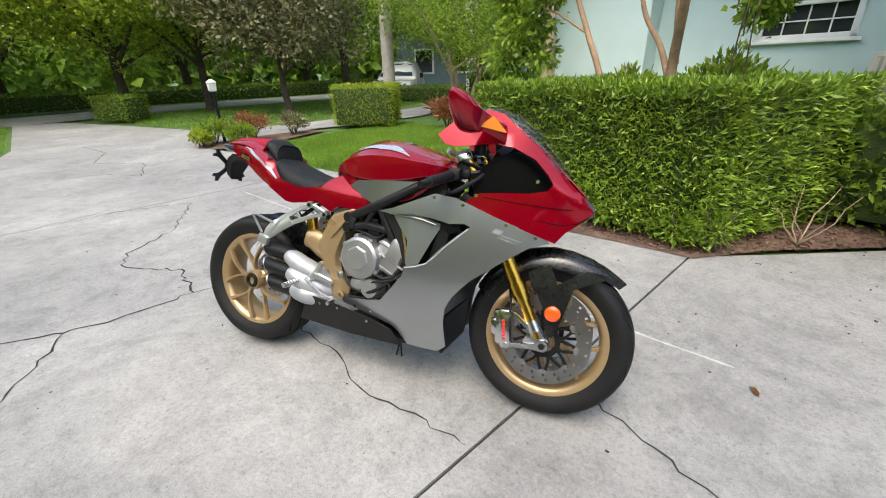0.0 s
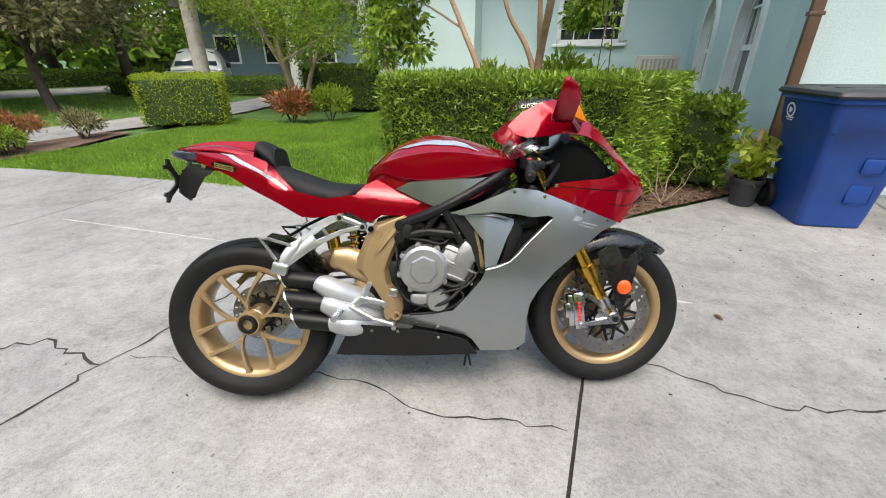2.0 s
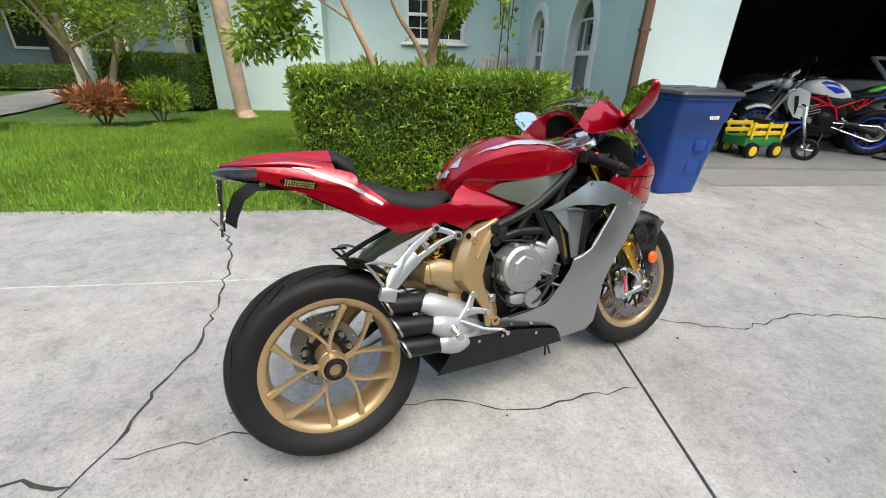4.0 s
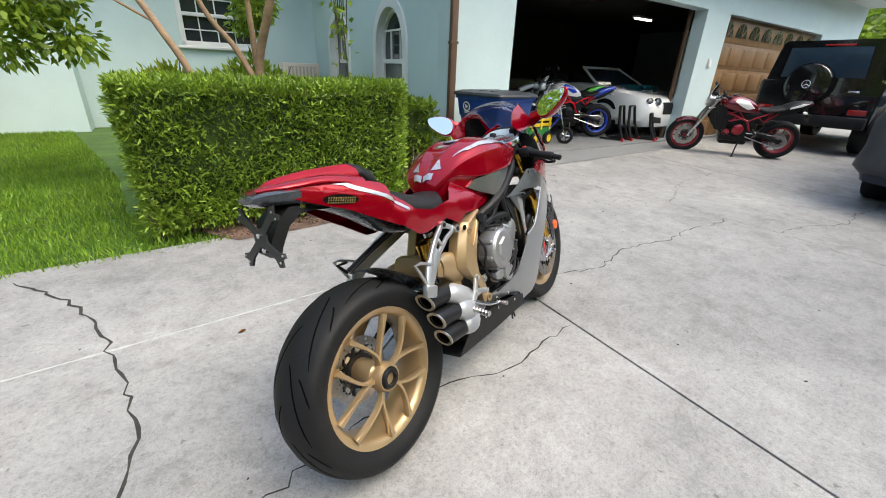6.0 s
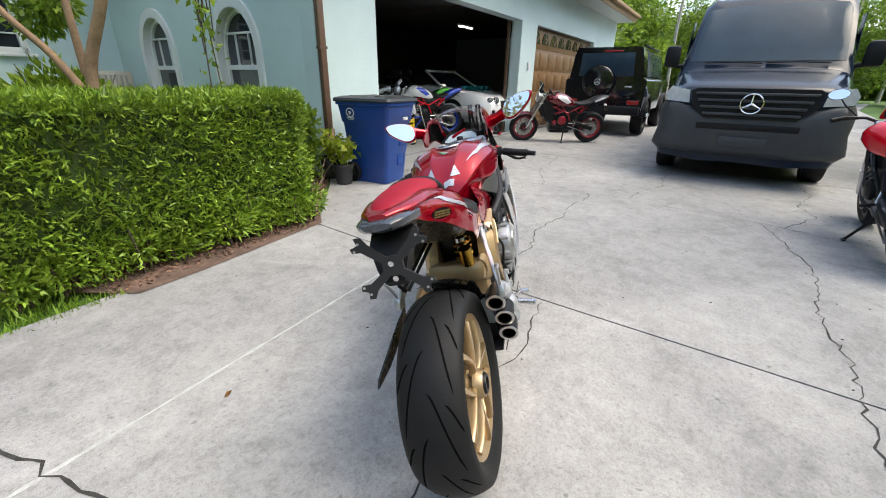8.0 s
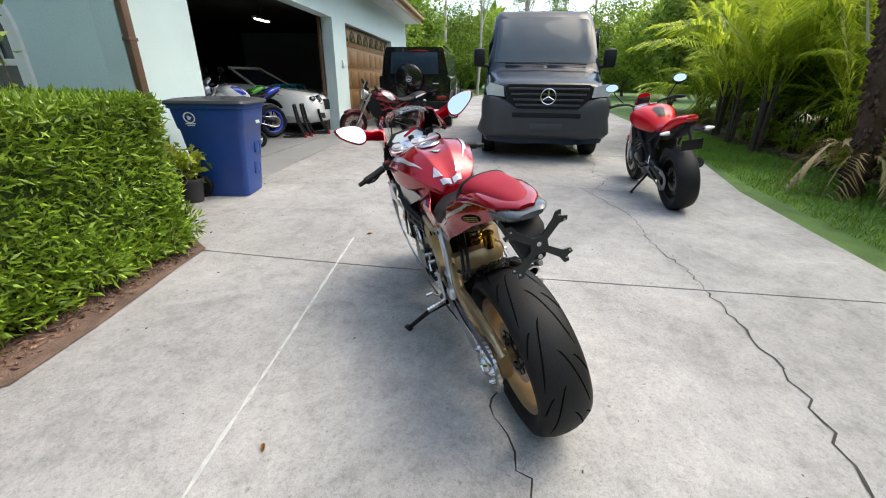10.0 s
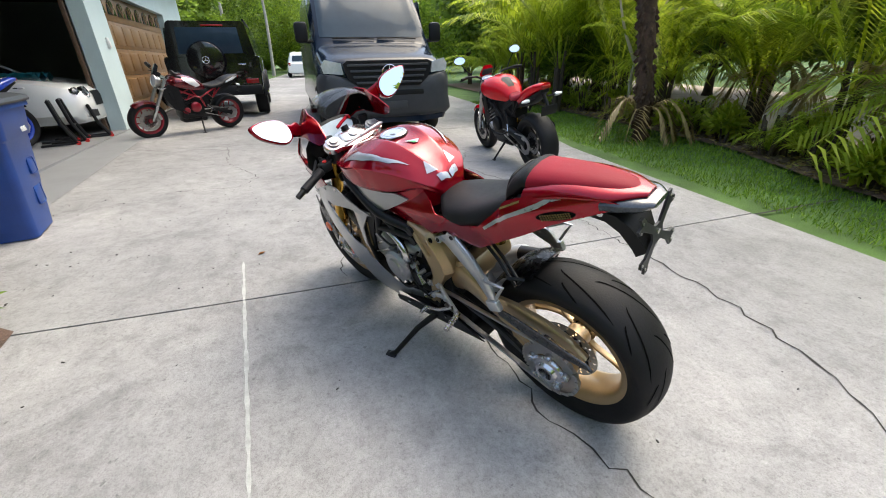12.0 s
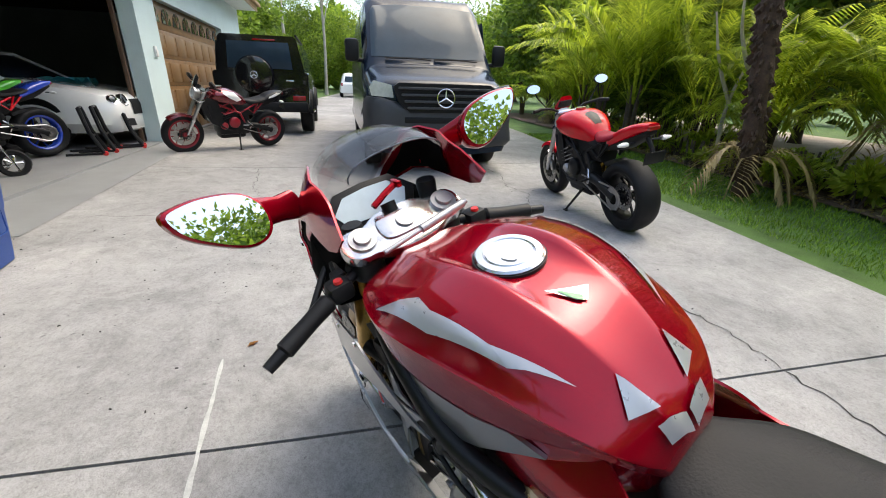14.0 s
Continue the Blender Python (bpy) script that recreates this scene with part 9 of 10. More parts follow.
def off_roader():
    t = thing("off_roader", "boxy black off-road car with a spare wheel cover", "car", at(7.36, 3.20, 0, 0.2))
    # x from the rear face (0) forwards along +x
    bm = bmesh.new()
    loft(bm, [[(x, y, z) for y, z in ((-0.9 * k, 0.55), (-0.93 * k, 1.20), (-0.90 * k, 1.25), (0.90 * k, 1.25), (0.93 * k, 1.20), (0.9 * k, 0.55))] for x, k in ((0.0, 0.985), (0.03, 1.0), (2.6, 1.0), (4.2, 0.97), (4.25, 0.94))])
    bmesh.ops.bevel(bm, geom=bm.edges[:], offset=0.012, segments=2, affect="EDGES")
    part("car_body", bm, BLACK_PAINT, t)
    bm = bmesh.new()
    loft(bm, [[(x, y, z) for y, z in ((-0.85, 1.25), (-0.74, 1.86), (-0.69, 1.92), (0.69, 1.92), (0.74, 1.86), (0.85, 1.25))] for x in (0.02, 2.5)] + [[(2.95, y, z) for y, z in ((-0.88, 1.25), (-0.87, 1.26), (-0.86, 1.27), (0.86, 1.27), (0.87, 1.26), (0.88, 1.25))]])
    bmesh.ops.bevel(bm, geom=bm.edges[:], offset=0.012, segments=2, affect="EDGES")
    part("cabin", bm, BLACK_PAINT, t)
    bm = slab(bmesh.new(), [(-0.62, 1.30), (0.62, 1.30), (0.58, 1.80), (-0.58, 1.80)], 0, 0.012, Matrix(((0, 0, -1, 0.012), (1, 0, 0, 0), (0, 1, 0, 0), (0, 0, 0, 1))), 0.004)
    part("rear_window", bm, WINDSHIELD, t)
    part("brake_light_strip", box(bmesh.new(), (0.02, 0.42, 0.03), (-0.005, -0.12, 1.835), 0.004), RED_LAMP, t)
    for s in (-1, 1):
        for x0, x1 in ((0.18, 0.95), (1.05, 1.75), (1.85, 2.45)):
            bm = slab(bmesh.new(), [(x0, 1.30), (x1, 1.30), (x1, 1.80), (x0, 1.80)], 0, 0.006, pose(0, s * 0.872, 0.0) @ Matrix(((1, 0, 0, 0), (0, -s * 0.13, s, s * 0.17), (0, 1, 0, 0), (0, 0, 0, 1))))
            part("side_window", bm, WINDSHIELD, t)
        for x in (0.62, 3.4):
            car_wheel(t, x, s * 0.80, 0.40, 0.27, SATIN_BLACK)
            bm = tube(bmesh.new(), [(x + 0.47 * math.cos(a), s * 0.92, 0.42 + 0.47 * math.sin(a)) for a in (math.pi * k / 12 for k in range(13))], 0.045, 6)
            part("wheel_arch", bm, BLACK_PLASTIC, t)
        part("tail_light", box(bmesh.new(), (0.04, 0.26, 0.10), (-0.01, s * 0.70, 0.74), 0.012), RED_LAMP, t)
    bm = lathe(bmesh.new(), [(0.0, 0.15), (0.22, 0.15), (0.34, 0.13), (0.37, 0.09), (0.37, 0.0), (0.0, 0.0)], 40, pose(-0.005, 0.12, 1.18, 0, 0, 90))
    spare = part("spare_wheel_cover", bm, BLACK_PAINT, t)
    part("badge", star_emblem(bmesh.new(), pose(-0.16, 0.12, 1.18, 0, 0, 90), 0.065, 0.007), CHROME, spare)
    part("rear_bumper", box(bmesh.new(), (0.16, 1.75, 0.20), (-0.04, 0, 0.56), 0.03), BLACK_PLASTIC, t)
    part("roof_rail", box(bmesh.new(), (2.2, 0.04, 0.04), (1.3, -0.72, 1.95), 0.01), BLACK_PLASTIC, t)
    part("exhaust_tip", bar(bmesh.new(), (0.5, -0.93, 0.45), (0.85, -0.95, 0.45), 0.04), CHROME, t)
    part("door_handle", box(bmesh.new(), (0.03, 0.16, 0.03), (-0.012, -0.55, 1.08), 0.006), CHROME, t)


off_roader()


def far_car(m, paint, label, height=1.75, length=4.6, name="car"):
    """A parked car seen from afar: x is its length, its rear at 0."""
    t = thing(name, label, "car", m)
    k = height / 1.75
    bm = body([(0.0, [(0, 0.95 * k), (0.7, 0.94 * k), (0.85, 0.85 * k), (0.88, 0.6), (0.8, 0.35), (0, 0.33)]), (0.08, [(0, 1.05 * k), (0.72, 1.04 * k), (0.88, 0.92 * k), (0.92, 0.6), (0.86, 0.32), (0, 0.3)]), (0.35, [(0, 1.55 * k), (0.62, 1.52 * k), (0.84, 1.02 * k), (0.93, 0.6), (0.88, 0.3), (0, 0.28)]),
               (0.7, [(0, 1.74 * k), (0.62, 1.70 * k), (0.86, 1.05 * k), (0.94, 0.6), (0.88, 0.3), (0, 0.28)]), (2.4, [(0, 1.75 * k), (0.60, 1.71 * k), (0.86, 1.05 * k), (0.94, 0.6), (0.88, 0.3), (0, 0.28)]), (3.1, [(0, 1.15 * k), (0.66, 1.12 * k), (0.86, 1.0 * k), (0.93, 0.6), (0.88, 0.3), (0, 0.28)]),
               (length, [(0, 0.85 * k), (0.62, 0.83 * k), (0.8, 0.75 * k), (0.84, 0.5), (0.8, 0.32), (0, 0.3)])], 3, 2)
    part("car_body", bm, paint, t, "", 38)
    bm = slab(bmesh.new(), [(-0.58, 1.12 * k), (0.58, 1.12 * k), (0.5, 1.5 * k), (-0.5, 1.5 * k)], 0, 0.01, Matrix(((0, 0.55, -1, -0.52 * k), (1, 0, 0, 0), (0, 1, 0.4, 0), (0, 0, 0, 1))))
    part("rear_window", bm, WINDSHIELD, t)
    for s in (-1, 1):
        for x in (0.8, length - 0.95):
            car_wheel(t, x, s * 0.82, 0.35, 0.22, STEEL)
        part("tail_light", box(bmesh.new(), (0.06, 0.16, 0.22), (0.03, s * 0.78, 0.92 * k), 0.02), RED_LAMP, t)
        bm = slab(bmesh.new(), [(0.6, 1.1 * k), (2.5, 1.1 * k), (2.2, 1.58 * k), (0.75, 1.58 * k)], 0, 0.008, Matrix(((1, 0, 0, 0), (0, -s * 0.42, s, s * 1.335), (0, 1, 0, 0), (0, 0, 0, 1))))
        part("side_window", bm, WINDSHIELD, t)
    return t


far_car(at(31.5, 0.25, 0, 0), WHITE_CAR, "white parked car at the far end of the drive")
far_car(at(8.7, -0.45, 0, 4), WHITE_CAR, "pale trailer-like vehicle parked behind the van", 1.6, 3.8)


def pickup():
    t = thing("pickup_truck", "white pickup truck parked behind the small hedge", "pickup truck", at(-14.9, 11.6, -0.35, 128))
    bm = body([(0.0, [(0, 0.95), (0.7, 0.94), (0.85, 0.88), (0.88, 0.6), (0.84, 0.42), (0, 0.40)]), (0.12, [(0, 1.10), (0.72, 1.08), (0.88, 1.0), (0.92, 0.6), (0.88, 0.40), (0, 0.38)]), (1.2, [(0, 1.18), (0.74, 1.16), (0.90, 1.06), (0.94, 0.6), (0.9, 0.40), (0, 0.38)]), (1.35, [(0, 1.24), (0.72, 1.22), (0.9, 1.08), (0.94, 0.6), (0.9, 0.4), (0, 0.38)]),
               (1.9, [(0, 1.80), (0.62, 1.76), (0.86, 1.15), (0.95, 0.6), (0.9, 0.4), (0, 0.38)]), (3.2, [(0, 1.84), (0.62, 1.80), (0.86, 1.15), (0.95, 0.6), (0.9, 0.4), (0, 0.38)]), (3.4, [(0, 1.30), (0.8, 1.28), (0.9, 1.15), (0.95, 0.6), (0.9, 0.4), (0, 0.38)]), (5.4, [(0, 1.25), (0.8, 1.24), (0.9, 1.15), (0.94, 0.6), (0.9, 0.4), (0, 0.38)])], 3, 2)
    part("truck_body", bm, WHITE_CAR, t, "", 38)
    bm = bmesh.new()
    rows = []
    for x, z, w in ((1.38, 1.27, 0.72), (1.62, 1.52, 0.67), (1.86, 1.755, 0.61)):
        rows.append([bm.verts.new((x - 0.03, y, z + 0.02 - 0.03 * (y / w) ** 2)) for y in (w * k / 4 for k in range(-4, 5))])
    for a, b in zip(rows, rows[1:]):
        ring_faces(bm, a, b, False)
    bmesh.ops.recalc_face_normals(bm, faces=bm.faces)
    part("windscreen", bm, WINDSHIELD, t, smooth=60)
    part("grille", box(bmesh.new(), (0.05, 1.0, 0.26), (0.0, 0, 0.82), 0.02), SATIN_BLACK, t)
    part("bumper", box(bmesh.new(), (0.16, 1.8, 0.18), (-0.04, 0, 0.52), 0.03), CHROME, t)
    for s in (-1, 1):
        part("headlight", box(bmesh.new(), (0.08, 0.26, 0.2), (0.02, s * 0.70, 0.83), 0.03), HEADLAMP, t)
        part("wing_mirror", box(bmesh.new(), (0.08, 0.16, 0.2), (1.75, s * 1.05, 1.28), 0.03), BLACK_PLASTIC, t)
        for x in (0.95, 4.3):
            car_wheel(t, x, s * 0.80, 0.39, 0.25, STEEL)


pickup()


def convertible():
    t = thing("convertible", "white convertible coupe parked inside the garage", "car", at(5.79, 4.90, 0.04, 90))
    # x from the nose (0) backwards along +x
    bm = body([(0.0, [(0, 0.62), (0.4, 0.62), (0.62, 0.58), (0.68, 0.42), (0.6, 0.24), (0, 0.22)]), (0.10, [(0, 0.74), (0.4, 0.74), (0.74, 0.68), (0.82, 0.45), (0.76, 0.2), (0, 0.18)]), (0.45, [(0, 0.82), (0.45, 0.82), (0.84, 0.78), (0.93, 0.5), (0.88, 0.2), (0, 0.18)]), (0.95, [(0, 0.88), (0.5, 0.88), (0.86, 0.86), (0.97, 0.52), (0.92, 0.2), (0, 0.18)]),
               (1.6, [(0, 0.95), (0.6, 0.95), (0.87, 0.92), (0.97, 0.52), (0.93, 0.2), (0, 0.18)]), (2.6, [(0, 0.92), (0.6, 0.93), (0.88, 0.92), (0.97, 0.55), (0.93, 0.2), (0, 0.18)]), (3.8, [(0, 1.0), (0.6, 0.99), (0.88, 0.95), (0.97, 0.55), (0.92, 0.2), (0, 0.18)]), (4.6, [(0, 0.95), (0.5, 0.94), (0.78, 0.88), (0.88, 0.55), (0.84, 0.25), (0, 0.22)]), (4.75, [(0, 0.8), (0.45, 0.8), (0.66, 0.76), (0.74, 0.55), (0.7, 0.3), (0, 0.28)])], 4, 2)
    skin = surface_of(part("car_body", bm, WHITE_CAR, t, "", 40))
    part("grille", front_patch([(-0.36, 0.44), (0.36, 0.44), (0.40, 0.66), (-0.40, 0.66)], skin, 0.01), BLACK_PLASTIC, t)
    for s in (-1, 1):
        for y, r, z in ((0.54, 0.095, 0.655), (0.73, 0.07, 0.67)):
            hit, no, _, _ = skin.ray_cast(Vector((-3, s * y, z)), Vector((1, 0, 0)))
            no = no if no.x < 0 else -no
            face = Matrix.Translation(hit) @ (no * 0.6 + Vector((-0.4, 0, 0))).to_track_quat("Y", "Z").to_matrix().to_4x4()
            lamp = part("headlight", lathe(bmesh.new(), [(r * 0.8, 0.012), (r * 0.95, 0.016), (r, 0.0), (r, -0.10), (r * 0.8, -0.10)], 28, face, closed=True), CHROME, t)
            part("headlight_lens", lathe(bmesh.new(), [(0.0, 0.016), (r * 0.5, 0.013), (r * 0.8, 0.004), (0, 0.0)], 24, face), DARK_LENS, lamp)
        part("air_intake", front_patch([(s * 0.36, 0.27), (s * 0.70, 0.29), (s * 0.68, 0.40), (s * 0.40, 0.38)], skin, 0.012, 0.08), BLACK_PLASTIC, t)
        for x in (0.95, 3.7):
            car_wheel(t, x, s * 0.84, 0.345, 0.25, STEEL)
        part("pillar", bar(bmesh.new(), (1.30, s * 0.80, 0.91), (1.90, s * 0.62, 1.27), 0.03, n=8), WHITE_CAR, t)
    part("header_rail", bar(bmesh.new(), (1.90, -0.63, 1.27), (1.90, 0.63, 1.27), 0.03, n=8), WHITE_CAR, t)
    bm = bmesh.new()
    bm.faces.new([bm.verts.new(p) for p in ((1.31, -0.76, 0.93), (1.31, 0.76, 0.93), (1.89, 0.61, 1.255), (1.89, -0.61, 1.255))])
    bmesh.ops.solidify(bm, geom=bm.faces[:], thickness=0.006)
    part("windscreen", bm, WINDSHIELD, t, smooth=0)
    for y in (-0.36, 0.36):
        part("seat", box(bmesh.new(), (0.5, 0.58, 0.35), (3.0, y, 0.95), 0.08), BLACK_PLASTIC, t)


convertible()


def towel():
    bm = bmesh.new()
    n = 16
    rng = random.Random(5)
    vs = [[bm.verts.new((0.9 * (i / n - 0.5), 0.55 * (j / 8 - 0.5), 0.05 * math.sin(i * 1.1 + j * 0.7) * rng.uniform(0.5, 1) + 0.05)) for j in range(9)] for i in range(n + 1)]
    for a, b in zip(vs, vs[1:]):
        ring_faces(bm, a, b, False)
    bmesh.ops.solidify(bm, geom=bm.faces[:], thickness=0.012)
    solid("towel", bm, TEAL_CLOTH, "crumpled teal cloth on the white car's bonnet", "cloth", at(6.12, 6.0, 0.90, 4))


towel()


def naked_bike(label, m, paint, tail_paint, accent, rim_mat, lean=-11, seat=None, tyre_w=0.18, single=True, engine_paint=None, plate=True, headlamp=True, stripe=None, mirrors=True, cowl=None, bulge=1.0, pad=False, round_lamp=False, guard=None):
    """An unfaired motorcycle on its side stand, built like the first but simpler."""
    t = thing("motorcycle", label, "motorcycle", m @ pose(0, 0, 0.008, lean), "parked motorcycles")

    def p(name, bm, mat, parent=t, smooth=40):
        return part(name, bm, mat, parent, "", smooth)

    wheel(t, "rear_wheel", 0.0, 0.31, tyre_w, rim_mat, [(0.05, 0.075, 0.12)], 5, 0.216, -0.03, 10, grooves=0)
    wheel(t, "front_wheel", 1.37, 0.298, 0.12, rim_mat, [(-0.066, 0.105, 0.158), (0.066, 0.105, 0.158)], 5, 0.216, 0, 30, grooves=0)
    bm = body([(0.40, [(0, 0.80), (0.04, 0.80), (0.07, 0.78), (0.07, 0.72), (0, 0.70)]), (0.50, [(0, 0.90), (0.08, 0.885), (0.12, 0.84), (0.11, 0.74), (0, 0.72)]), (0.66, [(0, 0.965), (0.11, 0.95), (0.175, 0.885), (0.15, 0.76), (0, 0.74)]), (0.80, [(0, 0.98), (0.12, 0.965), (0.19, 0.90), (0.17, 0.79), (0, 0.76)]), (0.92, [(0, 0.95), (0.10, 0.94), (0.165, 0.885), (0.14, 0.81), (0, 0.78)]), (0.99, [(0, 0.91), (0.05, 0.90), (0.09, 0.87), (0.08, 0.83), (0, 0.82)])], 4, 2)
    for v in bm.verts:
        v.co.y *= bulge
        v.co.z += (bulge - 1) * 0.35 * max(0.0, v.co.z - 0.80)
    tank = p("fuel_tank", bm, paint)
    if stripe:
        tree_ = surface_of(tank)
        for s in (-1, 1):
            p("stripe", decal([(0.50, 0.82), (0.60, 0.80), (0.72, 0.86), (0.82, 0.93), (0.76, 0.955), (0.62, 0.93)], tree_, s), stripe, tank)
    if pad:
        p("tank_pad", decal([(0.47, 0.035), (0.60, 0.060), (0.64, 0.03), (0.64, -0.03), (0.60, -0.060), (0.47, -0.035)], surface_of(tank), "top", 0.003), SATIN_BLACK, tank)
    p("fuel_cap", lathe(bmesh.new(), [(0.0, 0.0), (0.045, 0.0), (0.05, 0.006), (0.05, 0.02), (0, 0.02)], 24, pose(0.78, 0, 0.986, 90)), ALUMINIUM, tank)
    p("rider_seat", body([(0.02, [(0, 0.87), (0.08, 0.868), (0.11, 0.85), (0.10, 0.82), (0, 0.80)]), (0.14, [(0, 0.835), (0.09, 0.833), (0.13, 0.81), (0.12, 0.78), (0, 0.77)]), (0.30, [(0, 0.805), (0.08, 0.803), (0.115, 0.785), (0.11, 0.75), (0, 0.74)]), (0.43, [(0, 0.82), (0.04, 0.818), (0.06, 0.80), (0.06, 0.76), (0, 0.75)])], 4, 2), seat or LEATHER)
    cowl_ob = p("tail_cowl", body([(-0.26, [(0, 0.945), (0.03, 0.943), (0.05, 0.93), (0.045, 0.90), (0, 0.89)]), (-0.14, [(0, 0.94), (0.07, 0.935), (0.10, 0.91), (0.09, 0.86), (0, 0.84)]), (0.02, [(0, 0.89), (0.09, 0.885), (0.12, 0.85), (0.11, 0.79), (0, 0.77)]), (0.16, [(0, 0.80), (0.09, 0.80), (0.115, 0.78), (0.10, 0.73), (0, 0.72)])], 4, 2), tail_paint)
    p("undertail", body([(-0.24, [(0, 0.89), (0.04, 0.89), (0.05, 0.88), (0.04, 0.86), (0, 0.855)]), (0.0, [(0, 0.80), (0.08, 0.80), (0.09, 0.78), (0.07, 0.73), (0, 0.72)]), (0.3, [(0, 0.74), (0.09, 0.74), (0.10, 0.71), (0.08, 0.67), (0, 0.66)])], 3, 2), BLACK_PLASTIC)
    p("tail_light", box(bmesh.new(), (0.03, 0.10, 0.035), (-0.262, 0, 0.91), 0.01), RED_LAMP)
    eng = p("engine", box(box(box(bmesh.new(), (0.50, 0.27, 0.30), (0.62, 0, 0.42), 0.04), (0.40, 0.27, 0.34), (0.76, 0, 0.60), 0.05, (0, 20, 0)), (0.42, 0.20, 0.14), (0.64, 0, 0.27), 0.04), SATIN_BLACK)
    for s in (-1, 1):
        p("engine_cover", lathe(bmesh.new(), [(0.0, s * 0.19), (0.06, s * 0.187), (0.085, s * 0.165), (0.09, s * 0.11), (0.0, s * 0.11)], 28, pose(0.64, 0, 0.47)), engine_paint or SATIN_BLACK, eng)
        bm = bmesh.new()
        tube(bm, [(0.98, s * 0.05, 0.80), (0.80, s * 0.15, 0.72), (0.55, s * 0.16, 0.62), (0.46, s * 0.12, 0.45)], 0.016, 8)
        tube(bm, [(0.96, s * 0.05, 0.72), (0.78, s * 0.15, 0.60), (0.62, s * 0.16, 0.66)], 0.014, 8)
        tube(bm, [(0.70, s * 0.155, 0.69), (0.78, s * 0.15, 0.60)], 0.013, 8)
        tube(bm, [(0.52, s * 0.13, 0.62), (0.25, s * 0.10, 0.75)], 0.013, 8)
        tube(bm, [(0.60, s * 0.16, 0.64), (0.70, s * 0.155, 0.78), (0.86, s * 0.12, 0.70)], 0.012, 8)
        tube(bm, [(0.40, s * 0.115, 0.68), (0.30, s * 0.11, 0.60), (0.10, s * 0.10, 0.80)], 0.011, 8)
        tube(bm, [(0.30, s * 0.11, 0.60), (0.22, s * 0.105, 0.76)], 0.010, 8)
        p("trellis_frame", bm, accent)
        for k in range(4):
            p("cylinder_fin", box(bmesh.new(), (0.20, 0.02, 0.010), (0.78 + 0.012 * k, s * 0.145, 0.52 + 0.035 * k), 0.003, (0, 20, 0)), CAST_METAL if not engine_paint else SATIN_BLACK, eng)
        p("engine_hose", tube(bmesh.new(), curve_through([(0.92, s * 0.13, 0.50), (0.84, s * 0.165, 0.42), (0.74, s * 0.17, 0.36), (0.60, s * 0.15, 0.34)], 4), 0.012, 8), BLACK_PLASTIC, eng)
        p("crank_cover", lathe(bmesh.new(), [(0.0, s * 0.175), (0.04, s * 0.172), (0.055, s * 0.155), (0.058, s * 0.11), (0.0, s * 0.11)], 24, pose(0.80, 0, 0.42)), engine_paint or CAST_METAL, eng)
        p("rear_frame_plate", slab(bmesh.new(), [(0.36, 0.40), (0.46, 0.38), (0.50, 0.52), (0.54, 0.64), (0.46, 0.66), (0.40, 0.56)], 0, 0.02, Matrix(((1, 0, 0, 0), (0, 0, s, s * 0.115), (0, 1, 0, 0), (0, 0, 0, 1))), 0.004), SATIN_BLACK)
        low, top = Vector((1.345, s * 0.10, 0.30)), Vector((1.04, s * 0.10, 0.93))
        leg = p("fork_leg", bar(bmesh.new(), low.lerp(top, 0.3), top, 0.027, n=14), STEEL)
        p("fork_slider", bar(bmesh.new(), low, low.lerp(top, 0.36), 0.021, 0.034, 14), ALUMINIUM, leg)
        p("brake_caliper", box(bmesh.new(), (0.05, 0.05, 0.11), (1.23, s * 0.088, 0.36), 0.014, (0, 18, 0)), STEEL)
        bm = tube(bmesh.new(), [(1.02, s * 0.10, 0.955), (1.03, s * 0.18, 1.0), (0.99, s * 0.30, 1.02), (0.96, s * 0.36, 1.015)], 0.012, 8)
        hb = p("handlebar", bm, SATIN_BLACK)
        p("grip", bar(bmesh.new(), (0.985, s * 0.31, 1.02), (0.945, s * 0.41, 1.01), 0.018), BLACK_PLASTIC, hb)
        p("lever", tube(bmesh.new(), [(1.02, s * 0.22, 1.0), (1.06, s * 0.28, 1.0), (1.03, s * 0.40, 0.99)], 0.007, 6), SATIN_BLACK, hb)
        mz = 0.0 if mirrors else -0.14
        bm = tube(bmesh.new(), [(1.02, s * 0.24, 1.02), (1.05, s * 0.32, 1.12 + mz * 0.6), (1.03, s * 0.36, 1.19 + mz)], 0.006, 6)
        loft(bm, [[(1.025 + d + 0.013 * k * math.sin(a), s * 0.37 + 0.075 * k * math.cos(a), 1.215 + mz + 0.045 * k * math.sin(a)) for a in (2 * math.pi * i / 14 for i in range(14))] for d, k in ((0.0, 1.0), (0.02, 1.0), (0.035, 0.6))])
        mir = p("mirror", bm, BLACK_PLASTIC)
        bm = bmesh.new()
        bm.faces.new([bm.verts.new((1.0225 + 0.012 * math.sin(a), s * 0.37 + 0.07 * math.cos(a), 1.215 + mz + 0.041 * math.sin(a))) for a in (2 * math.pi * i / 14 for i in range(14))])
        p("mirror_glass", bm, MIRROR, mir, 0)
        bm = bar(bmesh.new(), (-0.16, s * 0.07, 0.80), (-0.17, s * 0.19, 0.80), 0.008, n=6)
        ind = p("indicator_stalk", bm, BLACK_PLASTIC)
        p("indicator", loft(bmesh.new(), [[(-0.17 + 0.03 * k * math.cos(a), s * y, 0.80 + 0.02 * k * math.sin(a)) for a in (2 * math.pi * i / 10 for i in range(10))] for y, k in ((0.15, 0.8), (0.18, 1.0), (0.23, 0.5))]), WHITE_PLASTIC, ind)
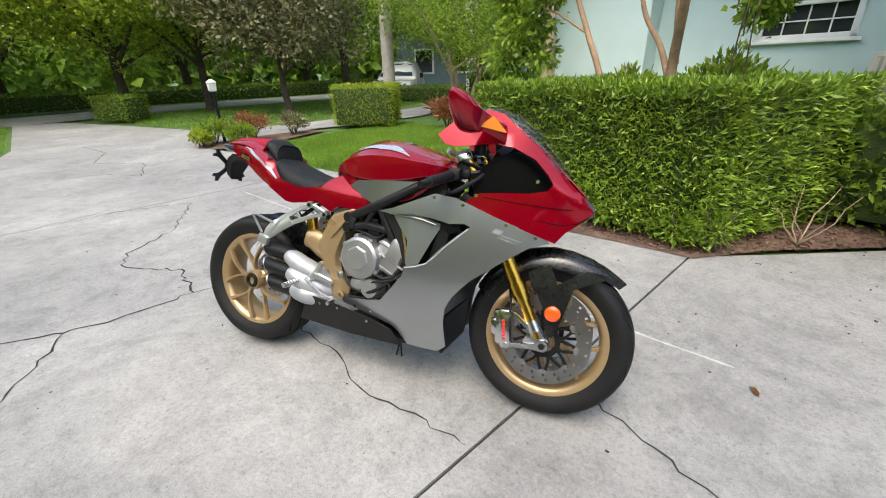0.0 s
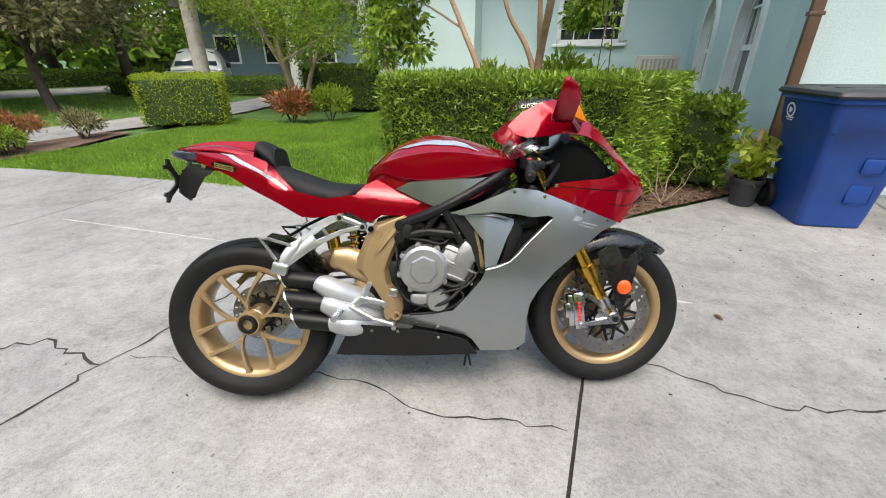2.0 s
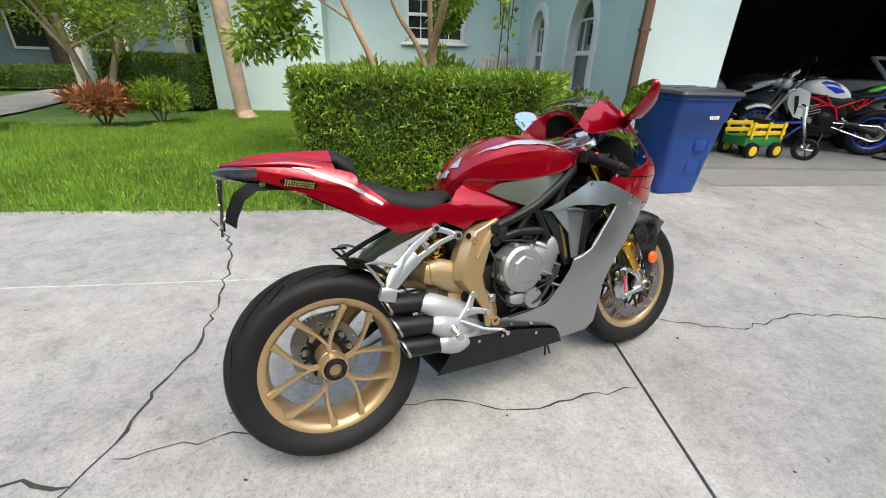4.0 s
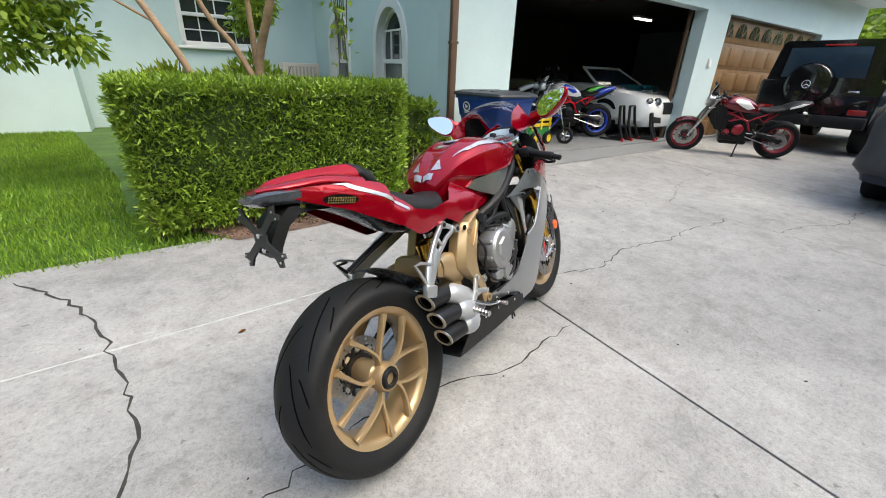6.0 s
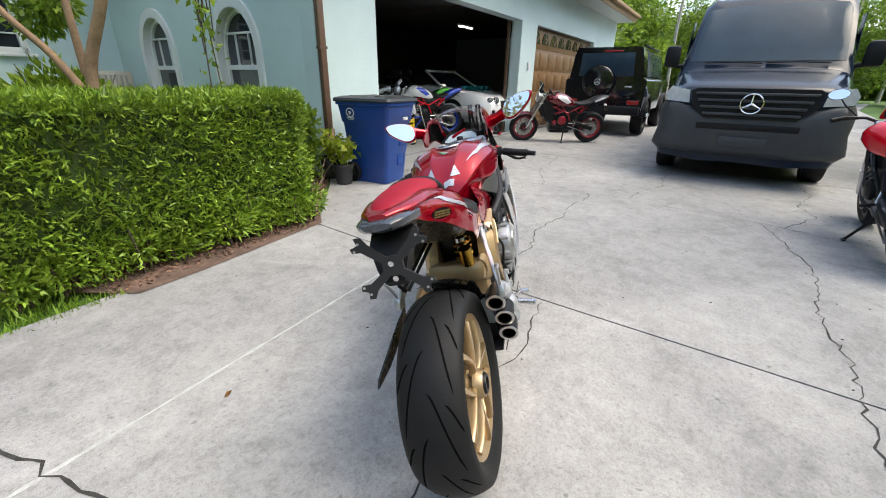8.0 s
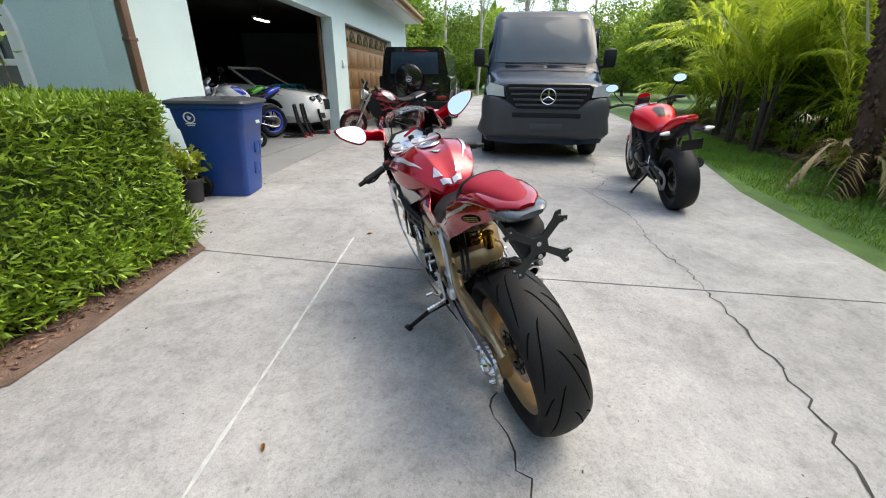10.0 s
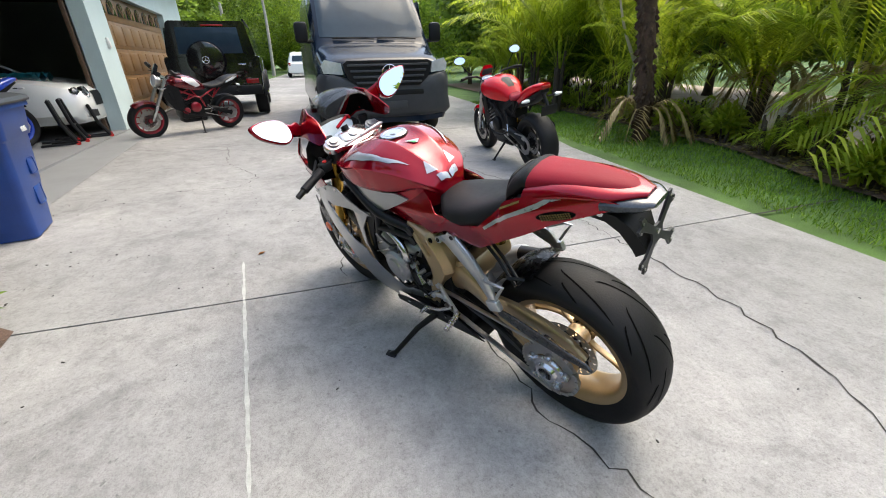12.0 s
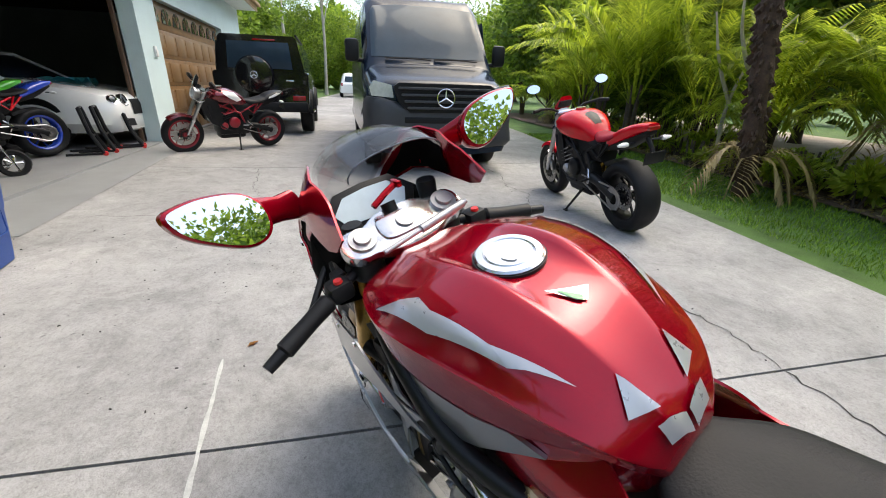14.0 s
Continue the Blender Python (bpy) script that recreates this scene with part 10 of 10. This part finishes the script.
        rs = p("footrest_bracket", tube(bmesh.new(), [(0.43, s * 0.12, 0.50), (0.36, s * 0.16, 0.42), (0.40, s * 0.15, 0.36)], 0.012, 8), ALUMINIUM)
        p("foot_peg", bar(bmesh.new(), (0.37, s * 0.15, 0.41), (0.36, s * 0.25, 0.40), 0.012), SATIN_BLACK, rs)
        p("radiator_cowl", shell([(0.80, 0.42), (0.98, 0.46), (1.09, 0.62), (1.12, 0.78), (1.02, 0.86), (0.88, 0.80)], lambda x, z: 0.155 - 0.3 * max(0, x - 0.95), s, 0.006, 0.06), cowl or (paint if accent is not SATIN_BLACK else BLACK_PLASTIC))
    p("radiator", box(bmesh.new(), (0.05, 0.30, 0.30), (0.98, 0, 0.60), 0.01, (0, 15, 0)), SATIN_BLACK)
    p("airbox", body([(0.30, [(0, 0.76), (0.07, 0.75), (0.09, 0.68), (0.07, 0.56), (0, 0.55)]), (0.55, [(0, 0.77), (0.10, 0.76), (0.125, 0.70), (0.11, 0.58), (0, 0.56)]), (0.95, [(0, 0.80), (0.08, 0.79), (0.10, 0.74), (0.09, 0.64), (0, 0.62)])], 3, 2), BLACK_PLASTIC)
    p("yoke", box(box(bmesh.new(), (0.09, 0.26, 0.03), (1.03, 0, 0.94), 0.01, (0, 25, 0)), (0.09, 0.26, 0.04), (1.10, 0, 0.80), 0.01, (0, 25, 0)), ALUMINIUM)
    if round_lamp:
        bm = lathe(bmesh.new(), [(0.0, -0.10), (0.055, -0.09), (0.085, -0.05), (0.092, 0.0), (0.088, 0.012), (0.080, 0.012), (0.076, 0.0)], 28, pose(1.165, 0, 0.90, 0, 0, -90) @ pose(0, 0, 0, 12, 0, 0))
        lamp = p("headlight", bm, STEEL)
        p("headlight_lens", lathe(bmesh.new(), [(0.0, 0.020), (0.04, 0.015), (0.078, 0.002), (0.0, 0.0)], 28, pose(1.165, 0, 0.90, 0, 0, -90) @ pose(0, 0, 0, 12, 0, 0)), HEADLAMP, lamp)
        p("fly_screen", loft(bmesh.new(), [[(1.10 + d, y * (1 - 0.3 * f), 1.0 + 0.16 * f - 0.03 * abs(y) / 0.09) for y in (-0.09, -0.05, 0, 0.05, 0.09)] + [(1.105 + d, y * (1 - 0.3 * f), 1.0 + 0.16 * f - 0.03 * abs(y) / 0.09) for y in (0.09, 0.05, 0, -0.05, -0.09)] for d, f in ((0.04, 0.0), (0.015, 0.5), (-0.02, 1.0))]), DARK_LENS)
        p("instrument_panel", box(bmesh.new(), (0.05, 0.14, 0.06), (1.09, 0, 1.0), 0.015, (0, -35, 0)), BLACK_PLASTIC)
        for s in (-1, 1):
            p("tail_flash", decal([(-0.25, 0.925), (-0.12, 0.915), (0.02, 0.86), (0.03, 0.83), (-0.10, 0.868)], surface_of(cowl_ob), s, 0.003), WHITE_GLOSS, cowl_ob)
    elif headlamp:
        p("headlight", body([(1.12, [(0, 0.98), (0.06, 0.97), (0.085, 0.90), (0.06, 0.83), (0, 0.82)]), (1.19, [(0, 0.96), (0.05, 0.95), (0.07, 0.89), (0.05, 0.84), (0, 0.83)]), (1.225, [(0, 0.92), (0.025, 0.915), (0.035, 0.89), (0.02, 0.86), (0, 0.855)])], 4, 2), HEADLAMP if mirrors else DARK_LENS)
        p("instrument_panel", box(bmesh.new(), (0.05, 0.14, 0.08), (1.10, 0, 1.03), 0.015, (0, -35, 0)), BLACK_PLASTIC)
        p("fly_screen", body([(1.07, [(0, 1.10), (0.05, 1.095), (0.07, 1.06), (0.05, 1.04), (0, 1.035)]), (1.15, [(0, 1.04), (0.06, 1.035), (0.085, 0.99), (0.07, 0.97), (0, 0.965)])], 4, 2), paint)
    bm = bmesh.new()
    rings = []
    for a in [radians(q) for q in (130, 112, 94, 76, 60, 50)]:
        r = 0.318
        rings.append([Vector((1.37 + (r - d) * math.cos(a), y * 0.072, 0.298 + (r - d) * math.sin(a))) for y, d in ((-1, 0.045), (-0.8, 0.012), (0, 0), (0.8, 0.012), (1, 0.045))])
    vs = [[bm.verts.new(q) for q in ring] for ring in rings]
    for a, b in zip(vs, vs[1:]):
        ring_faces(bm, a, b, False)
    bmesh.ops.recalc_face_normals(bm, faces=bm.faces)
    bmesh.ops.solidify(bm, geom=bm.faces[:], thickness=0.004)
    p("front_mudguard", bm, guard or paint)
    bm = bmesh.new()
    for y in ((0.115,) if single else (-0.115, 0.115)):
        tube(bm, [(0.45, y * 0.9, 0.42), (0.25, y * 1.1, 0.40), (0.0, y, 0.31)], [0.05, 0.045, 0.05], 10)
    box(bm, (0.12, 0.2, 0.1), (0.44, 0, 0.43), 0.03)
    p("swingarm", bm, SATIN_BLACK)
    p("sprocket", holed_disc(bmesh.new(), 0.05, 0.10, 0.15, 0.006, 3, 48, False, pose(0, 0, 0.31)), STEEL)
    p("chain", tube(bmesh.new(), [(0.5, 0.15, 0.42), (0.0, 0.15, 0.41), (-0.09, 0.15, 0.36), (-0.10, 0.15, 0.30), (-0.06, 0.15, 0.23), (0.02, 0.15, 0.21), (0.5, 0.15, 0.36)], 0.008, 6), STEEL)
    p("shock_absorber", bar(bmesh.new(), (0.40, 0.0, 0.45), (0.32, 0.0, 0.68), 0.035, 0.03, 14), GOLD_ANODISED)
    bm = tube(bmesh.new(), [(0.60, -0.06, 0.25), (0.42, -0.12, 0.27), (0.22, -0.17, 0.36), (-0.02, -0.18, 0.45)], [0.035, 0.04, 0.05, 0.052], 14)
    p("silencer", bm, SATIN_BLACK)
    foot = (m @ pose(0, 0, 0.008, lean)).inverted() @ (m @ Vector((0.62, 0.27, 0.012)))
    st = p("side_stand", tube(bmesh.new(), [(0.55, 0.09, 0.28), Vector((0.55, 0.09, 0.28)).lerp(foot, 0.6), foot], [0.016, 0.012, 0.011], 8), SATIN_BLACK)
    p("stand_foot", box(bmesh.new(), (0.06, 0.03, 0.012), foot, 0.003), SATIN_BLACK, st)
    p("rear_hugger", shell([(0.05, 0.60), (0.15, 0.61), (0.28, 0.56), (0.26, 0.53), (0.12, 0.575)], lambda x, z: 0.06, 1, 0.12, 0.1), BLACK_PLASTIC)
    if plate:
        bm = tube(bmesh.new(), [(-0.18, 0, 0.86), (-0.26, 0, 0.76), (-0.28, 0, 0.70)], [0.02, 0.016, 0.014], 8)
        ph = p("plate_holder", bm, BLACK_PLASTIC)
        p("number_plate", box(bmesh.new(), (0.006, 0.18, 0.10), (-0.295, 0, 0.69), 0.004, (0, -15, 0)), SATIN_BLACK, ph)
    return t


RED_RIM = material("red_wheel_paint", (0.30, 0.006, 0.018), 0.35, metal=0.3, vary=0.08, bump=0.0, coat=0.6)
naked_bike("bright red naked motorcycle on its side stand", at(0.555, -0.67, 0, -1.7), BRIGHT_RED, BRIGHT_RED, SATIN_BLACK, SATIN_BLACK, -10, RED_VINYL, 0.21, bulge=1.18, pad=True)
naked_bike("dark red and white naked motorcycle with red wheels", at(5.69, 3.0, 0, 126.5), DARK_RED, SATIN_BLACK, RED_RIM, RED_RIM, -10, LEATHER, 0.18, engine_paint=RED_RIM, stripe=WHITE_GLOSS, mirrors=False, cowl=SATIN_BLACK, round_lamp=True, bulge=1.1)
naked_bike("blue, white and red sport motorcycle on a stand", at(4.25, 5.55, 0.01, 151), WHITE_GLOSS, BLUE_GLOSS, BRIGHT_RED, BLUE_GLOSS, 0, LEATHER, 0.18, stripe=BLUE_GLOSS, plate=False)
naked_bike("green and black sport motorcycle on a stand", at(4.50, 6.0, 0.01, 151), BLACK_PAINT, GREEN_GLOSS, SATIN_BLACK, SATIN_BLACK, 0, LEATHER, 0.18, stripe=GREEN_GLOSS, plate=False)
naked_bike("grey and white motorcycle deep in the garage", at(3.3, 6.75, 0.01, 151), CAST_METAL, WHITE_GLOSS, SATIN_BLACK, SATIN_BLACK, -4, LEATHER, 0.17, plate=False)


def paddock_stand(u, v, turn, h=0.62, w=0.40, label="black steel paddock stand with red rollers"):
    t = thing("paddock_stand", label, "paddock stand", at(u, v, 0.014, turn), "paddock stands")
    bm = bmesh.new()
    for s in (-1, 1):
        tube(bm, [(0.0, s * w * 0.32, h), (0.05, s * w * 0.42, h * 0.5), (0.16, s * w * 0.5, 0.03)], 0.026, 8)
        tube(bm, [(0.16, s * w * 0.5, 0.03), (-0.25, s * w * 0.5, 0.03)], 0.016, 8)
    bar(bm, (0.0, -w * 0.33, h), (0.0, w * 0.33, h), 0.016, n=8)
    bar(bm, (0.07, -w * 0.43, h * 0.4), (0.07, w * 0.43, h * 0.4), 0.014, n=8)
    part("stand_frame", bm, SATIN_BLACK, t)
    for s in (-1, 1):
        part("roller", bar(bmesh.new(), (0.17, s * w * 0.5 - 0.02, 0.03), (0.17, s * w * 0.5 + 0.02, 0.03), 0.03, n=14), CALIPER_RED, t)


paddock_stand(4.40, 5.12, -70)
paddock_stand(4.66, 5.08, -75)
paddock_stand(5.02, 4.88, -70, 0.5, 0.2, "slim chrome paddock stand by the white car")


def toy_wagon():
    t = thing("toy_wagon", "yellow and green plastic toy wagon", "toy", at(2.40, 5.42, 0.012, 10))
    part("bed", box(bmesh.new(), (0.62, 0.36, 0.12), (0, 0, 0.22), 0.02), GREEN_PLASTIC, t)
    for s in (-1, 1):
        for z in (0.33, 0.42):
            part("slat", box(bmesh.new(), (0.62, 0.02, 0.055), (0, s * 0.17, z), 0.006), YELLOW_PLASTIC, t)
        for x in (-0.25, 0, 0.25):
            part("stake", box(bmesh.new(), (0.035, 0.02, 0.22), (x, s * 0.188, 0.36), 0.004), YELLOW_PLASTIC, t)
        for x in (-0.2, 0.2):
            bm = lathe(bmesh.new(), [(0.0, -0.03), (0.06, -0.035), (0.10, -0.03), (0.11, 0), (0.10, 0.03), (0.06, 0.035), (0, 0.03)], 24, pose(x, s * 0.20, 0.11))
            w = part("toy_wheel", bm, BLACK_PLASTIC, t)
            part("wheel_hub", lathe(bmesh.new(), [(0.0, -0.04), (0.062, -0.038), (0.062, 0.038), (0.0, 0.04)], 20, pose(x, s * 0.20, 0.11)), YELLOW_PLASTIC, w)


toy_wagon()


def mini_bike():
    t = thing("mini_bike", "child's small chrome mini motorbike", "toy", at(2.55, 5.62, 0.012, -50))
    for x in (0, 0.62):
        bm = lathe(bmesh.new(), [(0.09, -0.03), (0.13, -0.035), (0.145, 0), (0.13, 0.035), (0.09, 0.03)], 26, pose(x, 0, 0.145), closed=True)
        w = part("toy_wheel", bm, RUBBER, t)
        bm = bmesh.new()
        for k in range(5):
            a = k * 1.2566
            bar(bm, (x, 0, 0.145), (x + 0.095 * math.cos(a), 0, 0.145 + 0.095 * math.sin(a)), 0.012, n=6)
        part("spoke_star", bm, CHROME, w)
    bm = bmesh.new()
    for s in (-1, 1):
        tube(bm, [(0.62, s * 0.05, 0.145), (0.50, s * 0.05, 0.50), (0.46, s * 0.12, 0.66), (0.40, s * 0.22, 0.68)], 0.012, 8)
    part("fork", bm, CHROME, t)
    part("frame", tube(bmesh.new(), [(0.5, 0, 0.45), (0.35, 0, 0.25), (0.0, 0, 0.145), (0.1, 0, 0.42), (0.5, 0, 0.48)], 0.016, 8), BLUE_GLOSS, t)
    part("seat", box(bmesh.new(), (0.30, 0.12, 0.06), (0.05, 0, 0.44), 0.02), LEATHER, t)


mini_bike()


def shelving():
    t = thing("shelving_unit", "dark shelving unit along the garage's rear wall", "shelf", PLAN @ pose(3.2, FACADE + 6.2, FLOOR))
    for z in (0.3, 0.8, 1.3, 1.8):
        part("shelf", box(bmesh.new(), (4.5, 0.5, 0.04), (0, 0, z), 0.004), SATIN_BLACK, t)
    for x in (-2.2, -0.75, 0.75, 2.2):
        part("post", box(bmesh.new(), (0.05, 0.5, 2.0), (x, 0, 1.0), 0.004), SATIN_BLACK, t)


shelving()
rb = random.Random(12)
for k in range(9):
    bm = box(bmesh.new(), (rb.uniform(0.25, 0.45), 0.32, rb.uniform(0.2, 0.35)), (0, 0, 0.0), 0.01)
    z = (0.32, 0.82, 1.32)[k % 3] + 0.18
    ob = solid("storage_box", bm, (LID_BLACK, GARAGE_SHADE, GREY_PLASTIC)[k % 3], "dim storage box on the garage shelf", "box", PLAN @ pose(1.3 + 0.42 * k, FACADE + 6.2, FLOOR + z), "boxes on the shelves")


def far_house():
    t = thing("house", "grey-blue house far behind the lawn trees", "house", at(-14.5, 17.5, 0, 20))
    part("wall", box(bmesh.new(), (8.0, 4.0, 3.0), (0, 0, 1.5)), material("grey_blue_siding", (0.16, 0.22, 0.25), 0.8, vary=0.1, scale=3, fine=40, bump=0.2), t, smooth=0)
    bm = loft(bmesh.new(), [[(x, -2.5, 3.0), (x, 0, 4.4), (x, 2.5, 3.0)] for x in (-4.4, 4.4)])
    part("roof", bm, SHINGLE, t, smooth=0)
    for x in (-2.5, -0.5, 1.5):
        w = part("window", box(bmesh.new(), (1.0, 0.06, 1.1), (x, -2.02, 1.5), 0.01), WHITE_PAINT, t)
        part("pane", box(bmesh.new(), (0.84, 0.02, 0.94), (x, -2.06, 1.5)), GLASS_DARK, w, smooth=0)


far_house()


def porch():
    t = thing("porch", "white porch column and dark arched frame beside the wing", "porch", at(-7.6, 11.2))
    part("column", box(bmesh.new(), (0.3, 0.3, 3.2), (0, 0, 1.6), 0.02), WHITE_PAINT, t)
    part("column", box(bmesh.new(), (0.3, 0.3, 3.2), (-2.4, 0, 1.6), 0.02), WHITE_PAINT, t)
    part("beam", box(bmesh.new(), (3.0, 0.35, 0.35), (-1.2, 0, 3.3), 0.02), STUCCO, t)
    part("post", box(bmesh.new(), (0.12, 0.12, 3.0), (0.45, -0.3, 1.5), 0.01), SATIN_BLACK, t)


porch()


def fence():
    t = thing("fence", "low dark wire gate and fence at the drive's far end", "fence", at(21.5, 2.9, 0, 90))
    for k in range(6):
        part("post", bar(bmesh.new(), (1.2 * k, 0, 0), (1.2 * k, 0, 1.2), 0.035, n=8), SATIN_BLACK, t)
    for z in (0.2, 0.65, 1.1):
        part("rail", bar(bmesh.new(), (0, 0, z), (6.0, 0, z), 0.02, n=6), SATIN_BLACK, t)


fence()
